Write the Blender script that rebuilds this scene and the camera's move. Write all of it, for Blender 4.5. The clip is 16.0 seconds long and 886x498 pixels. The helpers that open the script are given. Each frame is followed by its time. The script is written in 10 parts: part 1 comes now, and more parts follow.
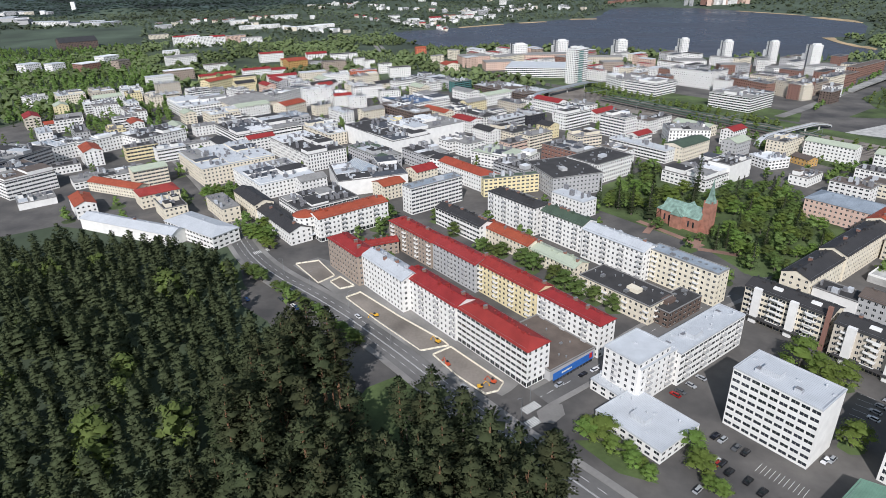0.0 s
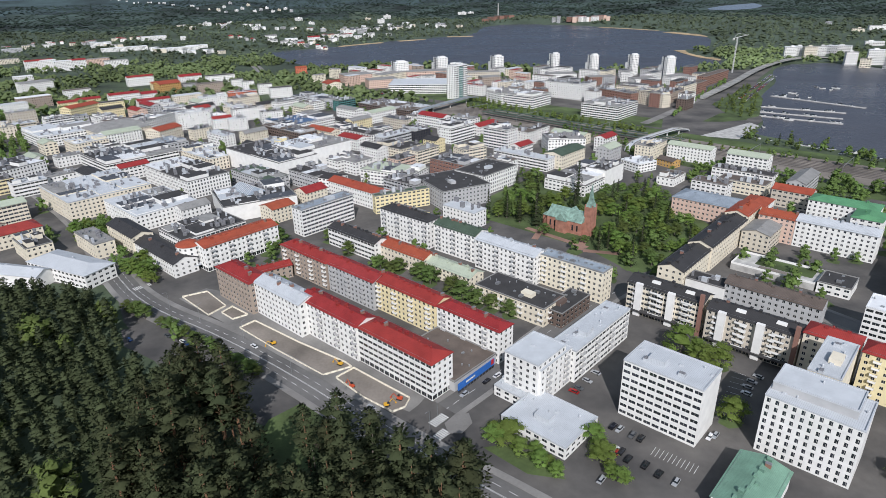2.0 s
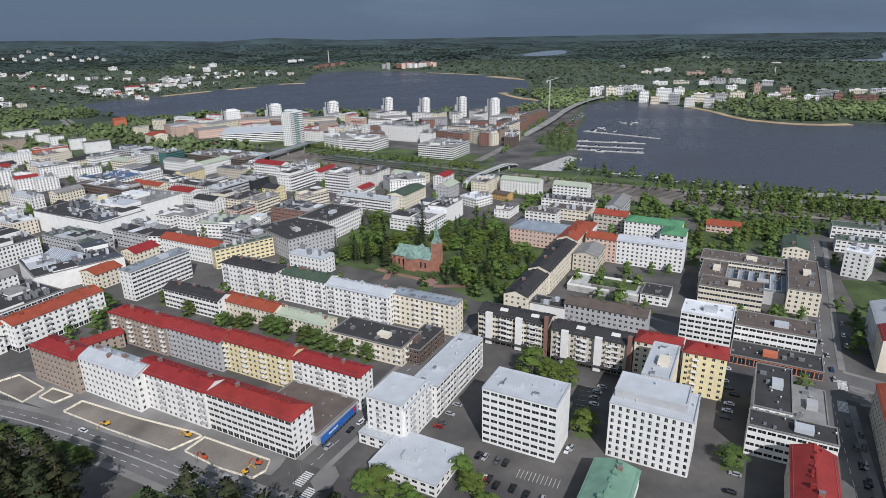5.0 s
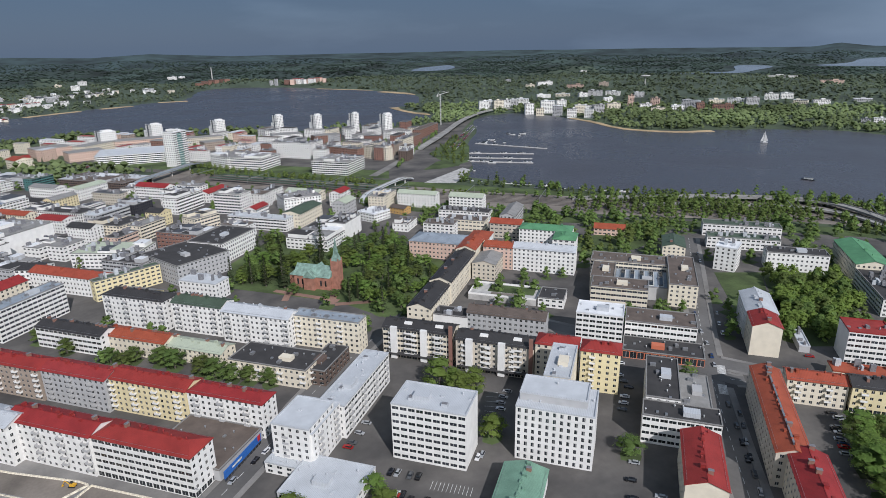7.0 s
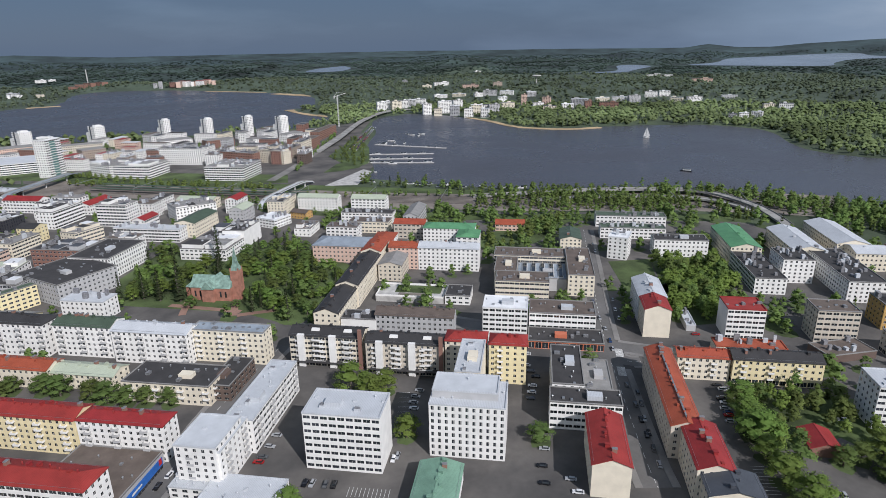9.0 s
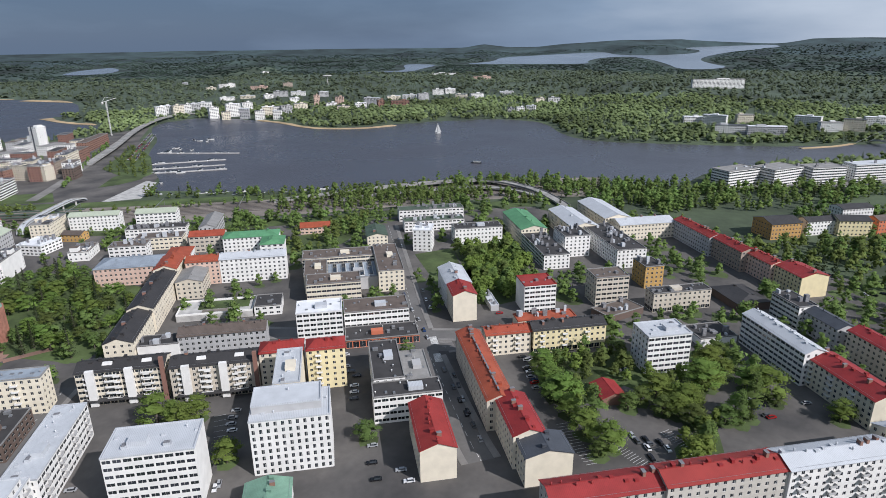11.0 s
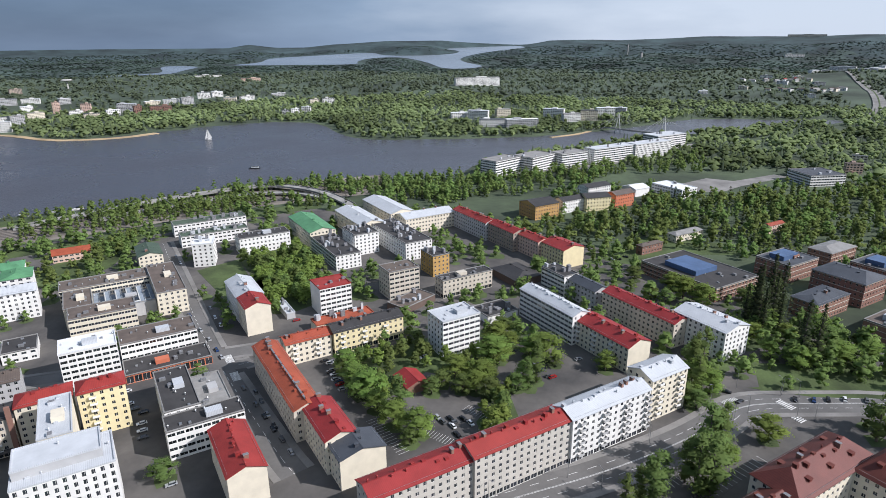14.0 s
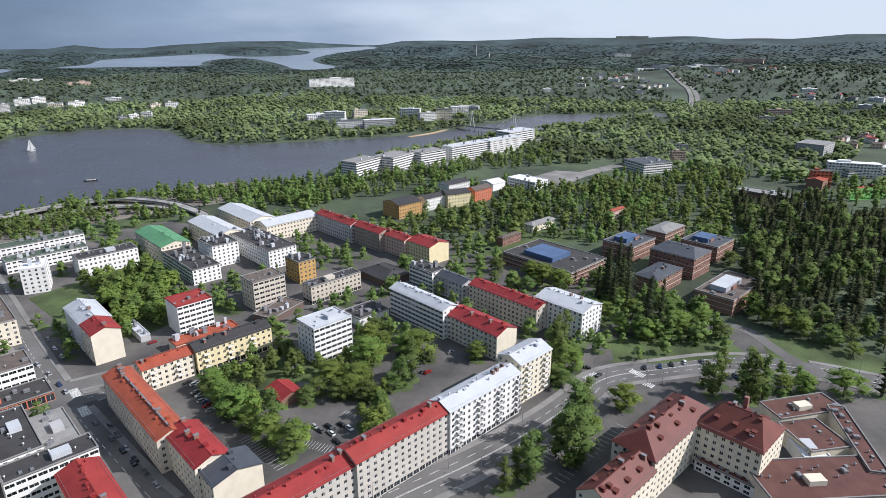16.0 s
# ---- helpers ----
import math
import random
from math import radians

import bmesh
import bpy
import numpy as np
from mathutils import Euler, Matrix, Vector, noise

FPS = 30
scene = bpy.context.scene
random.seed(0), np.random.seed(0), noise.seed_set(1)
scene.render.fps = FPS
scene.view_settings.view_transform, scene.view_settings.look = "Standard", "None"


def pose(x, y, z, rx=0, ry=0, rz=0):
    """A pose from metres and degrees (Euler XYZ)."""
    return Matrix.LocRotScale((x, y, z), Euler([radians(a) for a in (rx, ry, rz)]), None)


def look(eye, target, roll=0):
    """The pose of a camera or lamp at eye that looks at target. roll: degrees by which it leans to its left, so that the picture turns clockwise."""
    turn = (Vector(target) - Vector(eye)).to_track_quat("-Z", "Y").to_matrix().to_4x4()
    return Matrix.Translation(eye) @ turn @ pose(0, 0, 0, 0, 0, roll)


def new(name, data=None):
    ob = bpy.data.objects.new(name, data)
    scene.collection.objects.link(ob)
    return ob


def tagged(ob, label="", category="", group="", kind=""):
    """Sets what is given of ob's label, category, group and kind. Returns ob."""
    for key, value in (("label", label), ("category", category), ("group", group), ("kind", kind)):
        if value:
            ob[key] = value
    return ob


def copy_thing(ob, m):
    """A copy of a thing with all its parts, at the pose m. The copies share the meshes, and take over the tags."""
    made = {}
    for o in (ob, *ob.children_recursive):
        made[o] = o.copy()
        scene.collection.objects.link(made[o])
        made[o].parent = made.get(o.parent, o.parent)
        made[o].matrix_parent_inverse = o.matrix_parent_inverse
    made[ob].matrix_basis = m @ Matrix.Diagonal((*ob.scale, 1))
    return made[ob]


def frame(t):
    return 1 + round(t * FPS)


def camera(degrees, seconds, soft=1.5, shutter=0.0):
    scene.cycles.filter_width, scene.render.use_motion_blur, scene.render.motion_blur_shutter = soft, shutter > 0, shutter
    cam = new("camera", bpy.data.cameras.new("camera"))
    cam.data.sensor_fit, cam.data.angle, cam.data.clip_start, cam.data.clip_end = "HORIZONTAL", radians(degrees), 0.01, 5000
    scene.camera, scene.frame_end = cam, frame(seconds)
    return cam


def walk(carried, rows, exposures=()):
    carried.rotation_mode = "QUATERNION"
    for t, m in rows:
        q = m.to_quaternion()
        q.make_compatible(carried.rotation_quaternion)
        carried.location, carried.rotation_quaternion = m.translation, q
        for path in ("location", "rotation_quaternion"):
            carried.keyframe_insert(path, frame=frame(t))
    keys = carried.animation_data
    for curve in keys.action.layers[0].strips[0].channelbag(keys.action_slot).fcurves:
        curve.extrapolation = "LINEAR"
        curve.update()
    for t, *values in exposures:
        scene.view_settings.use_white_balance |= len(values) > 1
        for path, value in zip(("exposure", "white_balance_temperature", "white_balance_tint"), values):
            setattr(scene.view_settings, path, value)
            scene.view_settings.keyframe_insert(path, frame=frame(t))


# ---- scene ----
cam = camera(71.60, 16.0, soft=0.8)
PATH = [
    (0.0, pose(0, 0, 158, 65.33, 1.27, -0.10)),
    (0.5, pose(0, 0, 158, 65.44, 1.16, -2.79)),
    (1.0, pose(0, 0, 158, 65.72, 1.16, -5.49)),
    (1.5, pose(0, 0, 158, 66.02, 1.16, -8.12)),
    (2.0, pose(0, 0, 158, 66.62, 1.20, -10.69)),
    (2.5, pose(0, 0, 158, 67.29, 1.18, -13.09)),
    (3.0, pose(0, 0, 158, 67.98, 1.13, -15.52)),
    (3.5, pose(0, 0, 158, 68.65, 1.12, -18.03)),
    (4.0, pose(0, 0, 158, 69.33, 1.10, -20.53)),
    (6.5, pose(0, 0, 158, 71.44, 1.02, -32.95)),
    (7.0, pose(0, 0, 158, 71.40, 1.00, -35.40)),
    (7.5, pose(0, 0, 158, 71.37, 1.00, -37.83)),
    (8.0, pose(0, 0, 158, 71.36, 0.97, -40.13)),
    (8.5, pose(0, 0, 158, 71.34, 0.93, -42.31)),
    (9.0, pose(0, 0, 158, 71.32, 0.89, -44.68)),
    (9.5, pose(0, 0, 158, 71.24, 0.87, -49.67)),
    (12.0, pose(0, 0, 158, 71.00, 0.41, -70.63)),
    (12.5, pose(0, 0, 158, 70.97, 0.33, -74.11)),
    (13.0, pose(0, 0, 158, 70.96, 0.36, -77.44)),
    (13.5, pose(0, 0, 158, 70.97, 0.34, -80.52)),
    (14.0, pose(0, 0, 158, 70.96, 0.28, -83.64)),
    (14.5, pose(0, 0, 158, 70.94, 0.20, -86.78)),
    (15.0, pose(0, 0, 158, 70.93, 0.17, -89.99)),
    (15.5, pose(0, 0, 158, 70.94, 0.10, -93.44)),
    (16.0, pose(0, 0, 158, 70.97, 0.08, -96.67)),
]
walk(cam, PATH, [(0.0, 0.0, 6300, 12.5), (3.5, -0.17, 6250, 12.5), (7.0, -0.23, 6250, 13), (9.5, -0.12, 6300, 14), (12.5, 0.12, 6280, 14), (16.0, 0.31, 6300, 14.5)])
# ---------------- world, sun ----------------
SUN_YAW = radians(-190)          # heading of the sun, from +y towards -x
SUN_UP = radians(38)
world = bpy.data.worlds.new("world")
scene.world = world
world.use_nodes = True
wn, wl = world.node_tree.nodes, world.node_tree.links
wn.clear()
w_out = wn.new("ShaderNodeOutputWorld")
w_bg = wn.new("ShaderNodeBackground")
w_bg2 = wn.new("ShaderNodeBackground")
w_mix = wn.new("ShaderNodeMixShader")
w_mix.inputs[0].default_value = 0.88
sky = wn.new("ShaderNodeTexSky")
sky.sky_type = "NISHITA"
sky.sun_disc = False
sky.sun_elevation = SUN_UP
sky.sun_rotation = -SUN_YAW
sky.dust_density = 0.4
sky.ozone_density = 3.0
w_bg.inputs["Strength"].default_value = 0.06
wl.new(sky.outputs["Color"], w_bg.inputs["Color"])
# broken cloud deck: dark rain cloud away from the sun, pale towards it
w_co = wn.new("ShaderNodeTexCoord")
w_map = wn.new("ShaderNodeMapping")
w_map.inputs["Scale"].default_value = (2.0, 2.0, 9.0)
w_noise = wn.new("ShaderNodeTexNoise")
w_noise.inputs["Scale"].default_value = 1.6
w_noise.inputs["Detail"].default_value = 6.0
w_sep = wn.new("ShaderNodeSeparateXYZ")
w_range = wn.new("ShaderNodeMapRange")
w_range.inputs["From Min"].default_value = 0.75
w_range.inputs["From Max"].default_value = -0.75
w_madd = wn.new("ShaderNodeMath")
w_madd.operation = "MULTIPLY_ADD"
w_madd.inputs[1].default_value = 0.55
w_ramp = wn.new("ShaderNodeValToRGB")
w_ramp.color_ramp.elements[0].position = 0.30
w_ramp.color_ramp.elements[0].color = (0.082, 0.132, 0.214, 1)
w_ramp.color_ramp.elements[1].position = 1.15
w_ramp.color_ramp.elements[1].color = (0.49, 0.565, 0.655, 1)
w_el = w_ramp.color_ramp.elements.new(0.66)
w_el.color = (0.195, 0.275, 0.39, 1)
wl.new(w_co.outputs["Generated"], w_map.inputs["Vector"])
wl.new(w_map.outputs["Vector"], w_noise.inputs["Vector"])
wl.new(w_co.outputs["Generated"], w_sep.inputs["Vector"])
wl.new(w_sep.outputs["Y"], w_range.inputs["Value"])
wl.new(w_noise.outputs["Fac"], w_madd.inputs[0])
wl.new(w_range.outputs["Result"], w_madd.inputs[2])
wl.new(w_madd.outputs["Value"], w_ramp.inputs["Fac"])
wl.new(w_ramp.outputs["Color"], w_bg2.inputs["Color"])
w_bg2.inputs["Strength"].default_value = 1.17
wl.new(w_bg.outputs["Background"], w_mix.inputs[1])
wl.new(w_bg2.outputs["Background"], w_mix.inputs[2])
wl.new(w_mix.outputs["Shader"], w_out.inputs["Surface"])

sun_data = bpy.data.lights.new("sun", "SUN")
sun_data.energy = 4.8
sun_data.angle = radians(0.6)
sun_data.color = (1.0, 0.975, 0.95)
sun = new("sun", sun_data)
sun_dir = Vector((-math.sin(SUN_YAW) * math.cos(SUN_UP), math.cos(SUN_YAW) * math.cos(SUN_UP), math.sin(SUN_UP)))
sun.matrix_world = look(sun_dir * 900 + Vector((0, 0, 400)), (0, 0, 400))

# ---------------- materials ----------------
MATS = {}


def material(name, color, rough=0.8, metal=0.0, scale=0.5, vary=0.18, fine=6.0, bump=0.0, per=0.0, spec=0.4, seams=0.0, coarse=None, leaf=0.0):
    """Procedural surface: base colour broken up at two scales, fine relief, piece-by-piece variation, optional sheet seams."""
    if name in MATS:
        return MATS[name]
    m = bpy.data.materials.new(name)
    m.use_nodes = True
    n, l = m.node_tree.nodes, m.node_tree.links
    bs = n["Principled BSDF"]
    bs.inputs["Roughness"].default_value = rough
    bs.inputs["Metallic"].default_value = metal
    bs.inputs["Specular IOR Level"].default_value = spec
    co = n.new("ShaderNodeTexCoord")
    src = co.outputs["Object"]
    n1 = n.new("ShaderNodeTexNoise")
    n1.inputs["Scale"].default_value = scale
    n1.inputs["Detail"].default_value = 5
    n2 = n.new("ShaderNodeTexNoise")
    n2.inputs["Scale"].default_value = fine
    n2.inputs["Detail"].default_value = 3
    l.new(src, n1.inputs["Vector"])
    l.new(src, n2.inputs["Vector"])
    ramp = n.new("ShaderNodeValToRGB")
    dark = tuple(c * (1 - vary * 1.6) for c in color)
    lite = tuple(min(1, c * (1 + vary)) for c in color)
    if coarse:
        dark = coarse
    ramp.color_ramp.elements[0].position = 0.32
    ramp.color_ramp.elements[0].color = (*dark, 1)
    ramp.color_ramp.elements[1].position = 0.68
    ramp.color_ramp.elements[1].color = (*lite, 1)
    l.new(n1.outputs["Fac"], ramp.inputs["Fac"])
    hsv = n.new("ShaderNodeHueSaturation")
    l.new(ramp.outputs["Color"], hsv.inputs["Color"])
    mr = n.new("ShaderNodeMapRange")
    mr.inputs["To Min"].default_value = 1 - vary * 0.7
    mr.inputs["To Max"].default_value = 1 + vary * 0.7
    l.new(n2.outputs["Fac"], mr.inputs["Value"])
    val = mr.outputs["Result"]
    if per > 0:
        info = n.new("ShaderNodeObjectInfo")
        geo = n.new("ShaderNodeNewGeometry")
        add = n.new("ShaderNodeMath")
        add.operation = "ADD"
        l.new(info.outputs["Random"], add.inputs[0])
        l.new(geo.outputs["Random Per Island"], add.inputs[1])
        mp = n.new("ShaderNodeMapRange")
        mp.inputs["From Max"].default_value = 2.0
        mp.inputs["To Min"].default_value = 1 - per
        mp.inputs["To Max"].default_value = 1 + per
        l.new(add.outputs["Value"], mp.inputs["Value"])
        mul = n.new("ShaderNodeMath")
        mul.operation = "MULTIPLY"
        l.new(val, mul.inputs[0])
        l.new(mp.outputs["Result"], mul.inputs[1])
        val = mul.outputs["Value"]
        mh = n.new("ShaderNodeMapRange")
        mh.inputs["To Min"].default_value = 0.5 - per * 0.06
        mh.inputs["To Max"].default_value = 0.5 + per * 0.06
        l.new(info.outputs["Random"], mh.inputs["Value"])
        l.new(mh.outputs["Result"], hsv.inputs["Hue"])
    l.new(val, hsv.inputs["Value"])
    col = hsv.outputs["Color"]
    height = n2.outputs["Fac"]
    if seams > 0:
        wave = n.new("ShaderNodeTexWave")
        wave.wave_type = "BANDS"
        wave.bands_direction = "X"
        wave.wave_profile = "SAW"
        wave.inputs["Scale"].default_value = 0.314 / seams
        l.new(src, wave.inputs["Vector"])
        edge = n.new("ShaderNodeMath")
        edge.operation = "GREATER_THAN"
        edge.inputs[1].default_value = 0.86
        l.new(wave.outputs["Fac"], edge.inputs[0])
        mixc = n.new("ShaderNodeMix")
        mixc.data_type = "RGBA"
        mixc.blend_type = "MULTIPLY"
        mixc.inputs["B"].default_value = (0.72, 0.72, 0.74, 1)
        l.new(edge.outputs["Value"], mixc.inputs["Factor"])
        l.new(col, mixc.inputs["A"])
        col = mixc.outputs["Result"]
        height = edge.outputs["Value"]
    l.new(col, bs.inputs["Base Color"])
    if leaf > 0:
        # light that passes through leaves and needles
        tl = n.new("ShaderNodeBsdfTranslucent")
        ms = n.new("ShaderNodeMixShader")
        ms.inputs["Fac"].default_value = leaf
        l.new(col, tl.inputs["Color"])
        l.new(bs.outputs["BSDF"], ms.inputs[1])
        l.new(tl.outputs["BSDF"], ms.inputs[2])
        l.new(ms.outputs["Shader"], n["Material Output"].inputs["Surface"])
    if bump > 0:
        bp = n.new("ShaderNodeBump")
        bp.inputs["Strength"].default_value = 0.6
        bp.inputs["Distance"].default_value = bump
        l.new(height, bp.inputs["Height"])
        l.new(bp.outputs["Normal"], bs.inputs["Normal"])
    MATS[name] = m
    return m


WALLS = {
    "white": ((0.72, 0.71, 0.68), "white rendered"), "cream": ((0.66, 0.60, 0.48), "cream rendered"), "beige": ((0.51, 0.46, 0.38), "beige rendered"),
    "grey": ((0.40, 0.40, 0.40), "grey rendered"), "greybeige": ((0.47, 0.44, 0.39), "grey-beige rendered"), "stone": ((0.33, 0.27, 0.22), "brown rendered"),
    "yellow": ((0.68, 0.59, 0.36), "pale yellow rendered"), "pinkcream": ((0.58, 0.42, 0.34), "pinkish rendered"), "brick": ((0.23, 0.125, 0.095), "red brick"),
    "brown": ((0.12, 0.085, 0.07), "dark brown clad"), "black": ((0.035, 0.035, 0.04), "black clad"), "ochre": ((0.46, 0.28, 0.10), "ochre painted"),
    "teal": ((0.06, 0.16, 0.15), "green glass"), "ored": ((0.50, 0.15, 0.08), "orange-red rendered"),
}
ROOFS = {
    "red": ((0.27, 0.031, 0.029), "dark red"), "lred": ((0.29, 0.040, 0.036), "faded red"), "ored": ((0.32, 0.072, 0.038), "orange-red"),
    "brred": ((0.135, 0.038, 0.028), "brown-red"), "black": ((0.045, 0.043, 0.043), "black"), "slate": ((0.065, 0.072, 0.085), "slate-grey"),
    "grey": ((0.24, 0.235, 0.225), "grey"), "lgrey": ((0.47, 0.49, 0.51), "light grey"), "bgrey": ((0.25, 0.29, 0.33), "blue-grey"),
    "umber": ((0.105, 0.046, 0.036), "umber-brown"), "brown": ((0.12, 0.095, 0.08), "brown"), "green": ((0.10, 0.26, 0.13), "green"), "dgreen": ((0.07, 0.10, 0.07), "dark green"),
    "pgreen": ((0.17, 0.30, 0.22), "weathered copper-green"), "pgreen2": ((0.40, 0.44, 0.34), "pale green"), "white": ((0.68, 0.69, 0.70), "white"), "blue": ((0.07, 0.12, 0.22), "blue"),
}
for key, (col, word) in WALLS.items():
    material("wall_" + key, col, 0.85, scale=0.25, vary=0.05, fine=2.5, bump=0.01, per=0.06)
for key, (col, word) in ROOFS.items():
    material("sheet_" + key, col, 0.58, scale=0.16, vary=0.05 if min(col) > 0.3 else 0.11, fine=1.3, bump=0.03, per=0.05, seams=0.62, spec=0.3)
    material("felt_" + key, col, 0.88, scale=0.16, vary=0.06 if min(col) > 0.3 else 0.14, fine=1.1, bump=0.02, per=0.05)
material("glass", (0.026, 0.031, 0.037), 0.08, scale=0.2, vary=0.3, fine=0.5, per=0.75, spec=0.7)
material("window_frame", (0.62, 0.61, 0.58), 0.5, scale=1, vary=0.08)
material("metal_grey", (0.33, 0.34, 0.35), 0.4, metal=0.6, scale=1, vary=0.15)
material("vent", (0.20, 0.20, 0.21), 0.6, scale=1, vary=0.2)
material("concrete", (0.42, 0.41, 0.39), 0.9, scale=0.2, vary=0.18, fine=3, bump=0.01)
material("asphalt", (0.128, 0.123, 0.118), 0.92, scale=0.03, vary=0.22, fine=0.6, bump=0.01)
material("yard", (0.104, 0.096, 0.088), 0.93, scale=0.035, vary=0.25, fine=0.35, bump=0.01, coarse=(0.052, 0.050, 0.049))
material("pavement", (0.205, 0.196, 0.184), 0.92, scale=0.05, vary=0.2, fine=1.0, bump=0.01)
material("gravel", (0.20, 0.175, 0.15), 0.95, scale=0.03, vary=0.3, fine=0.8, bump=0.05)
material("path", (0.25, 0.15, 0.115), 0.95, scale=0.05, vary=0.2, fine=0.8)
material("paint_white", (0.60, 0.60, 0.58), 0.7, scale=1.0, vary=0.2)
material("turf", (0.085, 0.235, 0.045), 0.95, scale=0.04, vary=0.15, fine=0.7, bump=0.05)
material("lawn", (0.070, 0.100, 0.034), 0.95, scale=0.04, vary=0.35, fine=0.7, bump=0.08)
material("ground", (0.056, 0.076, 0.040), 0.97, scale=0.012, vary=0.4, fine=0.12, bump=0.3, coarse=(0.030, 0.041, 0.025))
material("sand", (0.42, 0.31, 0.18), 0.95, scale=0.02, vary=0.2, fine=0.3)
material("rails", (0.10, 0.085, 0.075), 0.6, scale=0.3, vary=0.2)
material("bark_pine", (0.21, 0.115, 0.065), 0.95, scale=1.5, vary=0.35, fine=8, bump=0.03)
material("bark", (0.11, 0.095, 0.08), 0.95, scale=1.5, vary=0.3, fine=8, bump=0.03)
material("pine", (0.080, 0.094, 0.048), 0.95, scale=0.2, vary=0.14, fine=2.0, per=0.30, spec=0.05, leaf=0.42)
material("spruce", (0.054, 0.070, 0.034), 0.9, scale=0.2, vary=0.14, fine=2.0, per=0.25, spec=0.05, leaf=0.42)
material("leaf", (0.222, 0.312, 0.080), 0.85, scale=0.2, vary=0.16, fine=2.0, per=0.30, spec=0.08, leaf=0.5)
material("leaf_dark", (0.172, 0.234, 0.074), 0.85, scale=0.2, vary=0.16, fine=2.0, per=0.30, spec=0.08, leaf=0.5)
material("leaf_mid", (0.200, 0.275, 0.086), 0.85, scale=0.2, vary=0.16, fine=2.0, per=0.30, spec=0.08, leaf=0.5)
# far spruces: colour lightened and greyed to stand for distance haze
material("hazed_woods", (0.112, 0.142, 0.092), 0.95, scale=0.004, vary=0.3, fine=0.03, per=0.2, spec=0.05, leaf=0.45)
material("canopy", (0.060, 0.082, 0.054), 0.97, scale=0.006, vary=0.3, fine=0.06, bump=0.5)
# far ground: haze blue and cloud shade put into the base colour
material("hazed_skyline", (0.036, 0.058, 0.060), 0.97, scale=0.005, vary=0.35, fine=0.02, bump=0.5)
material("hazed_hills", (0.038, 0.058, 0.050), 0.97, scale=0.006, vary=0.45, fine=0.02, bump=0.5)
material("tyre", (0.02, 0.02, 0.02), 0.9)
material("fence_wood", (0.66, 0.61, 0.50), 0.9, scale=1, vary=0.2)
material("digger", (0.62, 0.34, 0.03), 0.5, scale=1, vary=0.15)
material("digger_red", (0.50, 0.08, 0.03), 0.5, scale=1, vary=0.15)
material("sign_blue", (0.03, 0.13, 0.42), 0.5, scale=1, vary=0.1)
material("sign_red", (0.5, 0.03, 0.03), 0.5, scale=1, vary=0.1)
material("copper", (0.20, 0.30, 0.25), 0.6, scale=0.4, vary=0.25, seams=0.6)
material("turf_red", (0.35, 0.08, 0.05), 0.95, scale=0.2, vary=0.1)
for key, col in (("black", (0.012, 0.012, 0.014)), ("white", (0.72, 0.72, 0.72)), ("silver", (0.38, 0.39, 0.40)), ("red", (0.34, 0.015, 0.015)), ("blue", (0.02, 0.05, 0.14)), ("grey", (0.10, 0.105, 0.11))):
    material("car_" + key, col, 0.25, metal=0.2, scale=0.5, vary=0.05, spec=0.6)

water = bpy.data.materials.new("water")
water.use_nodes = True
wnn, wnl = water.node_tree.nodes, water.node_tree.links
wb = wnn["Principled BSDF"]
wb.inputs["Base Color"].default_value = (0.070, 0.071, 0.082, 1)
wb.inputs["Roughness"].default_value = 0.16
wb.inputs["Specular IOR Level"].default_value = 0.22
wco = wnn.new("ShaderNodeTexCoord")
wno = wnn.new("ShaderNodeTexNoise")
wno.inputs["Scale"].default_value = 0.35
wno.inputs["Detail"].default_value = 4
wbig = wnn.new("ShaderNodeTexNoise")
wbig.inputs["Scale"].default_value = 0.006
wbig.inputs["Detail"].default_value = 4
wrr = wnn.new("ShaderNodeMapRange")
wrr.inputs["From Min"].default_value = 0.35
wrr.inputs["From Max"].default_value = 0.65
wrr.inputs["To Min"].default_value = 0.20
wrr.inputs["To Max"].default_value = 0.36
wbu = wnn.new("ShaderNodeBump")
wbu.inputs["Strength"].default_value = 0.8
wbu.inputs["Distance"].default_value = 0.9
wnl.new(wco.outputs["Object"], wno.inputs["Vector"])
wnl.new(wco.outputs["Object"], wbig.inputs["Vector"])
wnl.new(wbig.outputs["Fac"], wrr.inputs["Value"])
wnl.new(wrr.outputs["Result"], wb.inputs["Roughness"])
wnl.new(wno.outputs["Fac"], wbu.inputs["Height"])
wnl.new(wbu.outputs["Normal"], wb.inputs["Normal"])
MATS["water"] = water
# far lakes: reflected bright sky put into the pale base colour
material("sky_pale_water", (0.20, 0.23, 0.26), 0.25, scale=0.004, vary=0.1, fine=0.02, spec=0.8)
material("bridge_concrete", (0.27, 0.265, 0.25), 0.9, scale=0.1, vary=0.2, fine=1.0)


# ---------------- mesh helpers ----------------
def quads(name, verts, faces, mats, slots=None):
    me = bpy.data.meshes.new(name)
    me.from_pydata(verts, [], faces)
    for m in mats:
        me.materials.append(MATS[m])
    if slots is not None:
        me.polygons.foreach_set("material_index", slots)
    me.update()
    return me


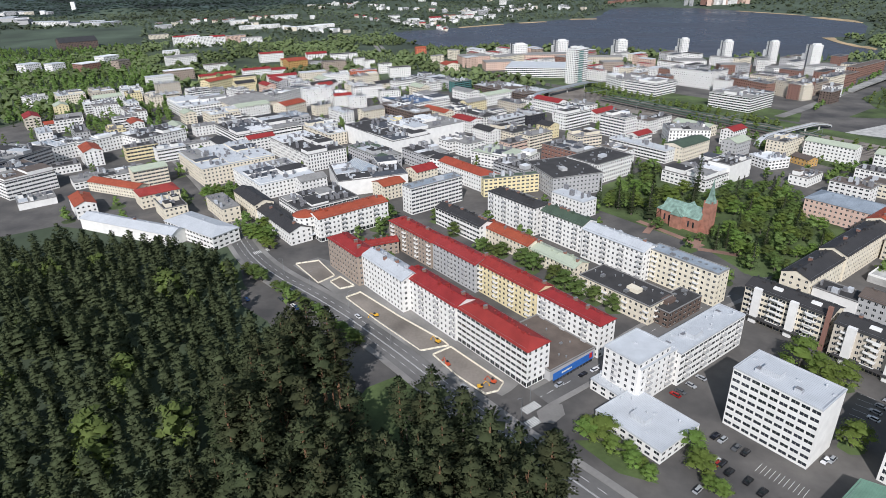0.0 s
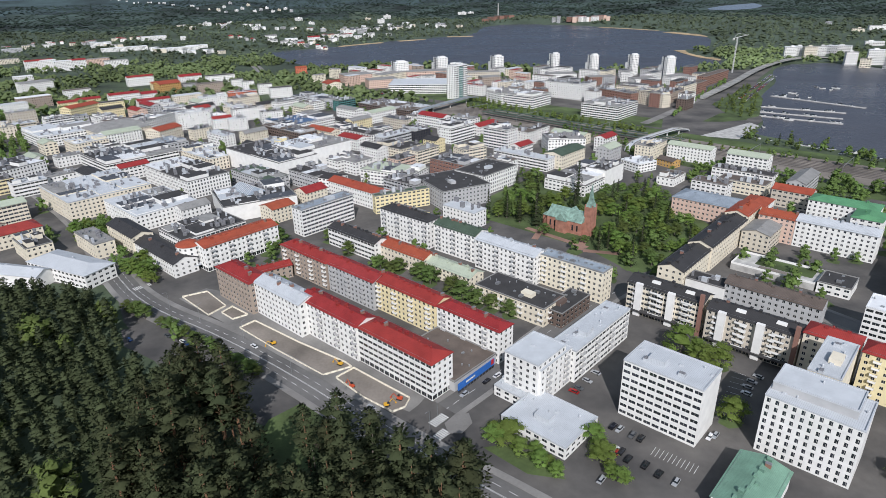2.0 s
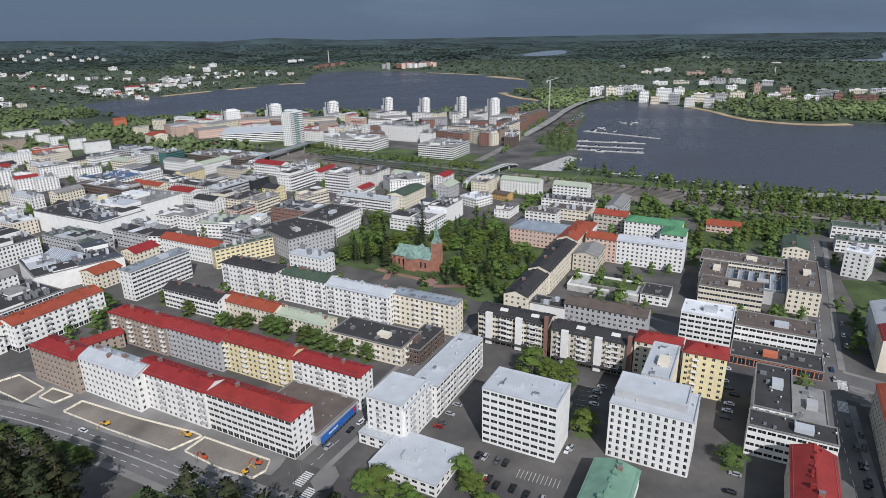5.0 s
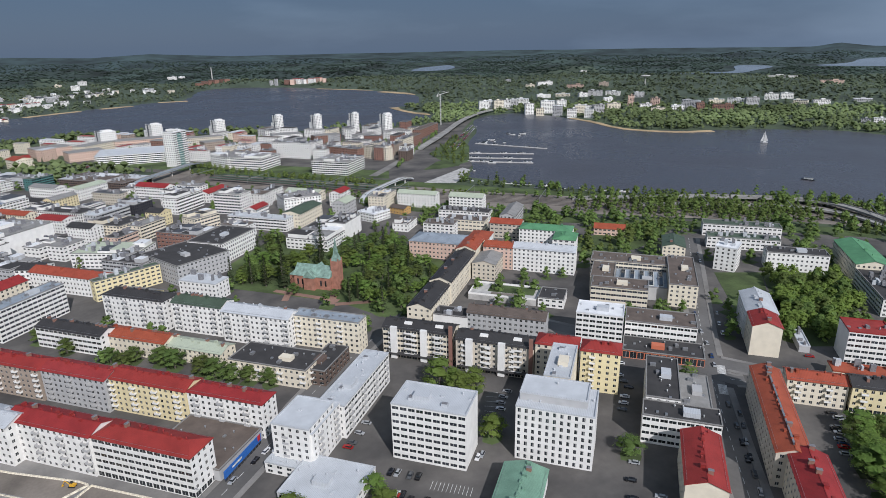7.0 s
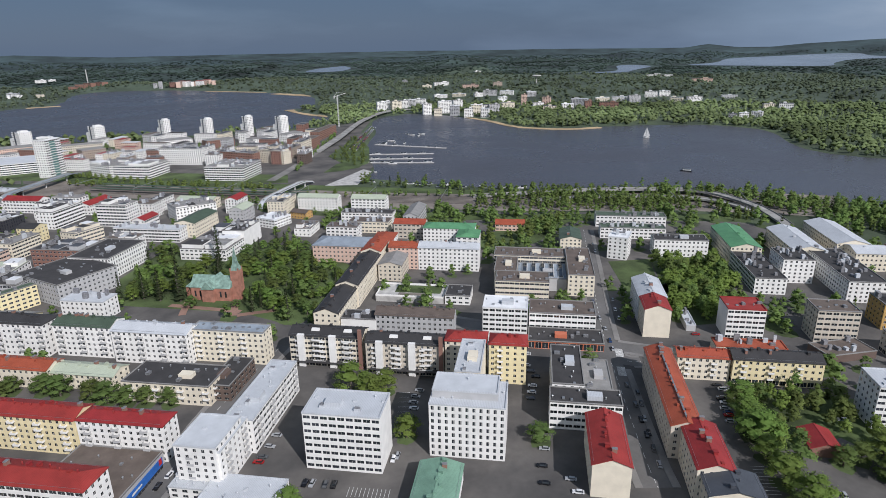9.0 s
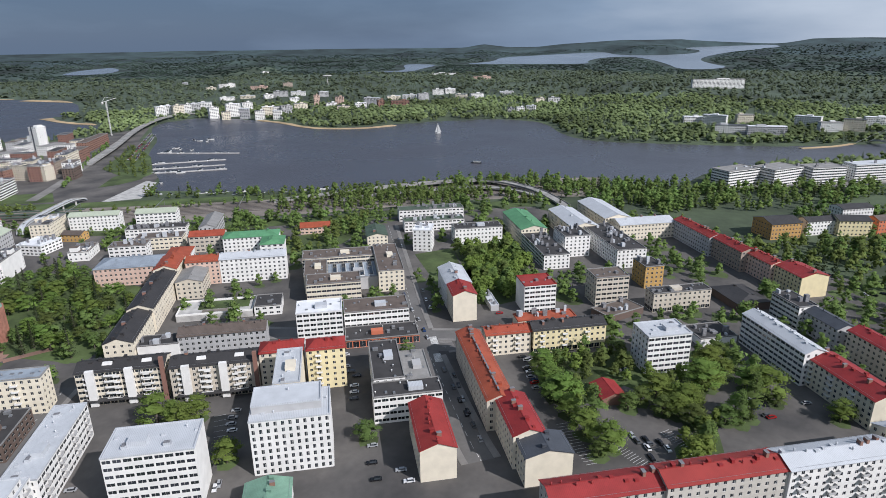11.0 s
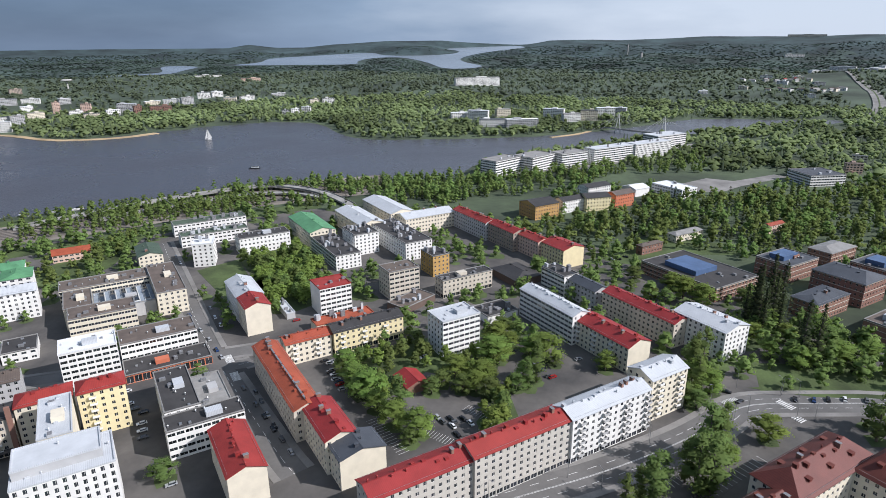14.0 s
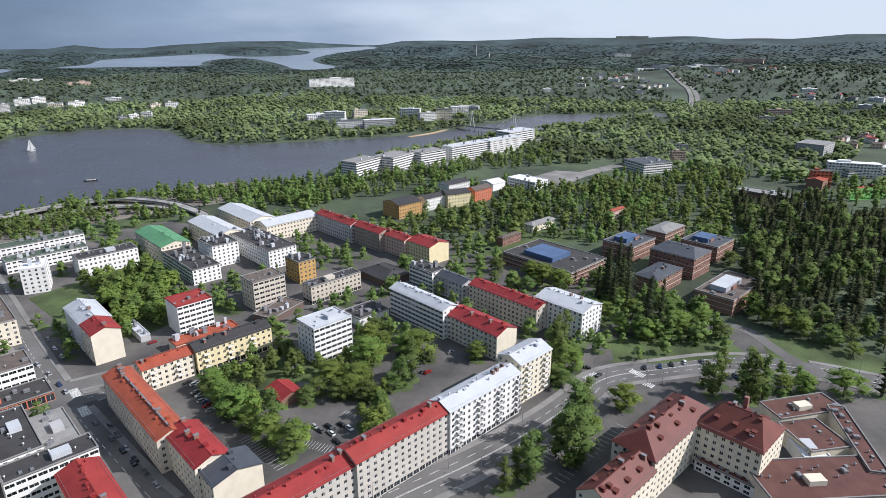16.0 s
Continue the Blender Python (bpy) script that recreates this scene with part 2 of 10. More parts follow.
def tris(name, v, f, mats, slots=None, normals=None):
    """Mesh from arrays of points and triangles."""
    me = bpy.data.meshes.new(name)
    me.vertices.add(len(v))
    me.vertices.foreach_set("co", np.asarray(v, dtype=np.float32).ravel())
    me.loops.add(len(f) * 3)
    me.loops.foreach_set("vertex_index", np.asarray(f, dtype=np.int32).ravel())
    me.polygons.add(len(f))
    me.polygons.foreach_set("loop_start", np.arange(0, len(f) * 3, 3, dtype=np.int32))
    for m in mats:
        me.materials.append(MATS[m])
    if slots is not None:
        me.polygons.foreach_set("material_index", np.asarray(slots, dtype=np.int32))
    me.update(calc_edges=True)
    me.validate()
    if normals is not None:
        me.polygons.foreach_set("use_smooth", np.ones(len(me.polygons), dtype=bool))
        me.normals_split_custom_set_from_vertices(normals)
    return me


class Shape:
    """Collects boxes, prisms and rings into one mesh."""

    def __init__(self):
        self.v, self.f, self.s = [], [], []

    def face(self, pts, slot=0):
        k = len(self.v)
        self.v += [tuple(p) for p in pts]
        self.f.append(tuple(range(k, k + len(pts))))
        self.s.append(slot)

    def box(self, x0, x1, y0, y1, z0, z1, slot=0, taper=0.0):
        t = taper
        a = [(x0, y0, z0), (x1, y0, z0), (x1, y1, z0), (x0, y1, z0), (x0 + t, y0 + t, z1), (x1 - t, y0 + t, z1), (x1 - t, y1 - t, z1), (x0 + t, y1 - t, z1)]
        k = len(self.v)
        self.v += a
        for q in ((3, 2, 1, 0), (4, 5, 6, 7), (0, 1, 5, 4), (1, 2, 6, 5), (2, 3, 7, 6), (3, 0, 4, 7)):
            self.f.append(tuple(k + i for i in q))
            self.s.append(slot)
        return self

    def tube(self, p, q, r0, r1, n=6, slot=0):
        p, q = Vector(p), Vector(q)
        d = (q - p).normalized()
        a = d.orthogonal().normalized()
        c = d.cross(a)
        k = len(self.v)
        for o, r in ((p, r0), (q, r1)):
            for i in range(n):
                t = 2 * math.pi * i / n
                self.v.append(tuple(o + a * (r * math.cos(t)) + c * (r * math.sin(t))))
        for i in range(n):
            j = (i + 1) % n
            self.f.append((k + i, k + j, k + n + j, k + n + i))
            self.s.append(slot)
        self.f.append(tuple(k + n + i for i in range(n)))
        self.s.append(slot)
        self.f.append(tuple(k + n - 1 - i for i in range(n)))
        self.s.append(slot)
        return self

    def mesh(self, name, *mats):
        return quads(name, self.v, self.f, mats, self.s)


def thing(name, m, label, category, group="", kind=""):
    ob = new(name)
    ob.empty_display_size = 0.5
    ob.matrix_basis = m
    return tagged(ob, label, category, group, kind)


def part(name, mesh, parent, label="", m=None):
    ob = new(name, mesh)
    ob.parent = parent
    if m is not None:
        ob.matrix_basis = m
    if label:
        tagged(ob, label)
    return ob


# ---------------- terrain ----------------
EYE = 158.0
SKY_YAW = (-180, -150, -130.9, -128.6, -124.9, -120.4, -118.3, -115.7, -111.6, -108.4, -105.4, -99.1, -96.7, -89.5, -78.9, -74.1, -70.4, -66.9, -64.4, -57.9, -50.8, -40.3, -35.8, -33.5, -26.2, -20.5, -15.4, -11.0, -6.7, 0.1, 6.3, 10.9, 13.7, 40, 90, 180)
SKY_DEP = (0.3, 0.2, -0.11, -0.04, 0.25, 0.2, -0.01, 0.03, 0.2, 0.19, 0.2, 0.44, 0.33, 0.45, 0.4, 0.66, 1.13, 0.66, 1.12, 1.23, 1.24, 1.21, 1.19, 1.11, 1.13, 1.12, 0.88, 0.65, 0.87, 0.66, 0.46, 0.46, 0.58, 0.6, 0.4, 0.3)


def far_flat(r):
    """Rising bowl beyond 2.5 km: height that keeps a flat country seen from EYE."""
    r = np.asarray(r, dtype=float)
    q = np.clip((r - 2500) / 2300, 0, 0.985)
    flat = np.where(r > 2500, 2500 - 2600 * np.log(1 - q), np.maximum(r, 1))
    return EYE * (1 - np.minimum(1, np.maximum(r, 1) / np.maximum(flat, 1)))


def seg_dist(px, py, poly):
    """Signed distance to a closed outline, positive inside."""
    n = len(poly)
    best = np.full(px.shape, 1e9)
    inside = np.zeros(px.shape, dtype=bool)
    for i in range(n):
        ax, ay = poly[i]
        bx, by = poly[(i + 1) % n]
        dx, dy = bx - ax, by - ay
        t = np.clip(((px - ax) * dx + (py - ay) * dy) / (dx * dx + dy * dy + 1e-9), 0, 1)
        best = np.minimum(best, np.hypot(px - ax - t * dx, py - ay - t * dy))
        cross = ((ay > py) != (by > py)) & (px < (bx - ax) * (py - ay) / (by - ay + 1e-12) + ax)
        inside ^= cross
    return np.where(inside, best, -best)


def smooth_outline(pts, n=3):
    """Chaikin-rounded outline."""
    p = np.array(pts, dtype=float)
    for _ in range(n):
        q = np.roll(p, -1, axis=0)
        p = np.stack([p * 0.75 + q * 0.25, p * 0.25 + q * 0.75], axis=1).reshape(-1, 2)
    return [tuple(a) for a in p]


LAKE_NORTH = [(-147.8, 1704.3), (-76.5, 1504.0), (-3.3, 1352.0), (18.3, 1338.5), (53.5, 1347.6), (91.4, 1367.5), (138.7, 1352.9), (197.2, 1328.8), (254.1, 1319.2), (313.4, 1216.6), (372.5, 1247.9), (428.3, 1183.5), (490.2, 1138.8), (563.4, 1116.2), (624.3, 1092.9), (682.7, 1087.4), (775.1, 1139.6), (822.9, 1209.5), (805.5, 1296.0), (845.1, 1423.2), (918.1, 1410.2), (1130.1, 1733.9), (1107.3, 1926.7), (1037.1, 2251.8), (882.4, 2533.7), (663.3, 2576.5), (479.7, 2052.3), (403.4, 2070.4), (311.2, 2007.9), (176.6, 1944.5), (51.5, 1867.6), (-2.6, 1827.6), (-90.0, 1795.1), (-142.7, 1745.5)]
LAKE_SOUTH = [(856.6, 1086.2), (771.7, 989.0), (730.4, 916.3), (622.9, 811.6), (563.1, 737.9), (514.2, 659.2), (488.1, 622.4), (452.2, 599.5), (471.3, 566.0), (493.9, 505.2), (518.0, 453.0), (546.3, 409.4), (576.9, 370.6), (607.6, 334.2), (652.3, 290.1), (705.8, 232.2), (669.0, 199.9), (699.3, 110.5), (717.4, 66.2), (815.7, 44.0), (872.2, -9.9), (968.1, -109.8), (1079.2, -253.9), (1090.5, -298.1), (1151.4, -367.7), (1209.8, -486.7), (1272.0, -646.0), (1303.2, -664.8), (1296.5, -541.0), (1312.4, -417.6), (1285.6, -330.3), (1158.5, -210.4), (1051.3, -63.9), (1008.5, 103.6), (985.5, 219.5), (1028.6, 288.1), (1174.9, 367.6), (1201.3, 423.6), (1186.6, 493.5), (1123.7, 575.3), (1034.9, 634.2), (956.8, 700.6), (939.0, 759.4), (983.0, 853.3), (990.9, 922.9), (997.7, 1028.2), (968.6, 1094.5)]
FAR_LAKE_WEST = [(2477.6, 1714.5), (2572.2, 1668.3), (2677.1, 1582.9), (2802.7, 1615.8), (3021.4, 1766.9), (3132.0, 1771.4), (3129.4, 1586.2), (2846.3, 1552.3), (2657.2, 1496.5), (2547.8, 1628.8), (2427.3, 1669.1)]
FAR_LAKE_EAST = [(3220.3, 1505.8), (3439.3, 1400.0), (3760.7, 1493.1), (4022.6, 1247.2), (4240.5, 931.7), (4035.8, 844.3), (4059.1, 566.6), (4200.6, 381.3), (4410.5, 372.8), (4511.0, 568.4), (4654.6, 197.0), (4722.0, -129.4), (4490.3, -6.4), (4290.6, 219.2), (3889.7, 343.1), (3582.1, 278.2), (3250.9, 123.1), (3055.7, 332.9), (3491.8, 457.5), (3789.9, 590.4), (3958.1, 729.2), (3854.5, 883.3), (3589.7, 904.7), (3386.2, 823.8), (3308.1, 1181.0), (3242.6, 1366.4)]
FAR_LAKE_NORTH = [(1782.6, 2853.5), (2002.7, 3031.0), (2172.9, 3060.5), (2228.1, 3072.8), (2139.1, 2873.0), (1943.5, 2739.1)]
FOREST = [(-383.5, 278.6), (-266.6, 327.4), (-226.7, 347.6), (-138.5, 327.5), (-112.6, 291.8), (-96.6, 251.7), (-57.4, 216.8), (-26.3, 193.7), (0.0, 168.3), (14.9, 153.5), (34.6, 137.1), (12.0, 86.2), (-178.2, 88.8)]
GROVE = [(312.0, -217.5), (298.0, -224.5), (284.0, -234.0), (273.0, -247.0), (266.0, -268.0), (290.0, -330.0), (455.0, -500.0), (490.0, -425.0), (569.3, -450.7), (532.7, -369.8), (556.2, -351.8), (521.6, -328.7), (447.8, -301.9), (391.8, -269.3), (391.8, -266.0)]
PARK = [(119.2, 453.8), (161.5, 491.0), (225.4, 481.7), (253.9, 413.8), (252.8, 348.9), (211.8, 311.9), (167.6, 296.1), (154.6, 338.4), (103.4, 408.7)]
RAILS = [(100.8, 871.0), (190.4, 870.9), (346.3, 664.7), (421.2, 546.1), (519.3, 409.0), (643.1, 294.4), (723.7, 155.8), (636.1, 132.9), (560.7, 253.4), (459.2, 360.0), (360.4, 495.8), (282.5, 597.5), (169.9, 787.4), (94.2, 826.1)]
TOWN = [(-383.6, 418.3), (-514.7, 704.7), (-466.8, 885.8), (-343.1, 947.7), (-300.5, 913.0), (-201.4, 1021.5), (-75.6, 951.1), (165.0, 767.2), (280.2, 592.8), (357.7, 492.1), (454.5, 356.2), (555.3, 250.7), (570.9, 58.1), (467.1, -73.5), (395.6, -152.6), (292.6, -205.3), (264.5, -214.0), (235.4, -246.4), (124.2, -149.2), (132.1, -1.6), (64.0, 118.4), (34.6, 137.1), (14.9, 153.1), (-26.5, 195.4), (-77.8, 241.3), (-115.0, 304.9), (-132.3, 351.4), (-272.2, 396.2), (-325.4, 361.0)]
QUAY = [(88.5, 977.6), (203.5, 817.3), (412.3, 584.7), (430.8, 580.8), (507.0, 650.0), (577.4, 764.9), (707.8, 937.2), (822.0, 1053.4), (711.1, 1046.1), (604.3, 1058.4), (474.8, 1103.9), (302.3, 1176.2), (169.6, 1296.6), (44.6, 1281.2), (-37.8, 1151.1)]
CLEARING = [(-117.0, 295.5), (-99.4, 298.2), (-72.6, 281.4), (-49.2, 250.2), (-57.8, 243.0), (-85.7, 255.7), (-110.3, 276.6)]
GLADE = [(-34.8, 207.4), (-22.5, 215.3), (-4.6, 201.5), (3.6, 179.3), (-0.0, 161.2), (-13.4, 152.8), (-31.9, 150.9), (-53.6, 158.0), (-62.6, 164.2), (-44.9, 175.4), (-40.5, 188.8)]
CHURCH = (155.3, 374.8)
AVENUES = []
AVENUES.append(([(-177.4, 433.0), (-138.3, 383.8), (-110.6, 350.3)], 14, 'leafy'))
AVENUES.append(([(-185.8, 448.4), (-174.5, 454.2), (-121.4, 378.0)], 10, 'leafy'))
AVENUES.append(([(-115.9, 319.0), (-66.6, 266.3), (-40.8, 240.0)], 16, 'dark'))
AVENUES.append(([(49.1, 179.1), (59.8, 166.9), (66.0, 156.7)], 8, 'leafy'))
AVENUES.append(([(86.2, 175.3), (82.3, 157.3), (87.6, 148.1)], 5, 'leafy'))
AVENUES.append(([(253.0, 399.5), (219.5, 375.1), (196.8, 377.6)], 8, 'dark'))
AVENUES.append(([(276.4, 674.3), (344.2, 580.9), (394.7, 511.7)], 22, 'leafy'))
AVENUES.append(([(188.3, 833.7), (286.6, 698.0), (335.6, 644.7)], 20, 'leafy'))
AVENUES.append(([(-71.3, 497.1), (-60.2, 481.3), (-38.7, 383.3), (-54.1, 384.2)], 8, 'dark'))
AVENUES.append(([(408.9, 510.0), (466.4, 439.7), (514.5, 369.8)], 20, 'leafy'))
AVENUES.append(([(438.5, 547.0), (498.6, 470.7), (548.1, 395.1)], 16, 'dark'))
AVENUES.append(([(522.0, 375.5), (572.3, 313.9), (603.0, 248.6)], 24, 'leafy'))
AVENUES.append(([(287.6, 555.3), (322.5, 481.4), (358.2, 421.6)], 16, 'dark'))
AVENUES.append(([(552.7, 391.3), (599.8, 330.0), (661.9, 249.2)], 26, 'dark'))
AVENUES.append(([(203.3, 889.0), (270.0, 750.0), (344.5, 629.2)], 34, 'leafy'))
AVENUES.append(([(198.7, 834.7), (250.0, 768.0), (299.4, 703.4)], 22, 'leafy'))
AVENUES.append(([(264.4, 660.9), (282.0, 620.0), (298.9, 577.1)], 14, 'dark'))
AVENUES.append(([(420.0, 700.0), (520.0, 806.0), (640.0, 925.0)], 26, 'leafy'))
COPSES = []
COPSES.append(([(485.8, 11.0), (531.4, -18.9), (647.0, -148.0), (639.4, -209.6), (715.2, -467.8), (456.6, -293.3), (396.4, -231.7), (481.9, -215.4), (488.3, -162.5), (450.2, -104.6), (471.8, -43.9)], 12.5, 9, 15, [('leafy', 0.72), ('spruce', 0.12), ('poplar', 0.16)], 31))
COPSES.append(([(371.9, 172.3), (421.1, 147.9), (339.8, 120.7), (327.0, 130.0), (324.8, 140.5)], 7.0, 10, 15, [('leafy', 0.7), ('dark', 0.3)], 32))
COPSES.append(([(664.1, 234.7), (708.8, 61.2), (791.3, -101.7), (928.7, -277.9), (764.9, -234.3), (749.2, -127.4), (628.2, -11.8), (610.9, 65.7), (639.0, 161.2)], 11.5, 8, 13, [('leafy', 0.6), ('spruce', 0.2), ('poplar', 0.2)], 33))
COPSES.append(([(482.3, 493.1), (560.2, 378.7), (623.5, 308.4), (691.6, 226.9), (665.0, 217.1), (602.0, 297.0), (517.3, 386.8), (465.8, 476.0)], 11.0, 6, 11, [('leafy', 0.6), ('spruce', 0.2), ('poplar', 0.2)], 34))
COPSES.append(([(354.3, 337.9), (444.0, 328.8), (470.9, 307.2), (392.6, 288.9), (344.4, 292.8)], 10.0, 7, 11, [('leafy', 1.0)], 35))
COPSES.append(([(332.3, -138.6), (344.8, -184.5), (289.2, -194.0), (273.5, -174.0), (287.5, -130.5)], 8.5, 8, 15, [('leafy', 0.6), ('spruce', 0.2), ('poplar', 0.2)], 36))
COPSES.append(([(-980.7, 1413.5), (-687.6, 1459.2), (-358.1, 804.0), (-308.9, 652.2), (-424.8, 662.5), (-528.4, 725.5)], 12.0, 8, 14, [('leafy', 0.6), ('spruce', 0.2), ('poplar', 0.2)], 37))
COPSES.append(([(257.4, 475.7), (290.9, 474.1), (310.2, 454.6), (262.1, 430.7), (238.6, 440.0)], 9.0, 6, 11, [('leafy', 1.0)], 38))
COPSES.append(([(227.5, 11.7), (258.1, -1.0), (232.6, -6.8), (203.6, 3.1)], 7, 8, 12, [('leafy', 0.7), ('dark', 0.3)], 39))
COPSES.append(([(276.3, 81.5), (303.3, 44.0), (305.4, 0.2), (258.3, 5.3), (267.1, 39.3), (236.6, 55.9)], 9.5, 8, 12, [('leafy', 0.6), ('dark', 0.4)], 40))
COPSES.append(([(31.1, 1204.8), (222.7, 1170.3), (413.4, 1049.1), (543.7, 931.4), (506.1, 827.9), (359.3, 916.8), (188.6, 1008.7), (45.1, 1079.6)], 24, 7, 11, [('leafy', 0.6), ('spruce', 0.2), ('poplar', 0.2)], 41))
COPSES.append(([(416.1, 202.1), (491.6, 182.0), (425.8, 136.9), (379.1, 132.0), (346.1, 151.2)], 8, 9, 14, [('leafy', 0.7), ('dark', 0.3)], 42))
COPSES.append(([(299.3, 577.1), (355.0, 488.4), (453.0, 354.9), (435.3, 340.4), (337.2, 464.1), (287.6, 555.3)], 9, 6, 10, [('leafy', 0.6), ('spruce', 0.2), ('poplar', 0.2)], 43))
COPSES.append(([(622.2, 325.1), (678.8, 216.3), (707.7, 66.7), (638.9, 35.9), (575.8, 64.2), (624.0, 111.9), (623.4, 180.0), (644.7, 239.1), (588.0, 295.0)], 8.5, 8, 13, [('leafy', 0.55), ('spruce', 0.15), ('poplar', 0.3)], 44))
COPSES.append(([(471.6, 434.4), (561.9, 339.9), (600.0, 260.9), (592.7, 183.5), (560.2, 197.0), (583.6, 229.6), (521.4, 316.8), (436.9, 399.2)], 9.0, 7, 11, [('leafy', 0.55), ('spruce', 0.15), ('poplar', 0.3)], 45))
COPSES.append(([(520.4, 395.3), (557.2, 334.8), (599.1, 262.0), (568.3, 247.2), (509.5, 304.3), (467.4, 353.4)], 7.5, 7, 11, [('leafy', 0.2), ('spruce', 0.1), ('poplar', 0.7)], 46))
COPSES.append(([(-196.9, 476.1), (-185.2, 486.9), (-149.5, 436.2), (-118.1, 385.7), (-110.1, 353.7), (-128.9, 364.4), (-153.7, 402.1), (-184.5, 445.8)], 6.0, 6, 9, [('leafy', 0.35), ('dark', 0.65)], 47))
COPSES.append(([(511.2, 761.0), (585.3, 824.8), (667.4, 902.6), (600.3, 777.0), (519.5, 673.9), (479.7, 657.9)], 13.0, 5, 8, [('leafy', 0.5), ('dark', 0.5)], 48))
OPEN_GROUND = []
OPEN_GROUND.append([(2453.1, -1022.3), (2500.6, -1210.7), (1590.7, -879.4), (1353.8, -737.2), (1561.0, -788.2)])
OPEN_GROUND.append([(-1374.7, 2012.7), (-926.3, 1993.8), (-713.8, 1518.0), (-785.9, 1292.6), (-915.3, 1313.9)])
OPEN_GROUND.append([(722.5, -196.3), (785.2, -321.0), (724.4, -328.7), (648.0, -246.3), (656.3, -179.0)])
OPEN_GROUND.append([(831.9, -707.8), (869.4, -850.5), (681.5, -676.1), (644.1, -556.5)])
CROSSINGS = [(31.5, 193.1, 37, 8), (30.3, 184.0, 37, 8), (24.0, 177.0, 37, 8), (-115.5, 346.1, 37, 10), (269.5, 143.0, 37, 9), (253.2, 132.2, 37, 9), (256.3, -102.2, -53, 9), (255.2, -126.5, 37, 8), (244.3, -127.6, 37, 5)]

LAKES = [smooth_outline(LAKE_NORTH, 1), smooth_outline(LAKE_SOUTH, 1)]
FAR_LAKES = [smooth_outline(FAR_LAKE_WEST, 2), smooth_outline(FAR_LAKE_EAST, 2), smooth_outline(FAR_LAKE_NORTH, 2)]


def wave2(x, y, s, seed):
    return np.sin(x / s + seed) * np.cos(y / s * 1.13 + seed * 2.1) + 0.5 * np.sin((x + y) / s * 2.3 + seed * 3.7) * np.cos((x - y) / s * 1.9 + seed)


def ground_z(x, y):
    x, y = np.asarray(x, dtype=float), np.asarray(y, dtype=float)
    r = np.hypot(x, y)
    yaw = np.degrees(np.arctan2(-x, y))
    z = far_flat(r)
    lake = np.full(r.shape, -1e9)
    for p in LAKES:
        lake = np.maximum(lake, seg_dist(x, y, p))
    flake = np.full(r.shape, -1e9)
    for p in FAR_LAKES:
        flake = np.maximum(flake, seg_dist(x, y, p))
    # rolling country away from the water and the town
    calm = np.clip((-lake - 120) / 500, 0, 1) * np.clip((-flake - 40) / 250, 0, 1) * np.clip((r - 1050) / 500, 0, 1) * (1 - 0.85 * np.exp(-(((yaw + 74) / 15.0) ** 2)) * np.clip((r - 2300) / 300, 0, 1))
    z = z + calm * (7 + 7 * wave2(x, y, 330.0, 1.3) + 4 * wave2(x, y, 140.0, 4.2)) * np.clip(1.15 - r / 5200, 0.2, 1)
    # wooded ridge across the water
    ridge = np.exp(-(((yaw + 82) / 9.0) ** 2)) * np.exp(-(((r - 2000) / 420) ** 2))
    z = z + ridge * 20
    ridge2 = np.exp(-(((yaw + 128) / 9.0) ** 2)) * np.exp(-(((r - 2600) / 700) ** 2))
    z = z + ridge2 * 55
    # skyline hills
    need = EYE - 4550 * np.tan(np.radians(np.interp(yaw, SKY_YAW, SKY_DEP))) - 10
    lift = np.maximum(0, need - far_flat(np.full(r.shape, 4550.0))) * (0.90 + 0.10 * wave2(yaw * 40, r * 0.3, 150.0, 2.0))
    t = np.clip((r - 3750) / 800, 0, 1)
    z = z + lift * t * t * (3 - 2 * t) * np.clip((-flake) / 200 + 0.2, 0, 1)
    # ridge behind ridge towards the skyline
    away = np.clip((-flake - 60) / 160, 0, 1)
    for k, (rr, wide, amp) in enumerate(((2750, 150, 17), (3250, 130, 22), (3720, 120, 25), (4150, 120, 24))):
        hump = np.clip(0.35 + 0.55 * np.sin(yaw * (0.21 + 0.05 * k) + 1.7 * k) + 0.35 * np.sin(yaw * (0.63 + 0.07 * k) + 2.9 * k), 0, 1.3)
        z = z + away * amp * hump * np.exp(-(((r - rr - 90 * np.sin(yaw * 0.33 + k)) / wide) ** 2)) * np.where((yaw < -58) & (yaw > -92) & (k < 2), 0.15, 1.0)
    # the wooded rise under the forest
    hill = np.clip(seg_dist(x, y, FOREST) / 90, 0, 1)
    z = z + 9 * hill * hill * (3 - 2 * hill)
    hill = np.clip(seg_dist(x, y, GROVE) / 110, 0, 1)
    z = z + 10 * hill * hill * (3 - 2 * hill)
    z = np.where(lake > -12, np.minimum(z, np.clip(-lake * 0.12 - 1.0, -4, 0)), z)
    return z


def gz(x, y):
    return float(ground_z(np.array([x]), np.array([y]))[0])


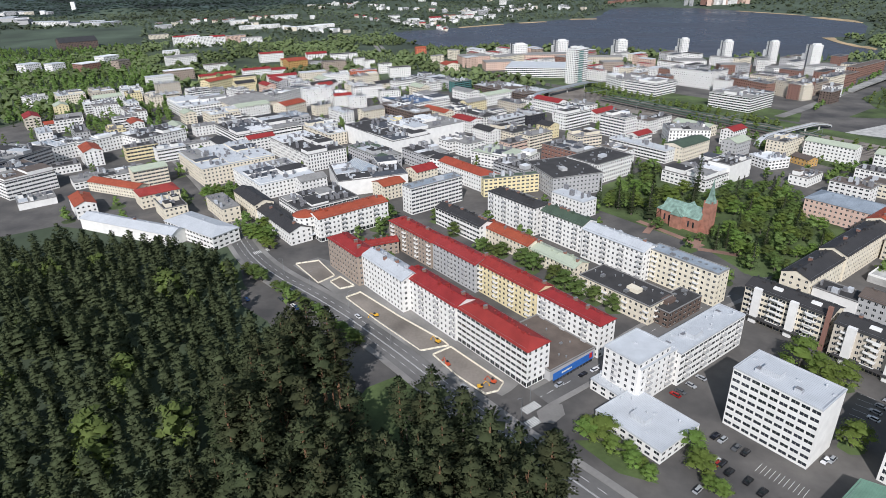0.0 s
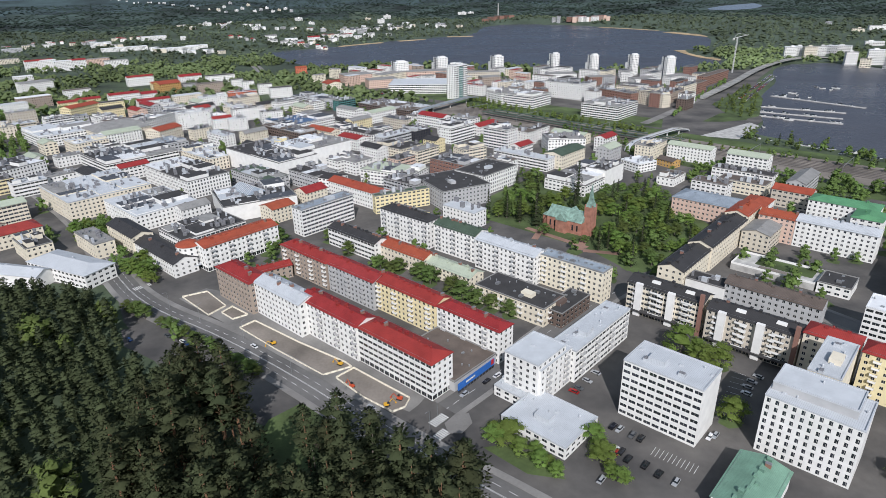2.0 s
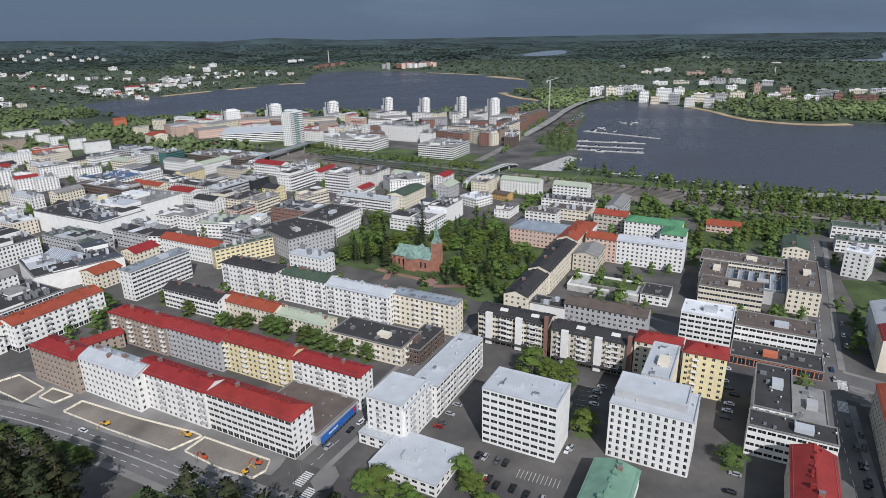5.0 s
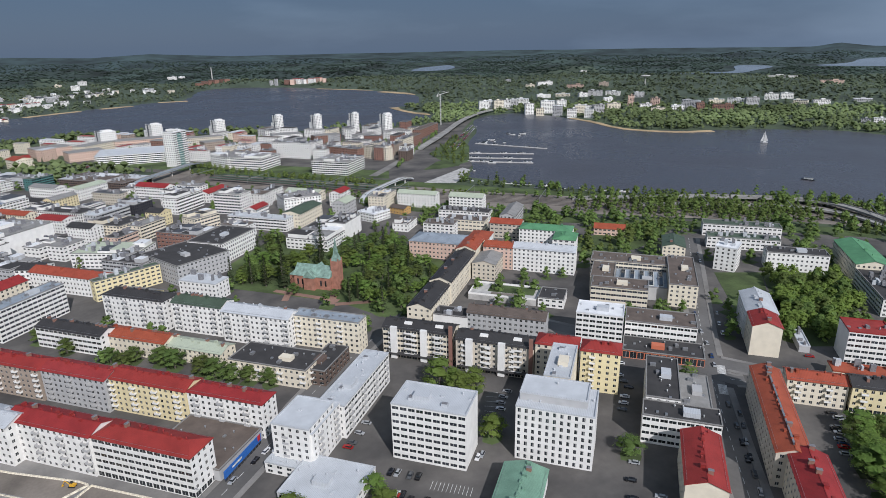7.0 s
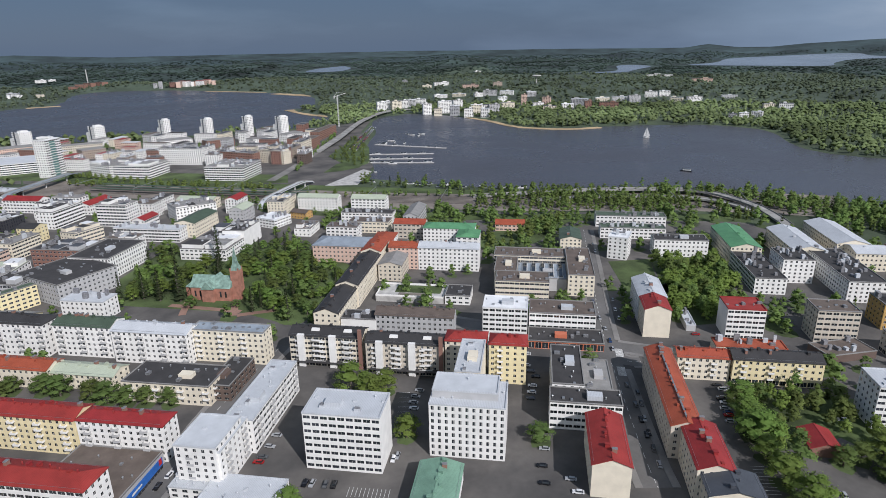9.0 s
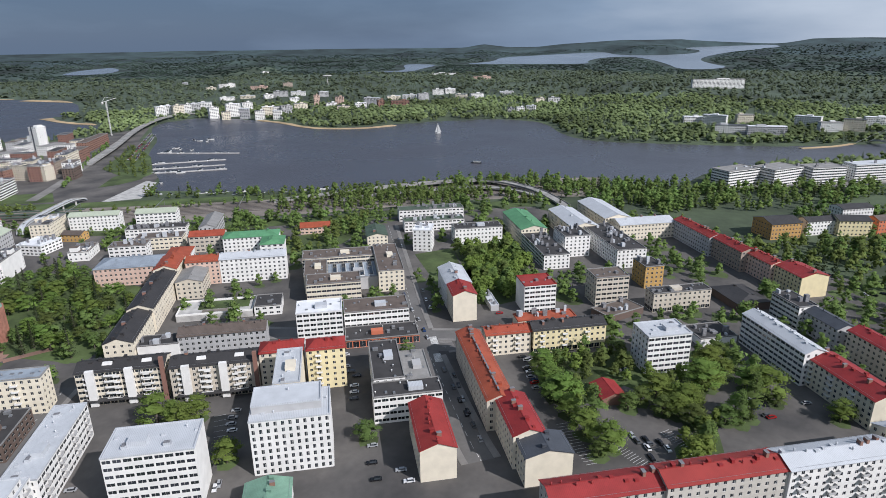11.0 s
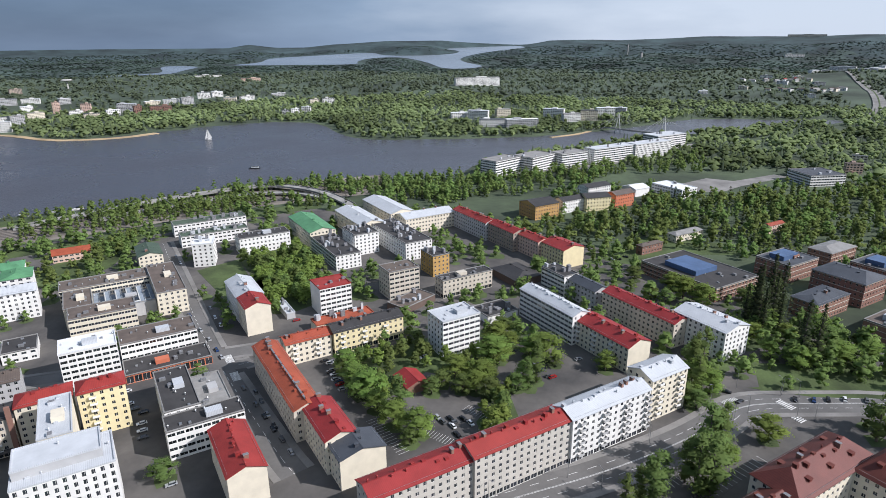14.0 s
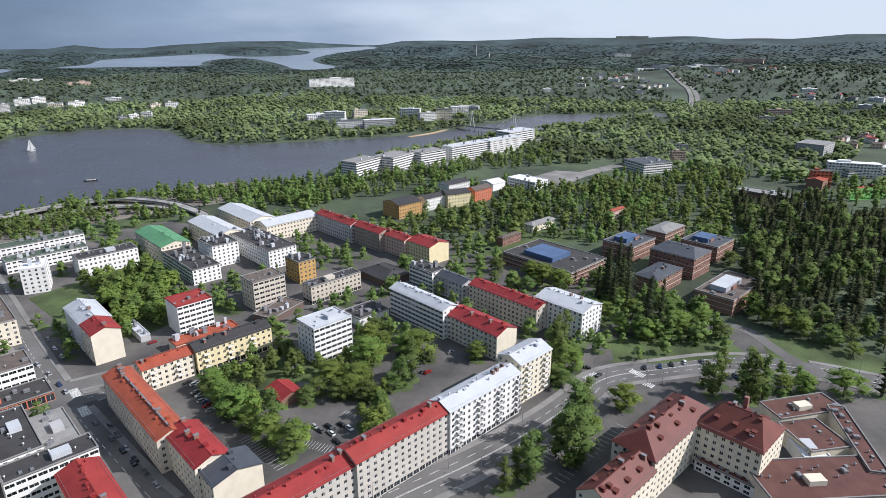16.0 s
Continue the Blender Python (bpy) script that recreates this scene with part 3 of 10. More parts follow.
# ---------------- ground, water, streets ----------------
def build_ground():
    yaws = np.concatenate([np.arange(-150, 50, 0.5), np.arange(50, 210, 4.0)])
    rings = np.concatenate([np.linspace(0.002, 130, 6), np.geomspace(136, 4720, 150)])
    Y, R = np.meshgrid(np.radians(yaws), rings)
    x, y = -np.sin(Y) * R, np.cos(Y) * R
    z = ground_z(x.ravel(), y.ravel())
    v = np.stack([x.ravel(), y.ravel(), z], axis=1)
    n, m = len(yaws), len(rings)
    i, j = np.meshgrid(np.arange(m - 1), np.arange(n), indexing="ij")
    a, b = i * n + j, i * n + (j + 1) % n
    c, d = (i + 1) * n + (j + 1) % n, (i + 1) * n + j
    f = np.concatenate([np.stack([a, b, c], -1).reshape(-1, 3), np.stack([a, c, d], -1).reshape(-1, 3)])
    # ground colour by distance; the two outer bands carry painted haze
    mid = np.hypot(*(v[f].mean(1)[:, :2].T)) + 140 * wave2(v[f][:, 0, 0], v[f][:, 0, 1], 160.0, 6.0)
    ob = new("ground", tris("ground", v, f[:, ::-1], ["ground", "canopy", "hazed_hills", "hazed_skyline"], np.where(mid > 3980, 3, np.where(mid > 3080, 2, np.where(mid > 1450, 1, 0)))))
    for p in ob.data.polygons:
        p.use_smooth = True
    tagged(ob, "green grass and woodland ground rolling out to hills coloured for haze", "ground", kind="structure")


def sheet(name, outline, z, mat, label, category="ground", drape=False, kind="structure"):
    """Flat sheet with a real edge, laid a little above what it lies on."""
    bm = bmesh.new()
    vs = [bm.verts.new((p[0], p[1], z + (gz(*p) if drape else 0))) for p in outline]
    fa = bm.faces.new(vs)
    if fa.normal.z < 0:
        fa.normal_flip()
    bmesh.ops.triangulate(bm, faces=bm.faces[:])
    ext = bmesh.ops.extrude_face_region(bm, geom=bm.faces[:])
    me = bpy.data.meshes.new(name)
    for e in ext["geom"]:
        if isinstance(e, bmesh.types.BMVert):
            e.co.z -= 0.3
    bmesh.ops.recalc_face_normals(bm, faces=bm.faces[:])
    bm.to_mesh(me)
    bm.free()
    me.materials.append(MATS[mat])
    return tagged(new(name, me), label, category, kind=kind)


def offset_line(pts, d):
    out = []
    for i, p in enumerate(pts):
        a, b = Vector(pts[max(0, i - 1)][:2]), Vector(pts[min(len(pts) - 1, i + 1)][:2])
        t = (b - a).normalized()
        out.append((p[0] - t.y * d, p[1] + t.x * d))
    return out


def ribbon(name, pts, lo, hi, z0, z1, mat, label="", category="", kind="structure", zs=None):
    """Strip along a line between two side offsets, with thickness."""
    a, b = offset_line(pts, lo), offset_line(pts, hi)
    s = Shape()
    n = len(pts)
    h = zs if zs is not None else [0.0] * n
    for i in range(n - 1):
        p, q, r, t = a[i], a[i + 1], b[i + 1], b[i]
        s.face([(*p, z1 + h[i]), (*t, z1 + h[i]), (*r, z1 + h[i + 1]), (*q, z1 + h[i + 1])][::-1])
        s.face([(*p, z0 + h[i]), (*p, z1 + h[i]), (*q, z1 + h[i + 1]), (*q, z0 + h[i + 1])][::-1])
        s.face([(*t, z0 + h[i]), (*t, z1 + h[i]), (*r, z1 + h[i + 1]), (*r, z0 + h[i + 1])])
    for i in (0, n - 1):
        s.face([(*a[i], z0 + h[i]), (*a[i], z1 + h[i]), (*b[i], z1 + h[i]), (*b[i], z0 + h[i])])
    ob = new(name, s.mesh(name, mat))
    return tagged(ob, label, category, kind=kind) if label else ob


def rounded(pts, n=2):
    """Open Chaikin-rounded line."""
    p = [np.array(q, dtype=float) for q in pts]
    for _ in range(n):
        out = [p[0]]
        for a, b in zip(p[:-1], p[1:]):
            out += [a * 0.75 + b * 0.25, a * 0.25 + b * 0.75]
        p = out + [p[-1]]
    return [tuple(q) for q in p]


STREETS = []


def street(pts, width, walks=2.5, label="grey asphalt street", dashes=True):
    STREETS.append((rounded(pts), width, walks, label, dashes))


def near_line(p, line):
    best = 1e9
    for a, b in zip(line[:-1], line[1:]):
        dx, dy = b[0] - a[0], b[1] - a[1]
        t = max(0, min(1, ((p[0] - a[0]) * dx + (p[1] - a[1]) * dy) / (dx * dx + dy * dy + 1e-9)))
        best = min(best, math.hypot(p[0] - a[0] - t * dx, p[1] - a[1] - t * dy))
    return best


def finer(line, step):
    out = [line[0]]
    for a, b in zip(line[:-1], line[1:]):
        n = max(1, int(math.hypot(b[0] - a[0], b[1] - a[1]) / step))
        out += [(a[0] + (b[0] - a[0]) * k / n, a[1] + (b[1] - a[1]) * k / n) for k in range(1, n + 1)]
    return out


def lay_streets():
    """Roads first; pavements and dashes stop where another road crosses."""
    for q, (line, width, walks, label, dashes) in enumerate(STREETS):
        others = [(o, w) for k, (o, w, *_) in enumerate(STREETS) if k != q]
        ribbon("road", line, -width / 2, width / 2, -0.2, 0.09 + 0.012 * q, "asphalt", label, "road")
        fine = finer(line, 4.0)
        for s in (-1, 1) if walks else ():
            lo, hi = sorted((s * width / 2, s * (width / 2 + walks)))
            mid = offset_line(fine, (lo + hi) / 2)
            run = []
            for p, m in list(zip(fine, mid)) + [(None, None)]:
                if p is not None and all(near_line(m, o) > w / 2 + walks * 0.6 for o, w in others):
                    run.append(p)
                    continue
                if len(run) > 2:
                    ribbon("pavement", run, lo, hi, -0.2, 0.27, "pavement", "pale grey pavement with raised kerb beside the street", "pavement")
                run = []
        if dashes:
            s = Shape()
            z = 0.115 + 0.012 * q
            if width >= 13:
                for off in (-0.2, 0.2):
                    rim = finer(offset_line(line, off), 4.0)
                    for a, b in zip(rim[:-1], rim[1:]):
                        if any(near_line(a, o) < w / 2 + 2 for o, w in others):
                            continue
                        d = math.hypot(b[0] - a[0], b[1] - a[1]) + 1e-6
                        ux, uy = (b[0] - a[0]) / d * 0.08, (b[1] - a[1]) / d * 0.08
                        s.face([(a[0] + uy, a[1] - ux, z), (b[0] + uy, b[1] - ux, z), (b[0] - uy, b[1] + ux, z), (a[0] - uy, a[1] + ux, z)])
            dash = []
            for off in (-width / 4, width / 4) if width >= 13 else (0.0,):
                dash += finer(offset_line(line, off), 3.0)
                if len(dash) % 2:
                    dash.pop()
            for k in range(0, len(dash) - 1, 2):
                a, b = dash[k], dash[k + 1]
                if any(near_line(a, o) < w / 2 + 2 for o, w in others):
                    continue
                d = math.hypot(b[0] - a[0], b[1] - a[1])
                ux, uy = (b[0] - a[0]) / d * 0.1, (b[1] - a[1]) / d * 0.1
                s.face([(a[0] + uy, a[1] - ux, z), (b[0] + uy, b[1] - ux, z), (b[0] - uy, b[1] + ux, z), (a[0] - uy, a[1] + ux, z)])
            if s.f:
                tagged(new("lane_marking", s.mesh("lane_marking", "paint_white")), "white dashed lane markings painted on asphalt", "road marking", kind="stuff")


def crosswalk(x, y, yaw, n=8, length=4.0):
    s = Shape()
    for i in range(n):
        s.box((i - n / 2) * 1.0, (i - n / 2) * 1.0 + 0.5, -length / 2, length / 2, 0.05, 0.235)
    ob = new("crosswalk", s.mesh("crosswalk", "paint_white"))
    ob.matrix_basis = pose(x, y, 0, 0, 0, yaw)
    tagged(ob, "white striped pedestrian crossing on asphalt", "road marking", kind="structure")


# ---------------- buildings ----------------
WIN = {"grid": (2.9, 1.25, 1.45), "band": (3.0, 2.82, 1.42), "slot": (2.5, 1.25, 1.85), "row": (3.4, 2.2, 1.3)}
WINDOW_MESH = {}


def window_mesh(w, h):
    key = (round(w, 2), round(h, 2))
    if key not in WINDOW_MESH:
        s = Shape()
        f = 0.07
        s.box(-w / 2, -w / 2 + f, -0.05, 0.0, 0, h, 0)
        s.box(w / 2 - f, w / 2, -0.05, 0.0, 0, h, 0)
        s.box(-w / 2 + f, w / 2 - f, -0.05, 0.0, h - f, h, 0)
        s.box(-w / 2 + f, w / 2 - f, -0.10, 0.0, 0, f, 0)
        k = w * 0.16 if w < 2 else 0
        s.box(k - f / 2, k + f / 2, -0.045, 0.0, f, h - f, 0)
        s.face([(-w / 2 + f, -0.02, f), (w / 2 - f, -0.02, f), (w / 2 - f, -0.02, h - f), (-w / 2 + f, -0.02, h - f)], 1)
        WINDOW_MESH[key] = s.mesh("window", "window_frame", "glass")
    return WINDOW_MESH[key]


def facade(s, width, z0, top, style, storeys, m, shop=0, deep=True):
    """Wall plane with real openings. Returns the window places on it."""
    def P(x, y, z):
        return tuple(m @ Vector((x, y, z)))
    spots = []
    if style == "none" or width < 4:
        s.face([P(0, 0, z0), P(width, 0, z0), P(width, 0, top), P(0, 0, top)])
        return spots
    pitch, ww, wh = WIN[style]
    n = max(1, int((width - 1.0) // pitch))
    step = width / n
    ww = min(ww, step - 0.14)
    fl = (top - z0) / storeys
    wh = min(wh, fl - 0.9)
    z = z0
    for k in range(storeys):
        big = shop and k == 0
        a = z0 + k * fl + (0.25 if big else (fl - wh) * 0.55)
        b = a + (fl - 0.75 if big else wh)
        s.face([P(0, 0, z), P(width, 0, z), P(width, 0, a), P(0, 0, a)])
        x = 0.0
        for i in range(n):
            wv = step - 0.45 if big else ww
            l = i * step + (step - wv) / 2
            r = l + wv
            s.face([P(x, 0, a), P(l, 0, a), P(l, 0, b), P(x, 0, b)])
            if deep:
                d = 0.16
                s.face([P(l, 0, a), P(r, 0, a), P(r, d, a), P(l, d, a)])
                s.face([P(l, d, b), P(r, d, b), P(r, 0, b), P(l, 0, b)])
                s.face([P(l, 0, a), P(l, d, a), P(l, d, b), P(l, 0, b)])
                s.face([P(r, d, a), P(r, 0, a), P(r, 0, b), P(r, d, b)])
            spots.append(((l + r) / 2, a, wv, b - a, i, k))
            x = r
        s.face([P(x, 0, a), P(width, 0, a), P(width, 0, b), P(x, 0, b)])
        z = b
    s.face([P(0, 0, z), P(width, 0, z), P(width, 0, top), P(0, 0, top)])
    return spots


def box_part(name, parent, mat, sx, sy, sz, m, label="", taper=0.0):
    s = Shape()
    s.box(-sx / 2, sx / 2, -sy / 2, sy / 2, 0, sz, taper=taper)
    return part(name, s.mesh(name, mat), parent, label, m)


BALCONY = {}


def balcony_mesh(w, wallkey):
    key = (round(w, 1), wallkey)
    if key not in BALCONY:
        s = Shape()
        s.box(-w / 2, w / 2, -1.3, 0.0, -0.12, 0.04)
        s.box(-w / 2, w / 2, -1.34, -1.28, 0.04, 0.95, 1)
        s.box(-w / 2, -w / 2 + 0.06, -1.28, 0, 0.04, 0.95, 1)
        s.box(w / 2 - 0.06, w / 2, -1.28, 0, 0.04, 0.95, 1)
        BALCONY[key] = s.mesh("balcony", "concrete", "wall_" + wallkey)
    return BALCONY[key]


VENT_MESH = {}


def vent_mesh(kind, mat):
    if (kind, mat) not in VENT_MESH:
        s = Shape()
        if kind == "roof_vent":
            s.tube((0, 0, -0.6), (0, 0, 0.9), 0.28, 0.28, 8)
            s.tube((0, 0, 0.9), (0, 0, 1.2), 0.45, 0.2, 8)
        elif kind == "chimney":
            s.box(-0.55, 0.55, -0.9, 0.9, -1.2, 1.5)
            s.box(-0.65, 0.65, -1.0, 1.0, 1.5, 1.65, 1)
        elif kind == "roof_box":
            s.box(-0.6, 0.6, -0.8, 0.8, -0.9, 1.1)
            s.box(-0.7, 0.7, -0.9, 0.9, 1.1, 1.22)
        elif kind == "roof_hatch":
            s.box(-0.8, 0.8, -0.6, 0.6, -0.3, 0.55, taper=0.08)
        else:
            s.box(-1.3, 1.3, -0.9, 0.9, -0.1, 1.1)
            s.box(-1.1, 1.1, -0.7, 0.7, 1.1, 1.25, 1)
        VENT_MESH[(kind, mat)] = s.mesh(kind, mat, "vent")
    return VENT_MESH[(kind, mat)]


def block(kind, x, y, yaw, L, W, H, wall, roof, rcol, win, near, bal=0, label="", storeys=0, group="", ridge="", shop=0, plain=()):
    """A building: footprint L x W about (x, y), walls up to H, then its roof."""
    rng = random.Random(int(abs(x) * 13 + abs(y) * 7))
    base = gz(x, y) if math.hypot(x, y) > 1000 else 0.0
    if kind == "apartment_block" and math.hypot(x, y) > 700:
        kind = "suburban_block"
    rw = {"flat": "flat", "gable": "gabled", "hip": "hipped"}[roof]
    dist = math.hypot(x, y)
    n = storeys or max(1, round(H / 2.95))
    if not label:
        label = f"{n}-storey {WALLS[wall][1]} {kind.replace('_', ' ')} with {ROOFS[rcol][1]} {rw} roof"
    ob = thing(kind, pose(x, y, base, 0, 0, yaw), label, "house" if kind == "house" else "building", group)
    s, g = Shape(), Shape()
    corner = [(-L / 2, -W / 2, 0), (L / 2, -W / 2, 90), (L / 2, W / 2, 180), (-L / 2, W / 2, 270)]
    inv = Matrix.Rotation(radians(-yaw), 3, "Z")
    eye = inv @ Vector((-x, -y, 0))
    wp = None
    todo = []
    for i, (cx, cy, a) in enumerate(corner):
        m = pose(cx, cy, 0, 0, 0, a)
        w = L if i % 2 == 0 else W
        nrm = Vector(((0, -1), (1, 0), (0, 1), (-1, 0))[i] + (0,))
        seen = (eye - Vector((cx, cy, 0))).dot(nrm) > 0
        style = win
        if i % 2 == (0 if L < W else 1) and win == "band" and min(L, W) < 20:
            style = "grid"
        if (not seen and dist > 450) or i in plain:
            style = "none"
        spots = facade(s, w, 0.0, H, style, n, m, shop, dist < 620)
        todo.append((m, spots, seen, w))
    walls = part("wall", s.mesh("wall", "wall_" + wall), ob)
    for m, spots, seen, w in todo:
        for (px, pz, ww, wh, i, k) in spots:
            if near and seen and dist < 222:
                part("window", window_mesh(ww, wh), walls, "", m @ pose(px, 0.16, pz))
            else:
                gy = 0.14 if dist < 620 else 0.03
                q = [m @ Vector(c) for c in ((px - ww / 2, gy, pz), (px + ww / 2, gy, pz), (px + ww / 2, gy, pz + wh), (px - ww / 2, gy, pz + wh))]
                g.face(q, 0)
                if dist < 620:
                    f = 0.09
                    for (xa, xb, za, zb) in ((px - ww / 2, px + ww / 2, pz, pz + f), (px - ww / 2, px + ww / 2, pz + wh - f, pz + wh), (px - f / 2, px + f / 2, pz, pz + wh)):
                        g.face([m @ Vector(c) for c in ((xa, 0.10, za), (xb, 0.10, za), (xb, 0.10, zb), (xa, 0.10, zb))], 1)
        if bal and seen and w > 14 and spots:
            cols = sorted({i for (_, _, _, _, i, _) in spots})
            pick = [c for c in cols if c % 4 == 1]
            for (px, pz, ww, wh, i, k) in spots:
                if i in pick and k > 0:
                    part("balcony", balcony_mesh(2.7, "white" if wall not in ("white", "grey") else "grey"), ob, "", m @ pose(px, 0, pz - 0.75))
    if g.f:
        gl = part("glazing", g.mesh("glazing", "glass", "window_frame"), walls)
        tagged(gl, kind="stuff")
    # roof, built with its long axis along local x
    long_x = L >= W or ridge == "u"
    A, B = (L, W) if long_x else (W, L)
    turn = pose(0, 0, 0, 0, 0, 0 if long_x else 90)
    r = Shape()
    if roof == "flat":
        r.box(-A / 2 - 0.12, A / 2 + 0.12, -B / 2 - 0.12, B / 2 + 0.12, H - 0.02, H + 0.18)
        t = 0.35
        for q in ((-A / 2 - 0.12, A / 2 + 0.12, -B / 2 - 0.12, -B / 2 + t), (-A / 2 - 0.12, A / 2 + 0.12, B / 2 - t, B / 2 + 0.12), (-A / 2 - 0.12, -A / 2 + t, -B / 2 + t, B / 2 - t), (A / 2 - t, A / 2 + 0.12, -B / 2 + t, B / 2 - t)):
            r.box(*q, H + 0.18, H + 0.62, 1)
        me = r.mesh("roof", ("sheet_" if rcol == "lgrey" and near else "felt_") + rcol, "sheet_" + (rcol if rcol in ("white", "lgrey", "red", "green", "ored") else "grey"))
        top = H + 0.18
        part("roof", me, ob, "", turn)
    else:
        rise = B / 2 * math.tan(radians(33 if kind == "school" else 21 if B < 16 else 15))
        o = 0.45
        e = B / 2 + o
        zo = H - o * rise / (B / 2)
        hx = min(A * 0.22, B * 0.42) if roof == "hip" else -o
        a0, a1 = -A / 2 - o, A / 2 + o
        b0, b1 = -A / 2 + hx, A / 2 - hx
        th = 0.22
        lo = [(a0, -e, zo), (a1, -e, zo), (a1, e, zo), (a0, e, zo)]
        rd = [(b0, 0, H + rise), (b1, 0, H + rise)]
        up = lambda p: (p[0], p[1], p[2] + th)
        U = [up(p) for p in lo]
        R = [up(p) for p in rd]
        r.face([U[0], U[1], R[1], R[0]])
        r.face([U[2], U[3], R[0], R[1]])
        if roof == "hip":
            r.face([U[1], U[2], R[1]])
            r.face([U[3], U[0], R[0]])
        else:
            r.face([U[1], lo[1], rd[1], R[1]])
            r.face([lo[2], U[2], R[1], rd[1]])
            r.face([U[3], lo[3], rd[0], R[0]])
            r.face([lo[0], U[0], R[0], rd[0]])
        for i in range(4):
            j = (i + 1) % 4
            if roof == "hip" or i % 2 == 0:
                r.face([lo[i], lo[j], U[j], U[i]])
        r.face([lo[3], lo[2], lo[1], lo[0]] if roof == "hip" else [lo[1], lo[0], rd[0], rd[1]])
        if roof == "gable":
            r.face([lo[3], lo[2], rd[1], rd[0]])
            for sx in (-1, 1):
                w2 = Shape()
                tri = [(sx * A / 2, -B / 2, H), (sx * A / 2, B / 2, H), (sx * A / 2, 0, H + rise)]
                w2.face(tri if sx > 0 else tri[::-1])
                part("gable", w2.mesh("gable", "wall_" + wall), ob, "", turn)
        # ridge cap
        r.box(b0, b1, -0.16, 0.16, H + rise + th - 0.05, H + rise + th + 0.06)
        part("roof", r.mesh("roof", "sheet_" + rcol), ob, "", turn)
        top = H + rise
    if kind == "university_building":
        for k in (0.34, 0.66, 0.97):
            band = Shape()
            for q in ((-L / 2 - 0.1, L / 2 + 0.1, -W / 2 - 0.1, -W / 2 + 0.05), (-L / 2 - 0.1, L / 2 + 0.1, W / 2 - 0.05, W / 2 + 0.1), (-L / 2 - 0.1, -L / 2 + 0.05, -W / 2 + 0.05, W / 2 - 0.05), (L / 2 - 0.05, L / 2 + 0.1, -W / 2 + 0.05, W / 2 - 0.05)):
                band.box(*q, H * k - 0.22, H * k + 0.1)
            part("string_course", band.mesh("string_course", "wall_beige"), ob, "pale stone string course")
    # what stands on the roof
    if kind == "school" and roof != "flat":
        for k in range(3):
            u, v = A * (k - 1) / 3.6, -B * 0.27
            z = H + rise * (1 - abs(v) / (B / 2))
            for sg in (-1, 1):
                dm = Shape()
                dm.box(-0.9, 0.9, -0.9, 1.4, -0.8, 0.7)
                dm.box(-1.05, 1.05, -1.05, 1.6, 0.7, 0.88)
                part("dormer", dm.mesh("dormer", "sheet_" + rcol), ob, "", turn @ pose(0, 0, 0, 0, 0, 0 if sg < 0 else 180) @ pose(u, v, z))
    if roof == "flat" and not near and 300 < dist < 1000:
        # roofs of the larger town blocks step up and down, with plant boxes on them
        at2 = Shape()
        tops = ["felt_" + rcol, "felt_black", "felt_slate", "sheet_lgrey", "felt_grey", "sheet_white"]
        side = "wall_" + (wall if wall not in ("brick", "black", "brown") else "grey")
        cells = [(-A / 2 + 0.6, A / 2 - 0.6, -B / 2 + 0.6, B / 2 - 0.6)]
        if A > 22 and B > 14 and x < 0.62 * y:
            for _ in range(3):
                cut = []
                for (x0, x1, y0, y1) in cells:
                    f = rng.uniform(0.35, 0.65)
                    if max(x1 - x0, y1 - y0) < 11:
                        cut.append((x0, x1, y0, y1))
                    elif x1 - x0 > y1 - y0:
                        cut += [(x0, x0 + (x1 - x0) * f, y0, y1), (x0 + (x1 - x0) * f, x1, y0, y1)]
                    else:
                        cut += [(x0, x1, y0, y0 + (y1 - y0) * f), (x0, x1, y0 + (y1 - y0) * f, y1)]
                cells = cut
            for (x0, x1, y0, y1) in cells:
                if rng.random() < 0.62:
                    i = rng.uniform(0.0, 1.4)
                    h = rng.choice((0.35, 0.5, 0.7, 1.4, 2.8, 3.1))
                    at2.box(x0 + i, x1 - i, y0 + i, y1 - i, top, top + h, 3)
                    at2.box(x0 + i, x1 - i, y0 + i, y1 - i, top + h, top + h + 0.12, rng.choice((0, 0, 4, 5, 5, 6, 7, 8)))
        for k in range(int(A * B / 60) + 2 if x < 0.62 * y or dist < 600 else 4):
            cx, cy = rng.uniform(-A * 0.44, A * 0.44), rng.uniform(-B * 0.42, B * 0.42)
            sx, sy, sz = rng.uniform(0.4, 1.7), rng.uniform(0.4, 1.2), rng.uniform(0.8, 4.2)
            at2.box(cx - sx, cx + sx, cy - sy, cy + sy, top, top + sz, rng.choice((1, 1, 2)))
        tagged(part("roof_plant", at2.mesh("roof_plant", tops[0], "vent", "sheet_lgrey", side, *tops[1:]), ob, "", turn), kind="stuff")
    if dist < 700:
        count = int(A / 3.4) if near else (int(A / 14) if dist < 520 else 0)
        for k in range(count):
            u = -A / 2 + (k + 0.5 + rng.uniform(-0.3, 0.3)) * A / count
            if roof == "flat":
                v = rng.uniform(-B * 0.32, B * 0.32)
                kindv = rng.choice(["roof_vent", "roof_vent", "roof_hatch", "roof_unit"])
                mat = "metal_grey" if rcol != "lgrey" else "sheet_lgrey"
                part(kindv, vent_mesh(kindv, mat), ob, "", turn @ pose(u, v, top, 0, 0, rng.choice((0, 90))))
            else:
                v = rng.uniform(-B * 0.18, B * 0.12)
                kindv = rng.choice(["roof_vent", "roof_hatch", "roof_vent", "roof_hatch", "roof_box", "chimney"])
                if roof == "hip" and abs(u) > A / 2 - hx:
                    continue
                z = H + rise * (1 - abs(v) / (B / 2)) + 0.2
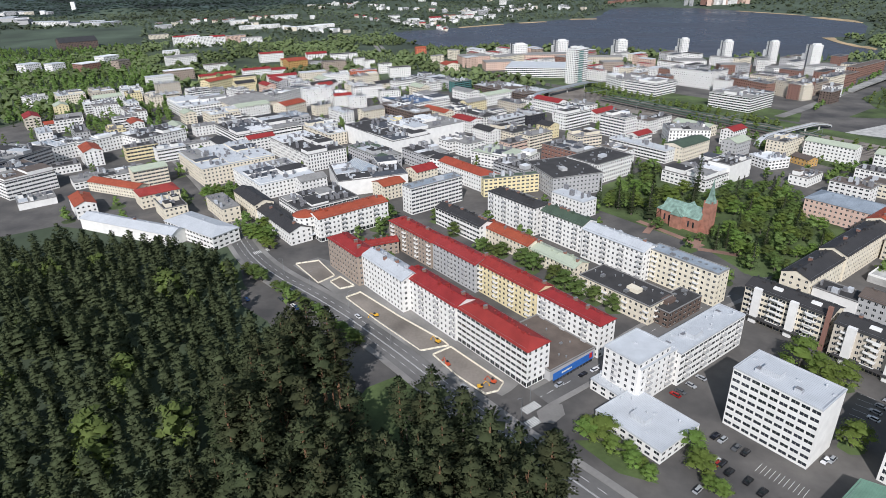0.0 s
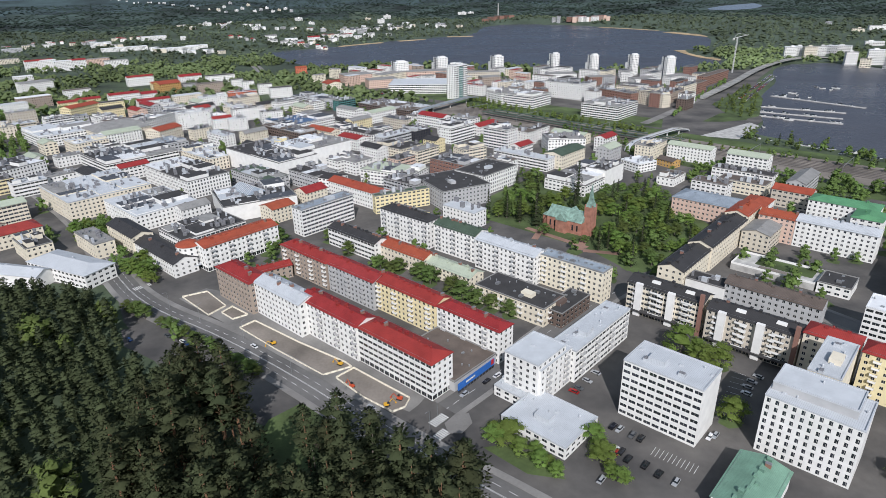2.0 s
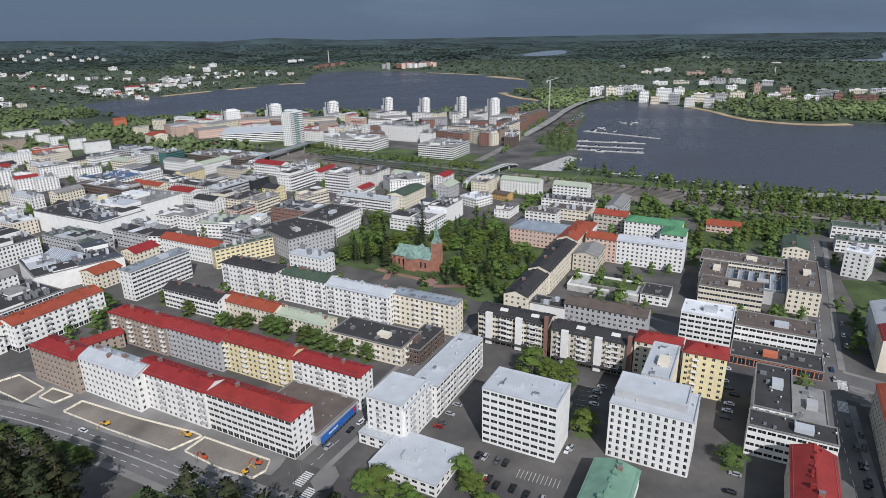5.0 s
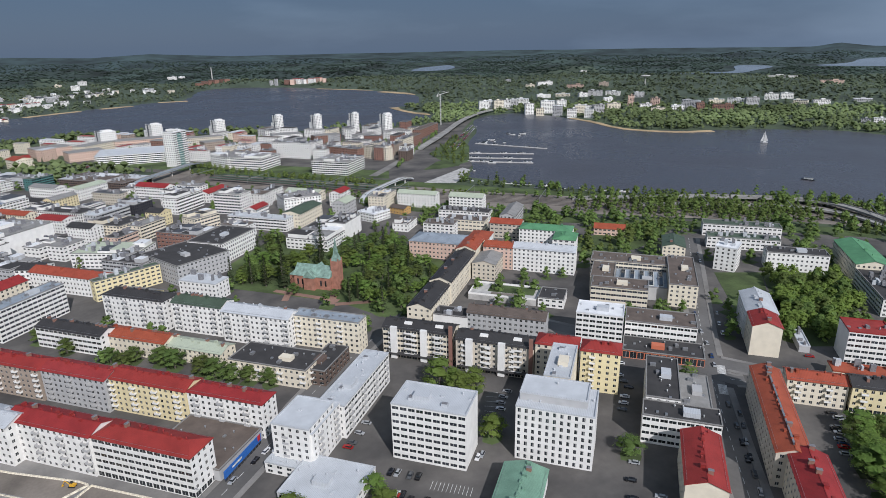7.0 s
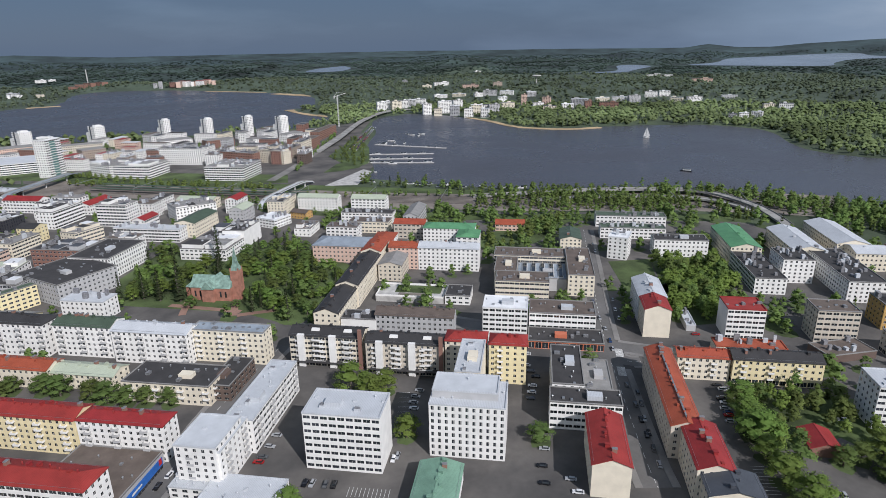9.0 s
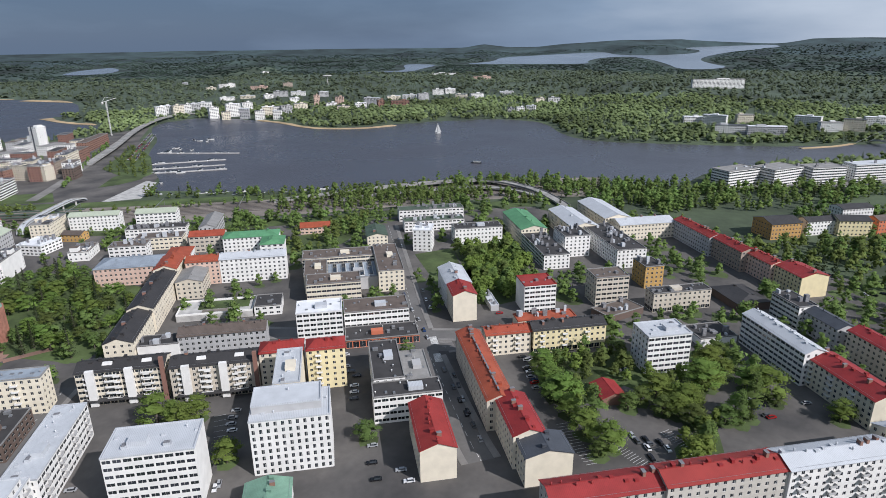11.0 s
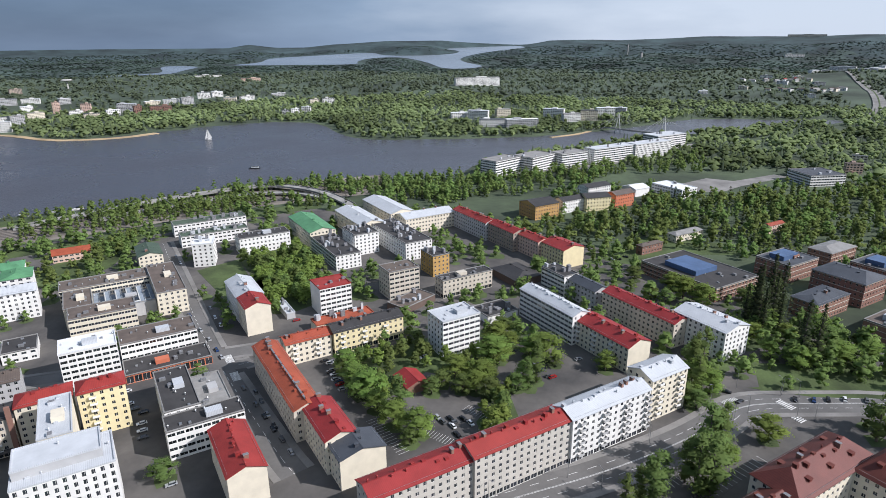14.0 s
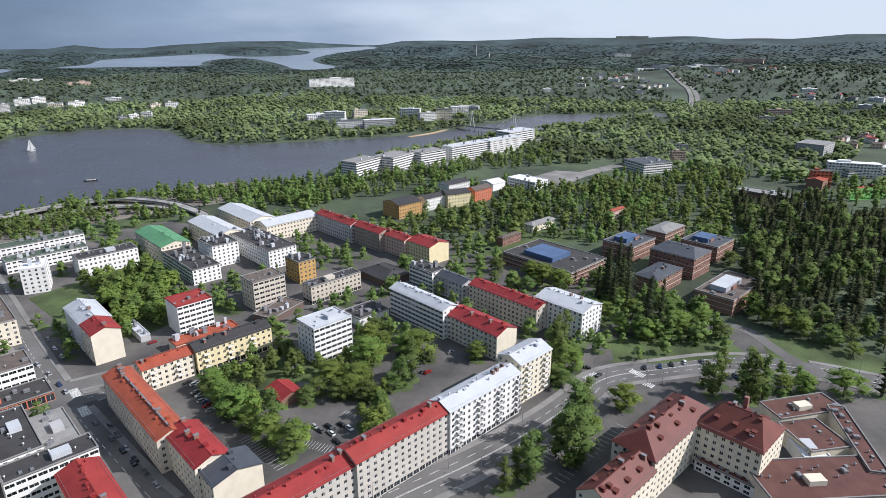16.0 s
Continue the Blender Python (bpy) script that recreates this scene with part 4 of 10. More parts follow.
                part(kindv, vent_mesh(kindv, "sheet_" + rcol if kindv != "chimney" else "wall_brick"), ob, "", turn @ pose(u, v, z))
        if roof == "flat" and near and A > 22 and B > 10:
            box_part("stair_house", ob, "wall_" + wall if wall != "white" else "sheet_lgrey", 6.5, 4.2, 2.1, turn @ pose(rng.uniform(-A / 6, A / 6), B * 0.1, top))
        if roof != "flat" and near:
            # snow rails near the eaves
            for sg in (-1, 1):
                rl = Shape()
                v = sg * (B / 2 - 0.5)
                z = H + rise * (1 - abs(v) / (B / 2)) + 0.45
                rl.box(-A / 2 + 1, A / 2 - 1, v - 0.03, v + 0.03, z, z + 0.06)
                part("snow_rail", rl.mesh("snow_rail", "metal_grey"), ob, "", turn)
    return ob


def slender_tower(x, y, yaw, L, W, H):
    """White waterfront tower: two slabs with a dark glazed joint, and a lower side wing."""
    ob = block("tower_block", x, y, yaw, L, W, H, "white", "flat", "white", "grid", 0, label="slender white waterfront tower with dark glazed joint")
    box_part("glazed_joint", ob, "felt_slate", L * 0.16, W + 0.8, H + 1.6, pose(L * 0.12, 0, 0), "dark glazed stair joint")
    box_part("penthouse", ob, "wall_white", L * 0.45, W * 0.6, 2.6, pose(-L * 0.22, 0, H + 0.1))
    box_part("side_wing", ob, "wall_white", L * 0.5, W * 0.9, H * 0.62, pose(L * 0.74, 0, 0), "lower white wing")
    return ob


def balcony_row(ob):
    """White balcony towers, trays between them, brick flue and roof humps on the cream apartment row."""
    L, W, H = 38.6, 13.0, 17.0
    for x in (12.5, -4.0):
        box_part("balcony_tower", ob, "wall_white", 3.4, 1.9, H + 0.9, pose(x, W / 2 + 0.97, 0.4), "white balcony tower wall")
    for k in range(1, 6):
        for x in (4.2, -11.5):
            part("balcony", balcony_mesh(5.2, "white"), ob, "", pose(x, W / 2, k * 2.95 + 0.2, 0, 0, 180))
    box_part("flue", ob, "wall_brick", 1.8, 1.4, H + 5.2, pose(-L / 2 + 0.9, W / 2 + 0.72, 0), "brown brick flue")
    for x in (-11, 6):
        box_part("roof_hump", ob, "wall_white", 4.5, 2.0, 1.5, pose(x, 2.4, H + 1.1), "pale roof dormer", taper=0.3)
    box_part("canopy", ob, "felt_black", 34.0, 3.0, 0.4, pose(0, W / 2 + 1.55, 3.3), "dark flat canopy over the shops")
    return ob


build_ground()
wat = new("lake", tris("lake", [(-1500, 700, -1.0), (2600, 700, -1.0), (2600, 3600, -1.0), (-1500, 3600, -1.0), (330, -1000, -1.0), (2600, -1000, -1.0), (330, 700, -1.0)], [(0, 1, 2), (0, 2, 3), (4, 5, 1), (4, 1, 6)], ["water"]))
tagged(wat, "dark grey-blue lake water with fine ripples", "lake", kind="structure")
for outl in FAR_LAKES:
    me = bpy.data.meshes.new("far_lake")
    bm = bmesh.new()
    vs = [bm.verts.new((p[0], p[1], gz(*p) + 1.5)) for p in outl]
    bm.faces.new(vs)
    bmesh.ops.triangulate(bm, faces=bm.faces[:])
    bmesh.ops.recalc_face_normals(bm, faces=bm.faces[:])
    for fa in bm.faces:
        if fa.normal.z < 0:
            fa.normal_flip()
    bm.to_mesh(me)
    bm.free()
    # the pale colour stands in for sky mirrored on the water
    me.materials.append(MATS["sky_pale_water"])
    tagged(new("far_lake", me), "far lake between wooded shores, pale sky sheen in its colour", "lake", kind="structure")
sheet("town_paving", TOWN, 0.05, "yard", "worn grey asphalt of yards and squares between the houses", "paving")
sheet("quay_paving", QUAY, 0.05, "yard", "grey asphalt and gravel of the harbour quarter", "paving")
sheet("park_lawn", PARK, 0.10, "lawn", "spring-green park lawn round the church", "lawn")
sheet("rail_bed", RAILS, 0.12, "gravel", "brown gravel bed of the railway yard", "railway")


# ---------------- the town, block by block ----------------
block('office_building', 22.4, 227.3, 127.0, 45.6, 12.7, 17.7, 'white', 'hip', 'red', 'band', 1, shop=1)
block('apartment_block', -5.2, 262.3, 127.0, 43.4, 12.5, 18.0, 'white', 'gable', 'red', 'grid', 1, 1)
block('apartment_block', -29.7, 287.4, 127.0, 39.0, 12.5, 18.0, 'white', 'gable', 'lgrey', 'grid', 1)
block('apartment_block', -53.9, 314.5, 127.0, 33.6, 12.5, 18.0, 'stone', 'hip', 'red', 'grid', 1)
block('apartment_block', -42.4, 339.2, -157.9, 24.1, 9.0, 8.0, 'stone', 'gable', 'red', 'grid', 1)
block('apartment_block', -18.0, 338.3, 127.0, 43.7, 12.0, 16.5, 'stone', 'hip', 'red', 'grid', 1, 1)
block('apartment_block', 7.6, 305.8, 127.0, 37.5, 12.0, 16.5, 'grey', 'gable', 'lred', 'grid', 1, 1)
block('apartment_block', 32.7, 276.9, 127.0, 44.5, 12.0, 16.5, 'yellow', 'gable', 'red', 'grid', 1, 1)
block('apartment_block', 57.5, 243.5, 127.0, 37.7, 10.3, 16.5, 'white', 'hip', 'red', 'grid', 1, 1)
block('supermarket', 41.6, 232.1, 127.0, 35.9, 28.2, 5.0, 'grey', 'flat', 'brown', 'none', 1)
block('apartment_block', -65.0, 380.0, 127.0, 16.2, 51.2, 15.6, 'white', 'gable', 'ored', 'grid', 1, 1, shop=1)
block('apartment_block', -113.3, 385.3, 127.0, 68.8, 15.0, 9.0, 'white', 'gable', 'black', 'grid', 0)
block('apartment_block', -138.7, 416.4, 127.0, 40.5, 14.0, 12.0, 'cream', 'gable', 'black', 'grid', 0)
block('office_building', -90.0, 407.6, 127.0, 32.7, 45.2, 13.0, 'white', 'flat', 'black', 'band', 0)
block('tower_block', 117.9, 175.5, 127.0, 30.4, 17.5, 24.8, 'white', 'flat', 'lgrey', 'band', 1, plain=(3,))
block('office_building', 72.1, 179.9, 127.0, 28.5, 22.8, 5.1, 'white', 'flat', 'lgrey', 'row', 1)
block('hotel', 157.5, 147.1, 127.0, 30.1, 19.6, 23.7, 'white', 'flat', 'lgrey', 'slot', 1, plain=(3,))
block('apartment_block', 179.3, 166.6, 127.0, 11.0, 29.8, 25.0, 'cream', 'flat', 'lgrey', 'none', 1)
block('apartment_block', 123.7, 131.8, 127.0, 16.2, 27.5, 7.0, 'white', 'gable', 'pgreen', 'none', 1)
block('apartment_block', 209.1, 169.5, 127.0, 17.9, 12.0, 20.9, 'yellow', 'hip', 'red', 'grid', 1, 1)
block('apartment_block', 199.1, 187.8, 127.0, 20.1, 12.0, 20.0, 'cream', 'hip', 'red', 'grid', 1)
block('office_building', 244.1, 200.2, 127.0, 24.4, 16.6, 20.0, 'white', 'flat', 'white', 'band', 1, shop=1)
block('office_building', 272.9, 182.5, 127.0, 36.6, 18.9, 13.0, 'white', 'flat', 'brown', 'band', 1, shop=1)
balcony_row(block('apartment_block', 158.4, 247.2, 127.0, 38.2, 13.0, 17.0, 'cream', 'gable', 'black', 'band', 1, 1, shop=1))
balcony_row(block('apartment_block', 180.9, 212.1, 127.0, 39.3, 13.0, 17.0, 'beige', 'gable', 'black', 'grid', 1, 1, shop=1))
block('apartment_block', 213.0, 240.7, 127.0, 44.7, 13.0, 12.0, 'grey', 'gable', 'brown', 'grid', 1)
block('apartment_block', 192.4, 265.4, 127.0, 20.4, 12.0, 9.0, 'white', 'flat', 'black', 'none', 0)
block('apartment_block', 124.1, 286.8, 127.0, 40.5, 10.0, 18.0, 'cream', 'flat', 'bgrey', 'grid', 1, 1)
block('apartment_block', 96.5, 315.9, 127.0, 42.3, 13.0, 18.0, 'white', 'gable', 'lgrey', 'grid', 1, 1)
block('apartment_block', 46.6, 382.2, 127.0, 44.1, 13.0, 19.0, 'white', 'hip', 'black', 'grid', 1, 1)
block('apartment_block', 77.0, 206.1, 127.0, 16.5, 23, 17, 'white', 'flat', 'lgrey', 'grid', 1, 1)
block('apartment_block', 107.7, 224.2, 127.0, 12.5, 48, 15.5, 'white', 'flat', 'lgrey', 'band', 1, 1)
block('low_building', 64.2, 199.2, 127.0, 17, 5.3, 4.6, 'white', 'flat', 'lgrey', 'row', 1)
block('apartment_block', 190.0, 286.2, 127.0, 14.5, 38, 13, 'cream', 'gable', 'black', 'grid', 1)
block('apartment_block', 229.4, 314.7, 127.0, 14.5, 58.8, 15, 'cream', 'gable', 'black', 'grid', 1)
block('apartment_block', 264.2, 340.9, 127.0, 14.5, 27.8, 17, 'cream', 'gable', 'ored', 'grid', 1)
block('apartment_block', 285.5, 356.6, 127.0, 16, 24.8, 15, 'white', 'hip', 'ored', 'grid', 0)
block('apartment_block', 280.6, 326.8, 127.0, 21.8, 13.5, 16.5, 'pinkcream', 'gable', 'ored', 'grid', 1)
block('apartment_block', 300.5, 300.3, 127.0, 44, 13.5, 17, 'white', 'gable', 'lgrey', 'grid', 1)
block('apartment_block', 337.1, 336.1, 127.0, 41, 17, 17, 'white', 'hip', 'green', 'grid', 0)
block('apartment_block', 332.7, 311.4, 127.0, 17, 19.3, 16.5, 'white', 'hip', 'green', 'row', 0)
block('school', 295.7, 229.1, 127.0, 34, 18, 13, 'cream', 'flat', 'brown', 'band', 1)
block('school', 341.9, 216.8, 127.0, 16.8, 55, 14.5, 'cream', 'flat', 'brown', 'band', 1)
block('school', 336.4, 254.8, 127.0, 50, 18, 13.5, 'cream', 'flat', 'brown', 'band', 1)
block('school', 307.9, 252.7, 127.0, 15, 29.6, 12.5, 'cream', 'flat', 'brown', 'band', 1)
block('school', 322.4, 233.5, 127.0, 32.8, 29.6, 8.5, 'grey', 'flat', 'bgrey', 'none', 1)
block('shop', 259.1, 170.2, 127.0, 40, 16.8, 4.4, 'ored', 'flat', 'black', 'row', 1, shop=1)
block('low_building', 262.8, 254.4, 127.0, 16, 18, 6, 'white', 'flat', 'black', 'row', 1)
block('office_building', 218.2, 141.9, 127.0, 14, 36.8, 14.5, 'white', 'flat', 'black', 'band', 1)
block('office_building', 202.7, 121.5, 127.0, 30, 12, 13.0, 'white', 'flat', 'black', 'band', 1, plain=(3,))
block('parking_deck', 229.2, 132.2, 127.0, 14.3, 42.8, 4.2, 'grey', 'flat', 'grey', 'none', 1)
block('apartment_block', 310.3, -107.8, 37.0, 32.3, 19.3, 16.5, 'white', 'gable', 'lgrey', 'grid', 1)
block('apartment_block', 74.4, 350.4, 127.0, 33.7, 13.0, 18.0, 'white', 'gable', 'dgreen', 'grid', 1, 1)
block('office_building', 10.9, 371.2, 127.0, 45.6, 12.0, 12.0, 'white', 'gable', 'black', 'band', 1)
block('apartment_block', 38.9, 343.1, 127.0, 40.3, 12.0, 10.0, 'cream', 'gable', 'ored', 'grid', 1)
block('apartment_block', 62.0, 315.4, 127.0, 36.1, 11.8, 8.0, 'cream', 'gable', 'pgreen2', 'grid', 1)
block('apartment_block', 89.3, 274.5, 127.0, 43.5, 19.4, 10.0, 'cream', 'flat', 'black', 'grid', 1, 1)
block('office_building', 110.2, 261.2, 37.0, 26.7, 11.9, 8.0, 'brown', 'flat', 'black', 'row', 1)
block('low_building', 68.6, 203.2, 127.0, 15.2, 7.0, 6.0, 'white', 'flat', 'lgrey', 'none', 1)
block('office_building', -9.8, 420.1, 127.0, 11.4, 44.9, 19.2, 'white', 'flat', 'bgrey', 'band', 1)
block('apartment_block', -139.0, 475.2, 127.0, 56.8, 46.0, 12.0, 'white', 'flat', 'lgrey', 'grid', 0)
block('office_building', -126.9, 550.4, 127.0, 80.7, 37.3, 15.0, 'white', 'flat', 'black', 'slot', 0)
block('office_building', -194.8, 635.2, 127.0, 62.5, 68.8, 13.0, 'white', 'flat', 'black', 'band', 0)
block('apartment_block', -63.1, 474.0, 108.1, 47.1, 54.7, 12.0, 'white', 'flat', 'black', 'none', 0)
block('office_building', -63.6, 532.9, 127.0, 54.4, 22.5, 12.0, 'grey', 'flat', 'dgreen', 'row', 0)
block('shopping_centre', -57.2, 586.6, 127.0, 88.9, 41.4, 17.0, 'white', 'flat', 'black', 'none', 0)
block('shopping_centre', -19.4, 601.9, 127.0, 46.2, 59.2, 19.0, 'white', 'flat', 'grey', 'none', 0)
block('office_building', 29.0, 687.2, 127.0, 70.4, 19.3, 10.9, 'white', 'flat', 'black', 'slot', 0)
block('office_building', 66.3, 605.7, 127.0, 36.4, 30.1, 11.0, 'cream', 'flat', 'black', 'row', 0)
block('apartment_block', 103.0, 610.6, 127.0, 17.2, 14.6, 13.0, 'yellow', 'gable', 'black', 'grid', 0)
block('office_building', 135.5, 653.3, 127.0, 17.5, 39.5, 16.0, 'white', 'flat', 'black', 'band', 0)
block('office_building', 172.8, 610.0, 127.0, 30.1, 18.6, 20.4, 'white', 'flat', 'grey', 'band', 0)
block('office_building', 92.1, 673.0, 127.0, 24.8, 24.2, 11.0, 'black', 'flat', 'black', 'slot', 0)
block('office_building', -45.1, 698.4, 127.0, 73.5, 22.0, 15.0, 'brown', 'flat', 'brown', 'row', 0)
block('office_building', -35.4, 748.8, 127.0, 47.9, 69.4, 14.0, 'white', 'flat', 'blue', 'row', 0)
block('apartment_block', -186.1, 743.0, 144.1, 22.9, 32.4, 14.0, 'cream', 'gable', 'ored', 'grid', 0)
block('office_building', -172.0, 697.7, 127.0, 40.3, 23.7, 9.0, 'grey', 'flat', 'bgrey', 'row', 0)
block('apartment_block', -244.5, 771.7, 127.0, 55.9, 57.3, 13.0, 'cream', 'hip', 'grey', 'grid', 0)
block('apartment_block', -210.5, 826.9, 152.4, 23.9, 79.3, 14.0, 'white', 'flat', 'grey', 'grid', 0)
block('apartment_block', -118.9, 936.5, 127.0, 21.7, 39.3, 15.0, 'cream', 'flat', 'brown', 'grid', 0)
block('office_building', 22.3, 873.0, 127.0, 13.8, 29.0, 14.0, 'teal', 'flat', 'dgreen', 'band', 0)
block('office_building', -10.8, 936.1, 127.0, 101.5, 30.0, 8.0, 'grey', 'flat', 'lgrey', 'row', 0)
block('station_hall', 88.9, 846.8, 127.0, 100.1, 45.0, 8.0, 'brown', 'flat', 'brown', 'row', 0)
block('office_building', -17.6, 523.8, 127.0, 36.9, 25.0, 13.0, 'grey', 'flat', 'black', 'row', 0)
block('apartment_block', 17.7, 470.7, 127.0, 59.2, 14.0, 13.0, 'white', 'gable', 'ored', 'grid', 0)
block('office_building', 48.4, 444.4, 104.5, 6.8, 43.9, 14.0, 'yellow', 'flat', 'dgreen', 'row', 0)
block('office_building', 58.3, 474.9, 127.0, 36.6, 22.0, 14.0, 'grey', 'flat', 'black', 'band', 0)
block('apartment_block', 91.0, 459.2, 107.4, 47.8, 41.5, 15.0, 'grey', 'flat', 'black', 'grid', 1)
block('office_building', 125.0, 483.7, 127.0, 31.6, 43.8, 16.0, 'white', 'flat', 'black', 'slot', 1)
block('office_building', 106.4, 516.8, 127.0, 40.7, 25.0, 16.0, 'brick', 'flat', 'black', 'row', 0)
block('house', -43.7, 444.8, 127.0, 16.8, 19.1, 11.0, 'cream', 'gable', 'ored', 'grid', 0)
block('house', -19.6, 477.9, 127.0, 15.6, 20.3, 11.0, 'cream', 'gable', 'red', 'grid', 0)
block('office_building', 51.2, 515.5, 142.0, 52.2, 28.0, 12.0, 'white', 'flat', 'pgreen2', 'row', 0)
block('office_building', -1.6, 505.0, 144.7, 18.9, 16.0, 12.0, 'white', 'gable', 'black', 'row', 0)
block('apartment_block', -122.6, 618.0, 127.0, 56.3, 20.0, 12.0, 'cream', 'flat', 'lgrey', 'grid', 0)
block('office_building', 131.5, 572.9, 112.8, 17.8, 27.1, 12.0, 'cream', 'flat', 'grey', 'band', 0)
block('apartment_block', 228.9, 577.6, 84.0, 28.3, 37.4, 15.0, 'white', 'flat', 'grey', 'grid', 0)
block('apartment_block', 213.7, 532.8, 127.0, 18.8, 41.0, 13.0, 'cream', 'gable', 'dgreen', 'grid', 0)
block('office_building', 174.8, 537.7, 127.0, 60.3, 13.0, 11.0, 'white', 'flat', 'lgrey', 'band', 0)
block('theatre', 206.9, 469.4, 127.0, 38.1, 63.1, 9.0, 'white', 'flat', 'black', 'row', 0)
block('theatre_tower', 224.2, 469.4, 127.0, 18.6, 30.1, 15.0, 'white', 'flat', 'black', 'none', 0)
block('office_building', 270.7, 498.8, 107.6, 21.9, 22.0, 8.0, 'white', 'flat', 'white', 'row', 0)
block('town_hall', 261.5, 375.8, 127.0, 43.2, 24.0, 13.0, 'pinkcream', 'hip', 'bgrey', 'grid', 1)
block('office_building', 338.6, 444.6, 127.0, 48.6, 14.0, 9.0, 'white', 'flat', 'black', 'row', 0)
block('wooden_station', 301.7, 501.2, 111.6, 17.3, 11.0, 6.0, 'ochre', 'gable', 'brown', 'grid', 0)
block('office_building', 406.3, 330.0, 127.0, 25.2, 14.0, 6.0, 'pinkcream', 'gable', 'ored', 'row', 0)
block('apartment_block', 399.9, 263.3, 127.0, 16.1, 28.0, 11.0, 'cream', 'gable', 'dgreen', 'grid', 0)
block('office_building', 486.5, 259.3, 127.0, 59.7, 15.0, 10.0, 'white', 'flat', 'dgreen', 'row', 0)
block('office_building', 457.9, 241.3, 127.0, 52.5, 14.0, 9.0, 'white', 'flat', 'dgreen', 'row', 0)
block('office_building', 407.1, 223.5, 110.3, 14.5, 17.9, 17.2, 'white', 'flat', 'white', 'band', 0)
block('apartment_block', 442.0, 192.9, 127.0, 39.3, 15.5, 13.0, 'white', 'flat', 'black', 'grid', 1)
block('apartment_block', 470.5, 162.3, 37.0, 54.5, 21.3, 14.0, 'cream', 'gable', 'green', 'grid', 0)
block('office_building', 430.2, 132.8, 37.0, 61.8, 19.4, 10.7, 'white', 'flat', 'black', 'band', 0)
block('apartment_block', 447.7, 115.6, 37.0, 25.0, 19.9, 16.3, 'white', 'flat', 'black', 'grid', 0)
block('apartment_block', 457.2, 86.6, 37.0, 66.0, 22.4, 13.6, 'white', 'flat', 'black', 'grid', 0)
block('apartment_block', 494.8, 128.1, 37.0, 55.8, 22.0, 14.0, 'cream', 'gable', 'lgrey', 'grid', 0)
block('apartment_block', 532.2, 110.7, 37.0, 59.9, 22.9, 14.0, 'cream', 'gable', 'lgrey', 'grid', 0)
block('apartment_block', 512.3, 73.8, 37.0, 20.9, 48.0, 13.0, 'cream', 'gable', 'lgrey', 'grid', 0)
block('apartment_block', 502.3, 29.7, 37.0, 50.4, 12.0, 15.0, 'grey', 'gable', 'red', 'grid', 1)
block('apartment_block', 470.2, 2.1, 37.0, 33.8, 12.0, 15.0, 'stone', 'gable', 'red', 'grid', 1)
block('apartment_block', 451.2, -17.9, 37.0, 28.2, 12.0, 14.0, 'pinkcream', 'gable', 'lred', 'grid', 1)
block('apartment_block', 434.2, -39.2, 37.0, 24.5, 19.5, 14.0, 'yellow', 'gable', 'red', 'grid', 1, plain=(3,))
block('tower_block', 336.5, 107.1, 37.0, 17.4, 19.8, 17.7, 'white', 'flat', 'red', 'band', 1, plain=(2,))
block('tower_block', 365.1, 70.0, 37.0, 15.9, 21.4, 18.5, 'beige', 'flat', 'brown', 'band', 1)
block('apartment_block', 373.6, 28.5, 37.0, 10.3, 37.8, 11.9, 'beige', 'flat', 'black', 'grid', 1, shop=1)
block('apartment_block', 405.3, 51.6, 37.0, 17.7, 13.0, 15.0, 'ochre', 'flat', 'black', 'grid', 0)
block('tower_block', 294.8, 27.8, 37.0, 16.2, 22.8, 20.4, 'white', 'flat', 'lgrey', 'band', 1)
block('low_building', 316.2, 94.7, 37.0, 10.2, 35.1, 5.0, 'cream', 'flat', 'ored', 'none', 0)
block('apartment_block', 295.7, 76.3, -53.0, 40.3, 12.0, 13.0, 'yellow', 'gable', 'black', 'grid', 1, 1, shop=1)
block('apartment_block', 276.8, 103.4, -53.0, 24.2, 11.0, 12.0, 'cream', 'gable', 'ored', 'grid', 1, 1)
long_roof = block('apartment_block', 234.8, 99.1, 37.0, 64.8, 12.0, 15.0, 'beige', 'gable', 'ored', 'grid', 1)
box_part("ridge_walkway", long_roof, "metal_grey", 60.0, 0.7, 0.35, pose(0, 0, 17.6), "grey steel walkway along the ridge")
block('apartment_block', 202.5, 69.3, 37.0, 28.3, 13.0, 15.0, 'cream', 'gable', 'red', 'grid', 1)
block('apartment_block', 190.3, 54.9, 37.0, 13.2, 18.4, 13.0, 'cream', 'gable', 'slate', 'grid', 1, ridge='u', plain=(3,))
block('apartment_block', 182.3, 98.5, 37.0, 32.4, 13.9, 14.0, 'cream', 'gable', 'red', 'grid', 1, plain=(3,))
block('apartment_block', 327.6, 158.3, 37.0, 30.1, 15.8, 16.0, 'white', 'gable', 'lgrey', 'grid', 1)
block('apartment_block', 306.5, 143.2, 37.0, 18.4, 14.2, 16.7, 'cream', 'gable', 'red', 'grid', 1, plain=(3,))
block('apartment_block', 195.8, -4.8, -53.0, 44.3, 12.0, 19.5, 'greybeige', 'gable', 'red', 'grid', 1, shop=1)
block('apartment_block', 171.9, 29.0, -53.0, 39.4, 12.0, 18.0, 'greybeige', 'gable', 'red', 'grid', 1, shop=1)
block('apartment_block', 221.1, -39.9, -53.0, 42.5, 12.0, 19.9, 'white', 'gable', 'lgrey', 'grid', 1, 1, shop=1)
block('apartment_block', 247.4, -67.0, -53.0, 22.2, 14.0, 20.2, 'cream', 'gable', 'lgrey', 'grid', 1, 1)
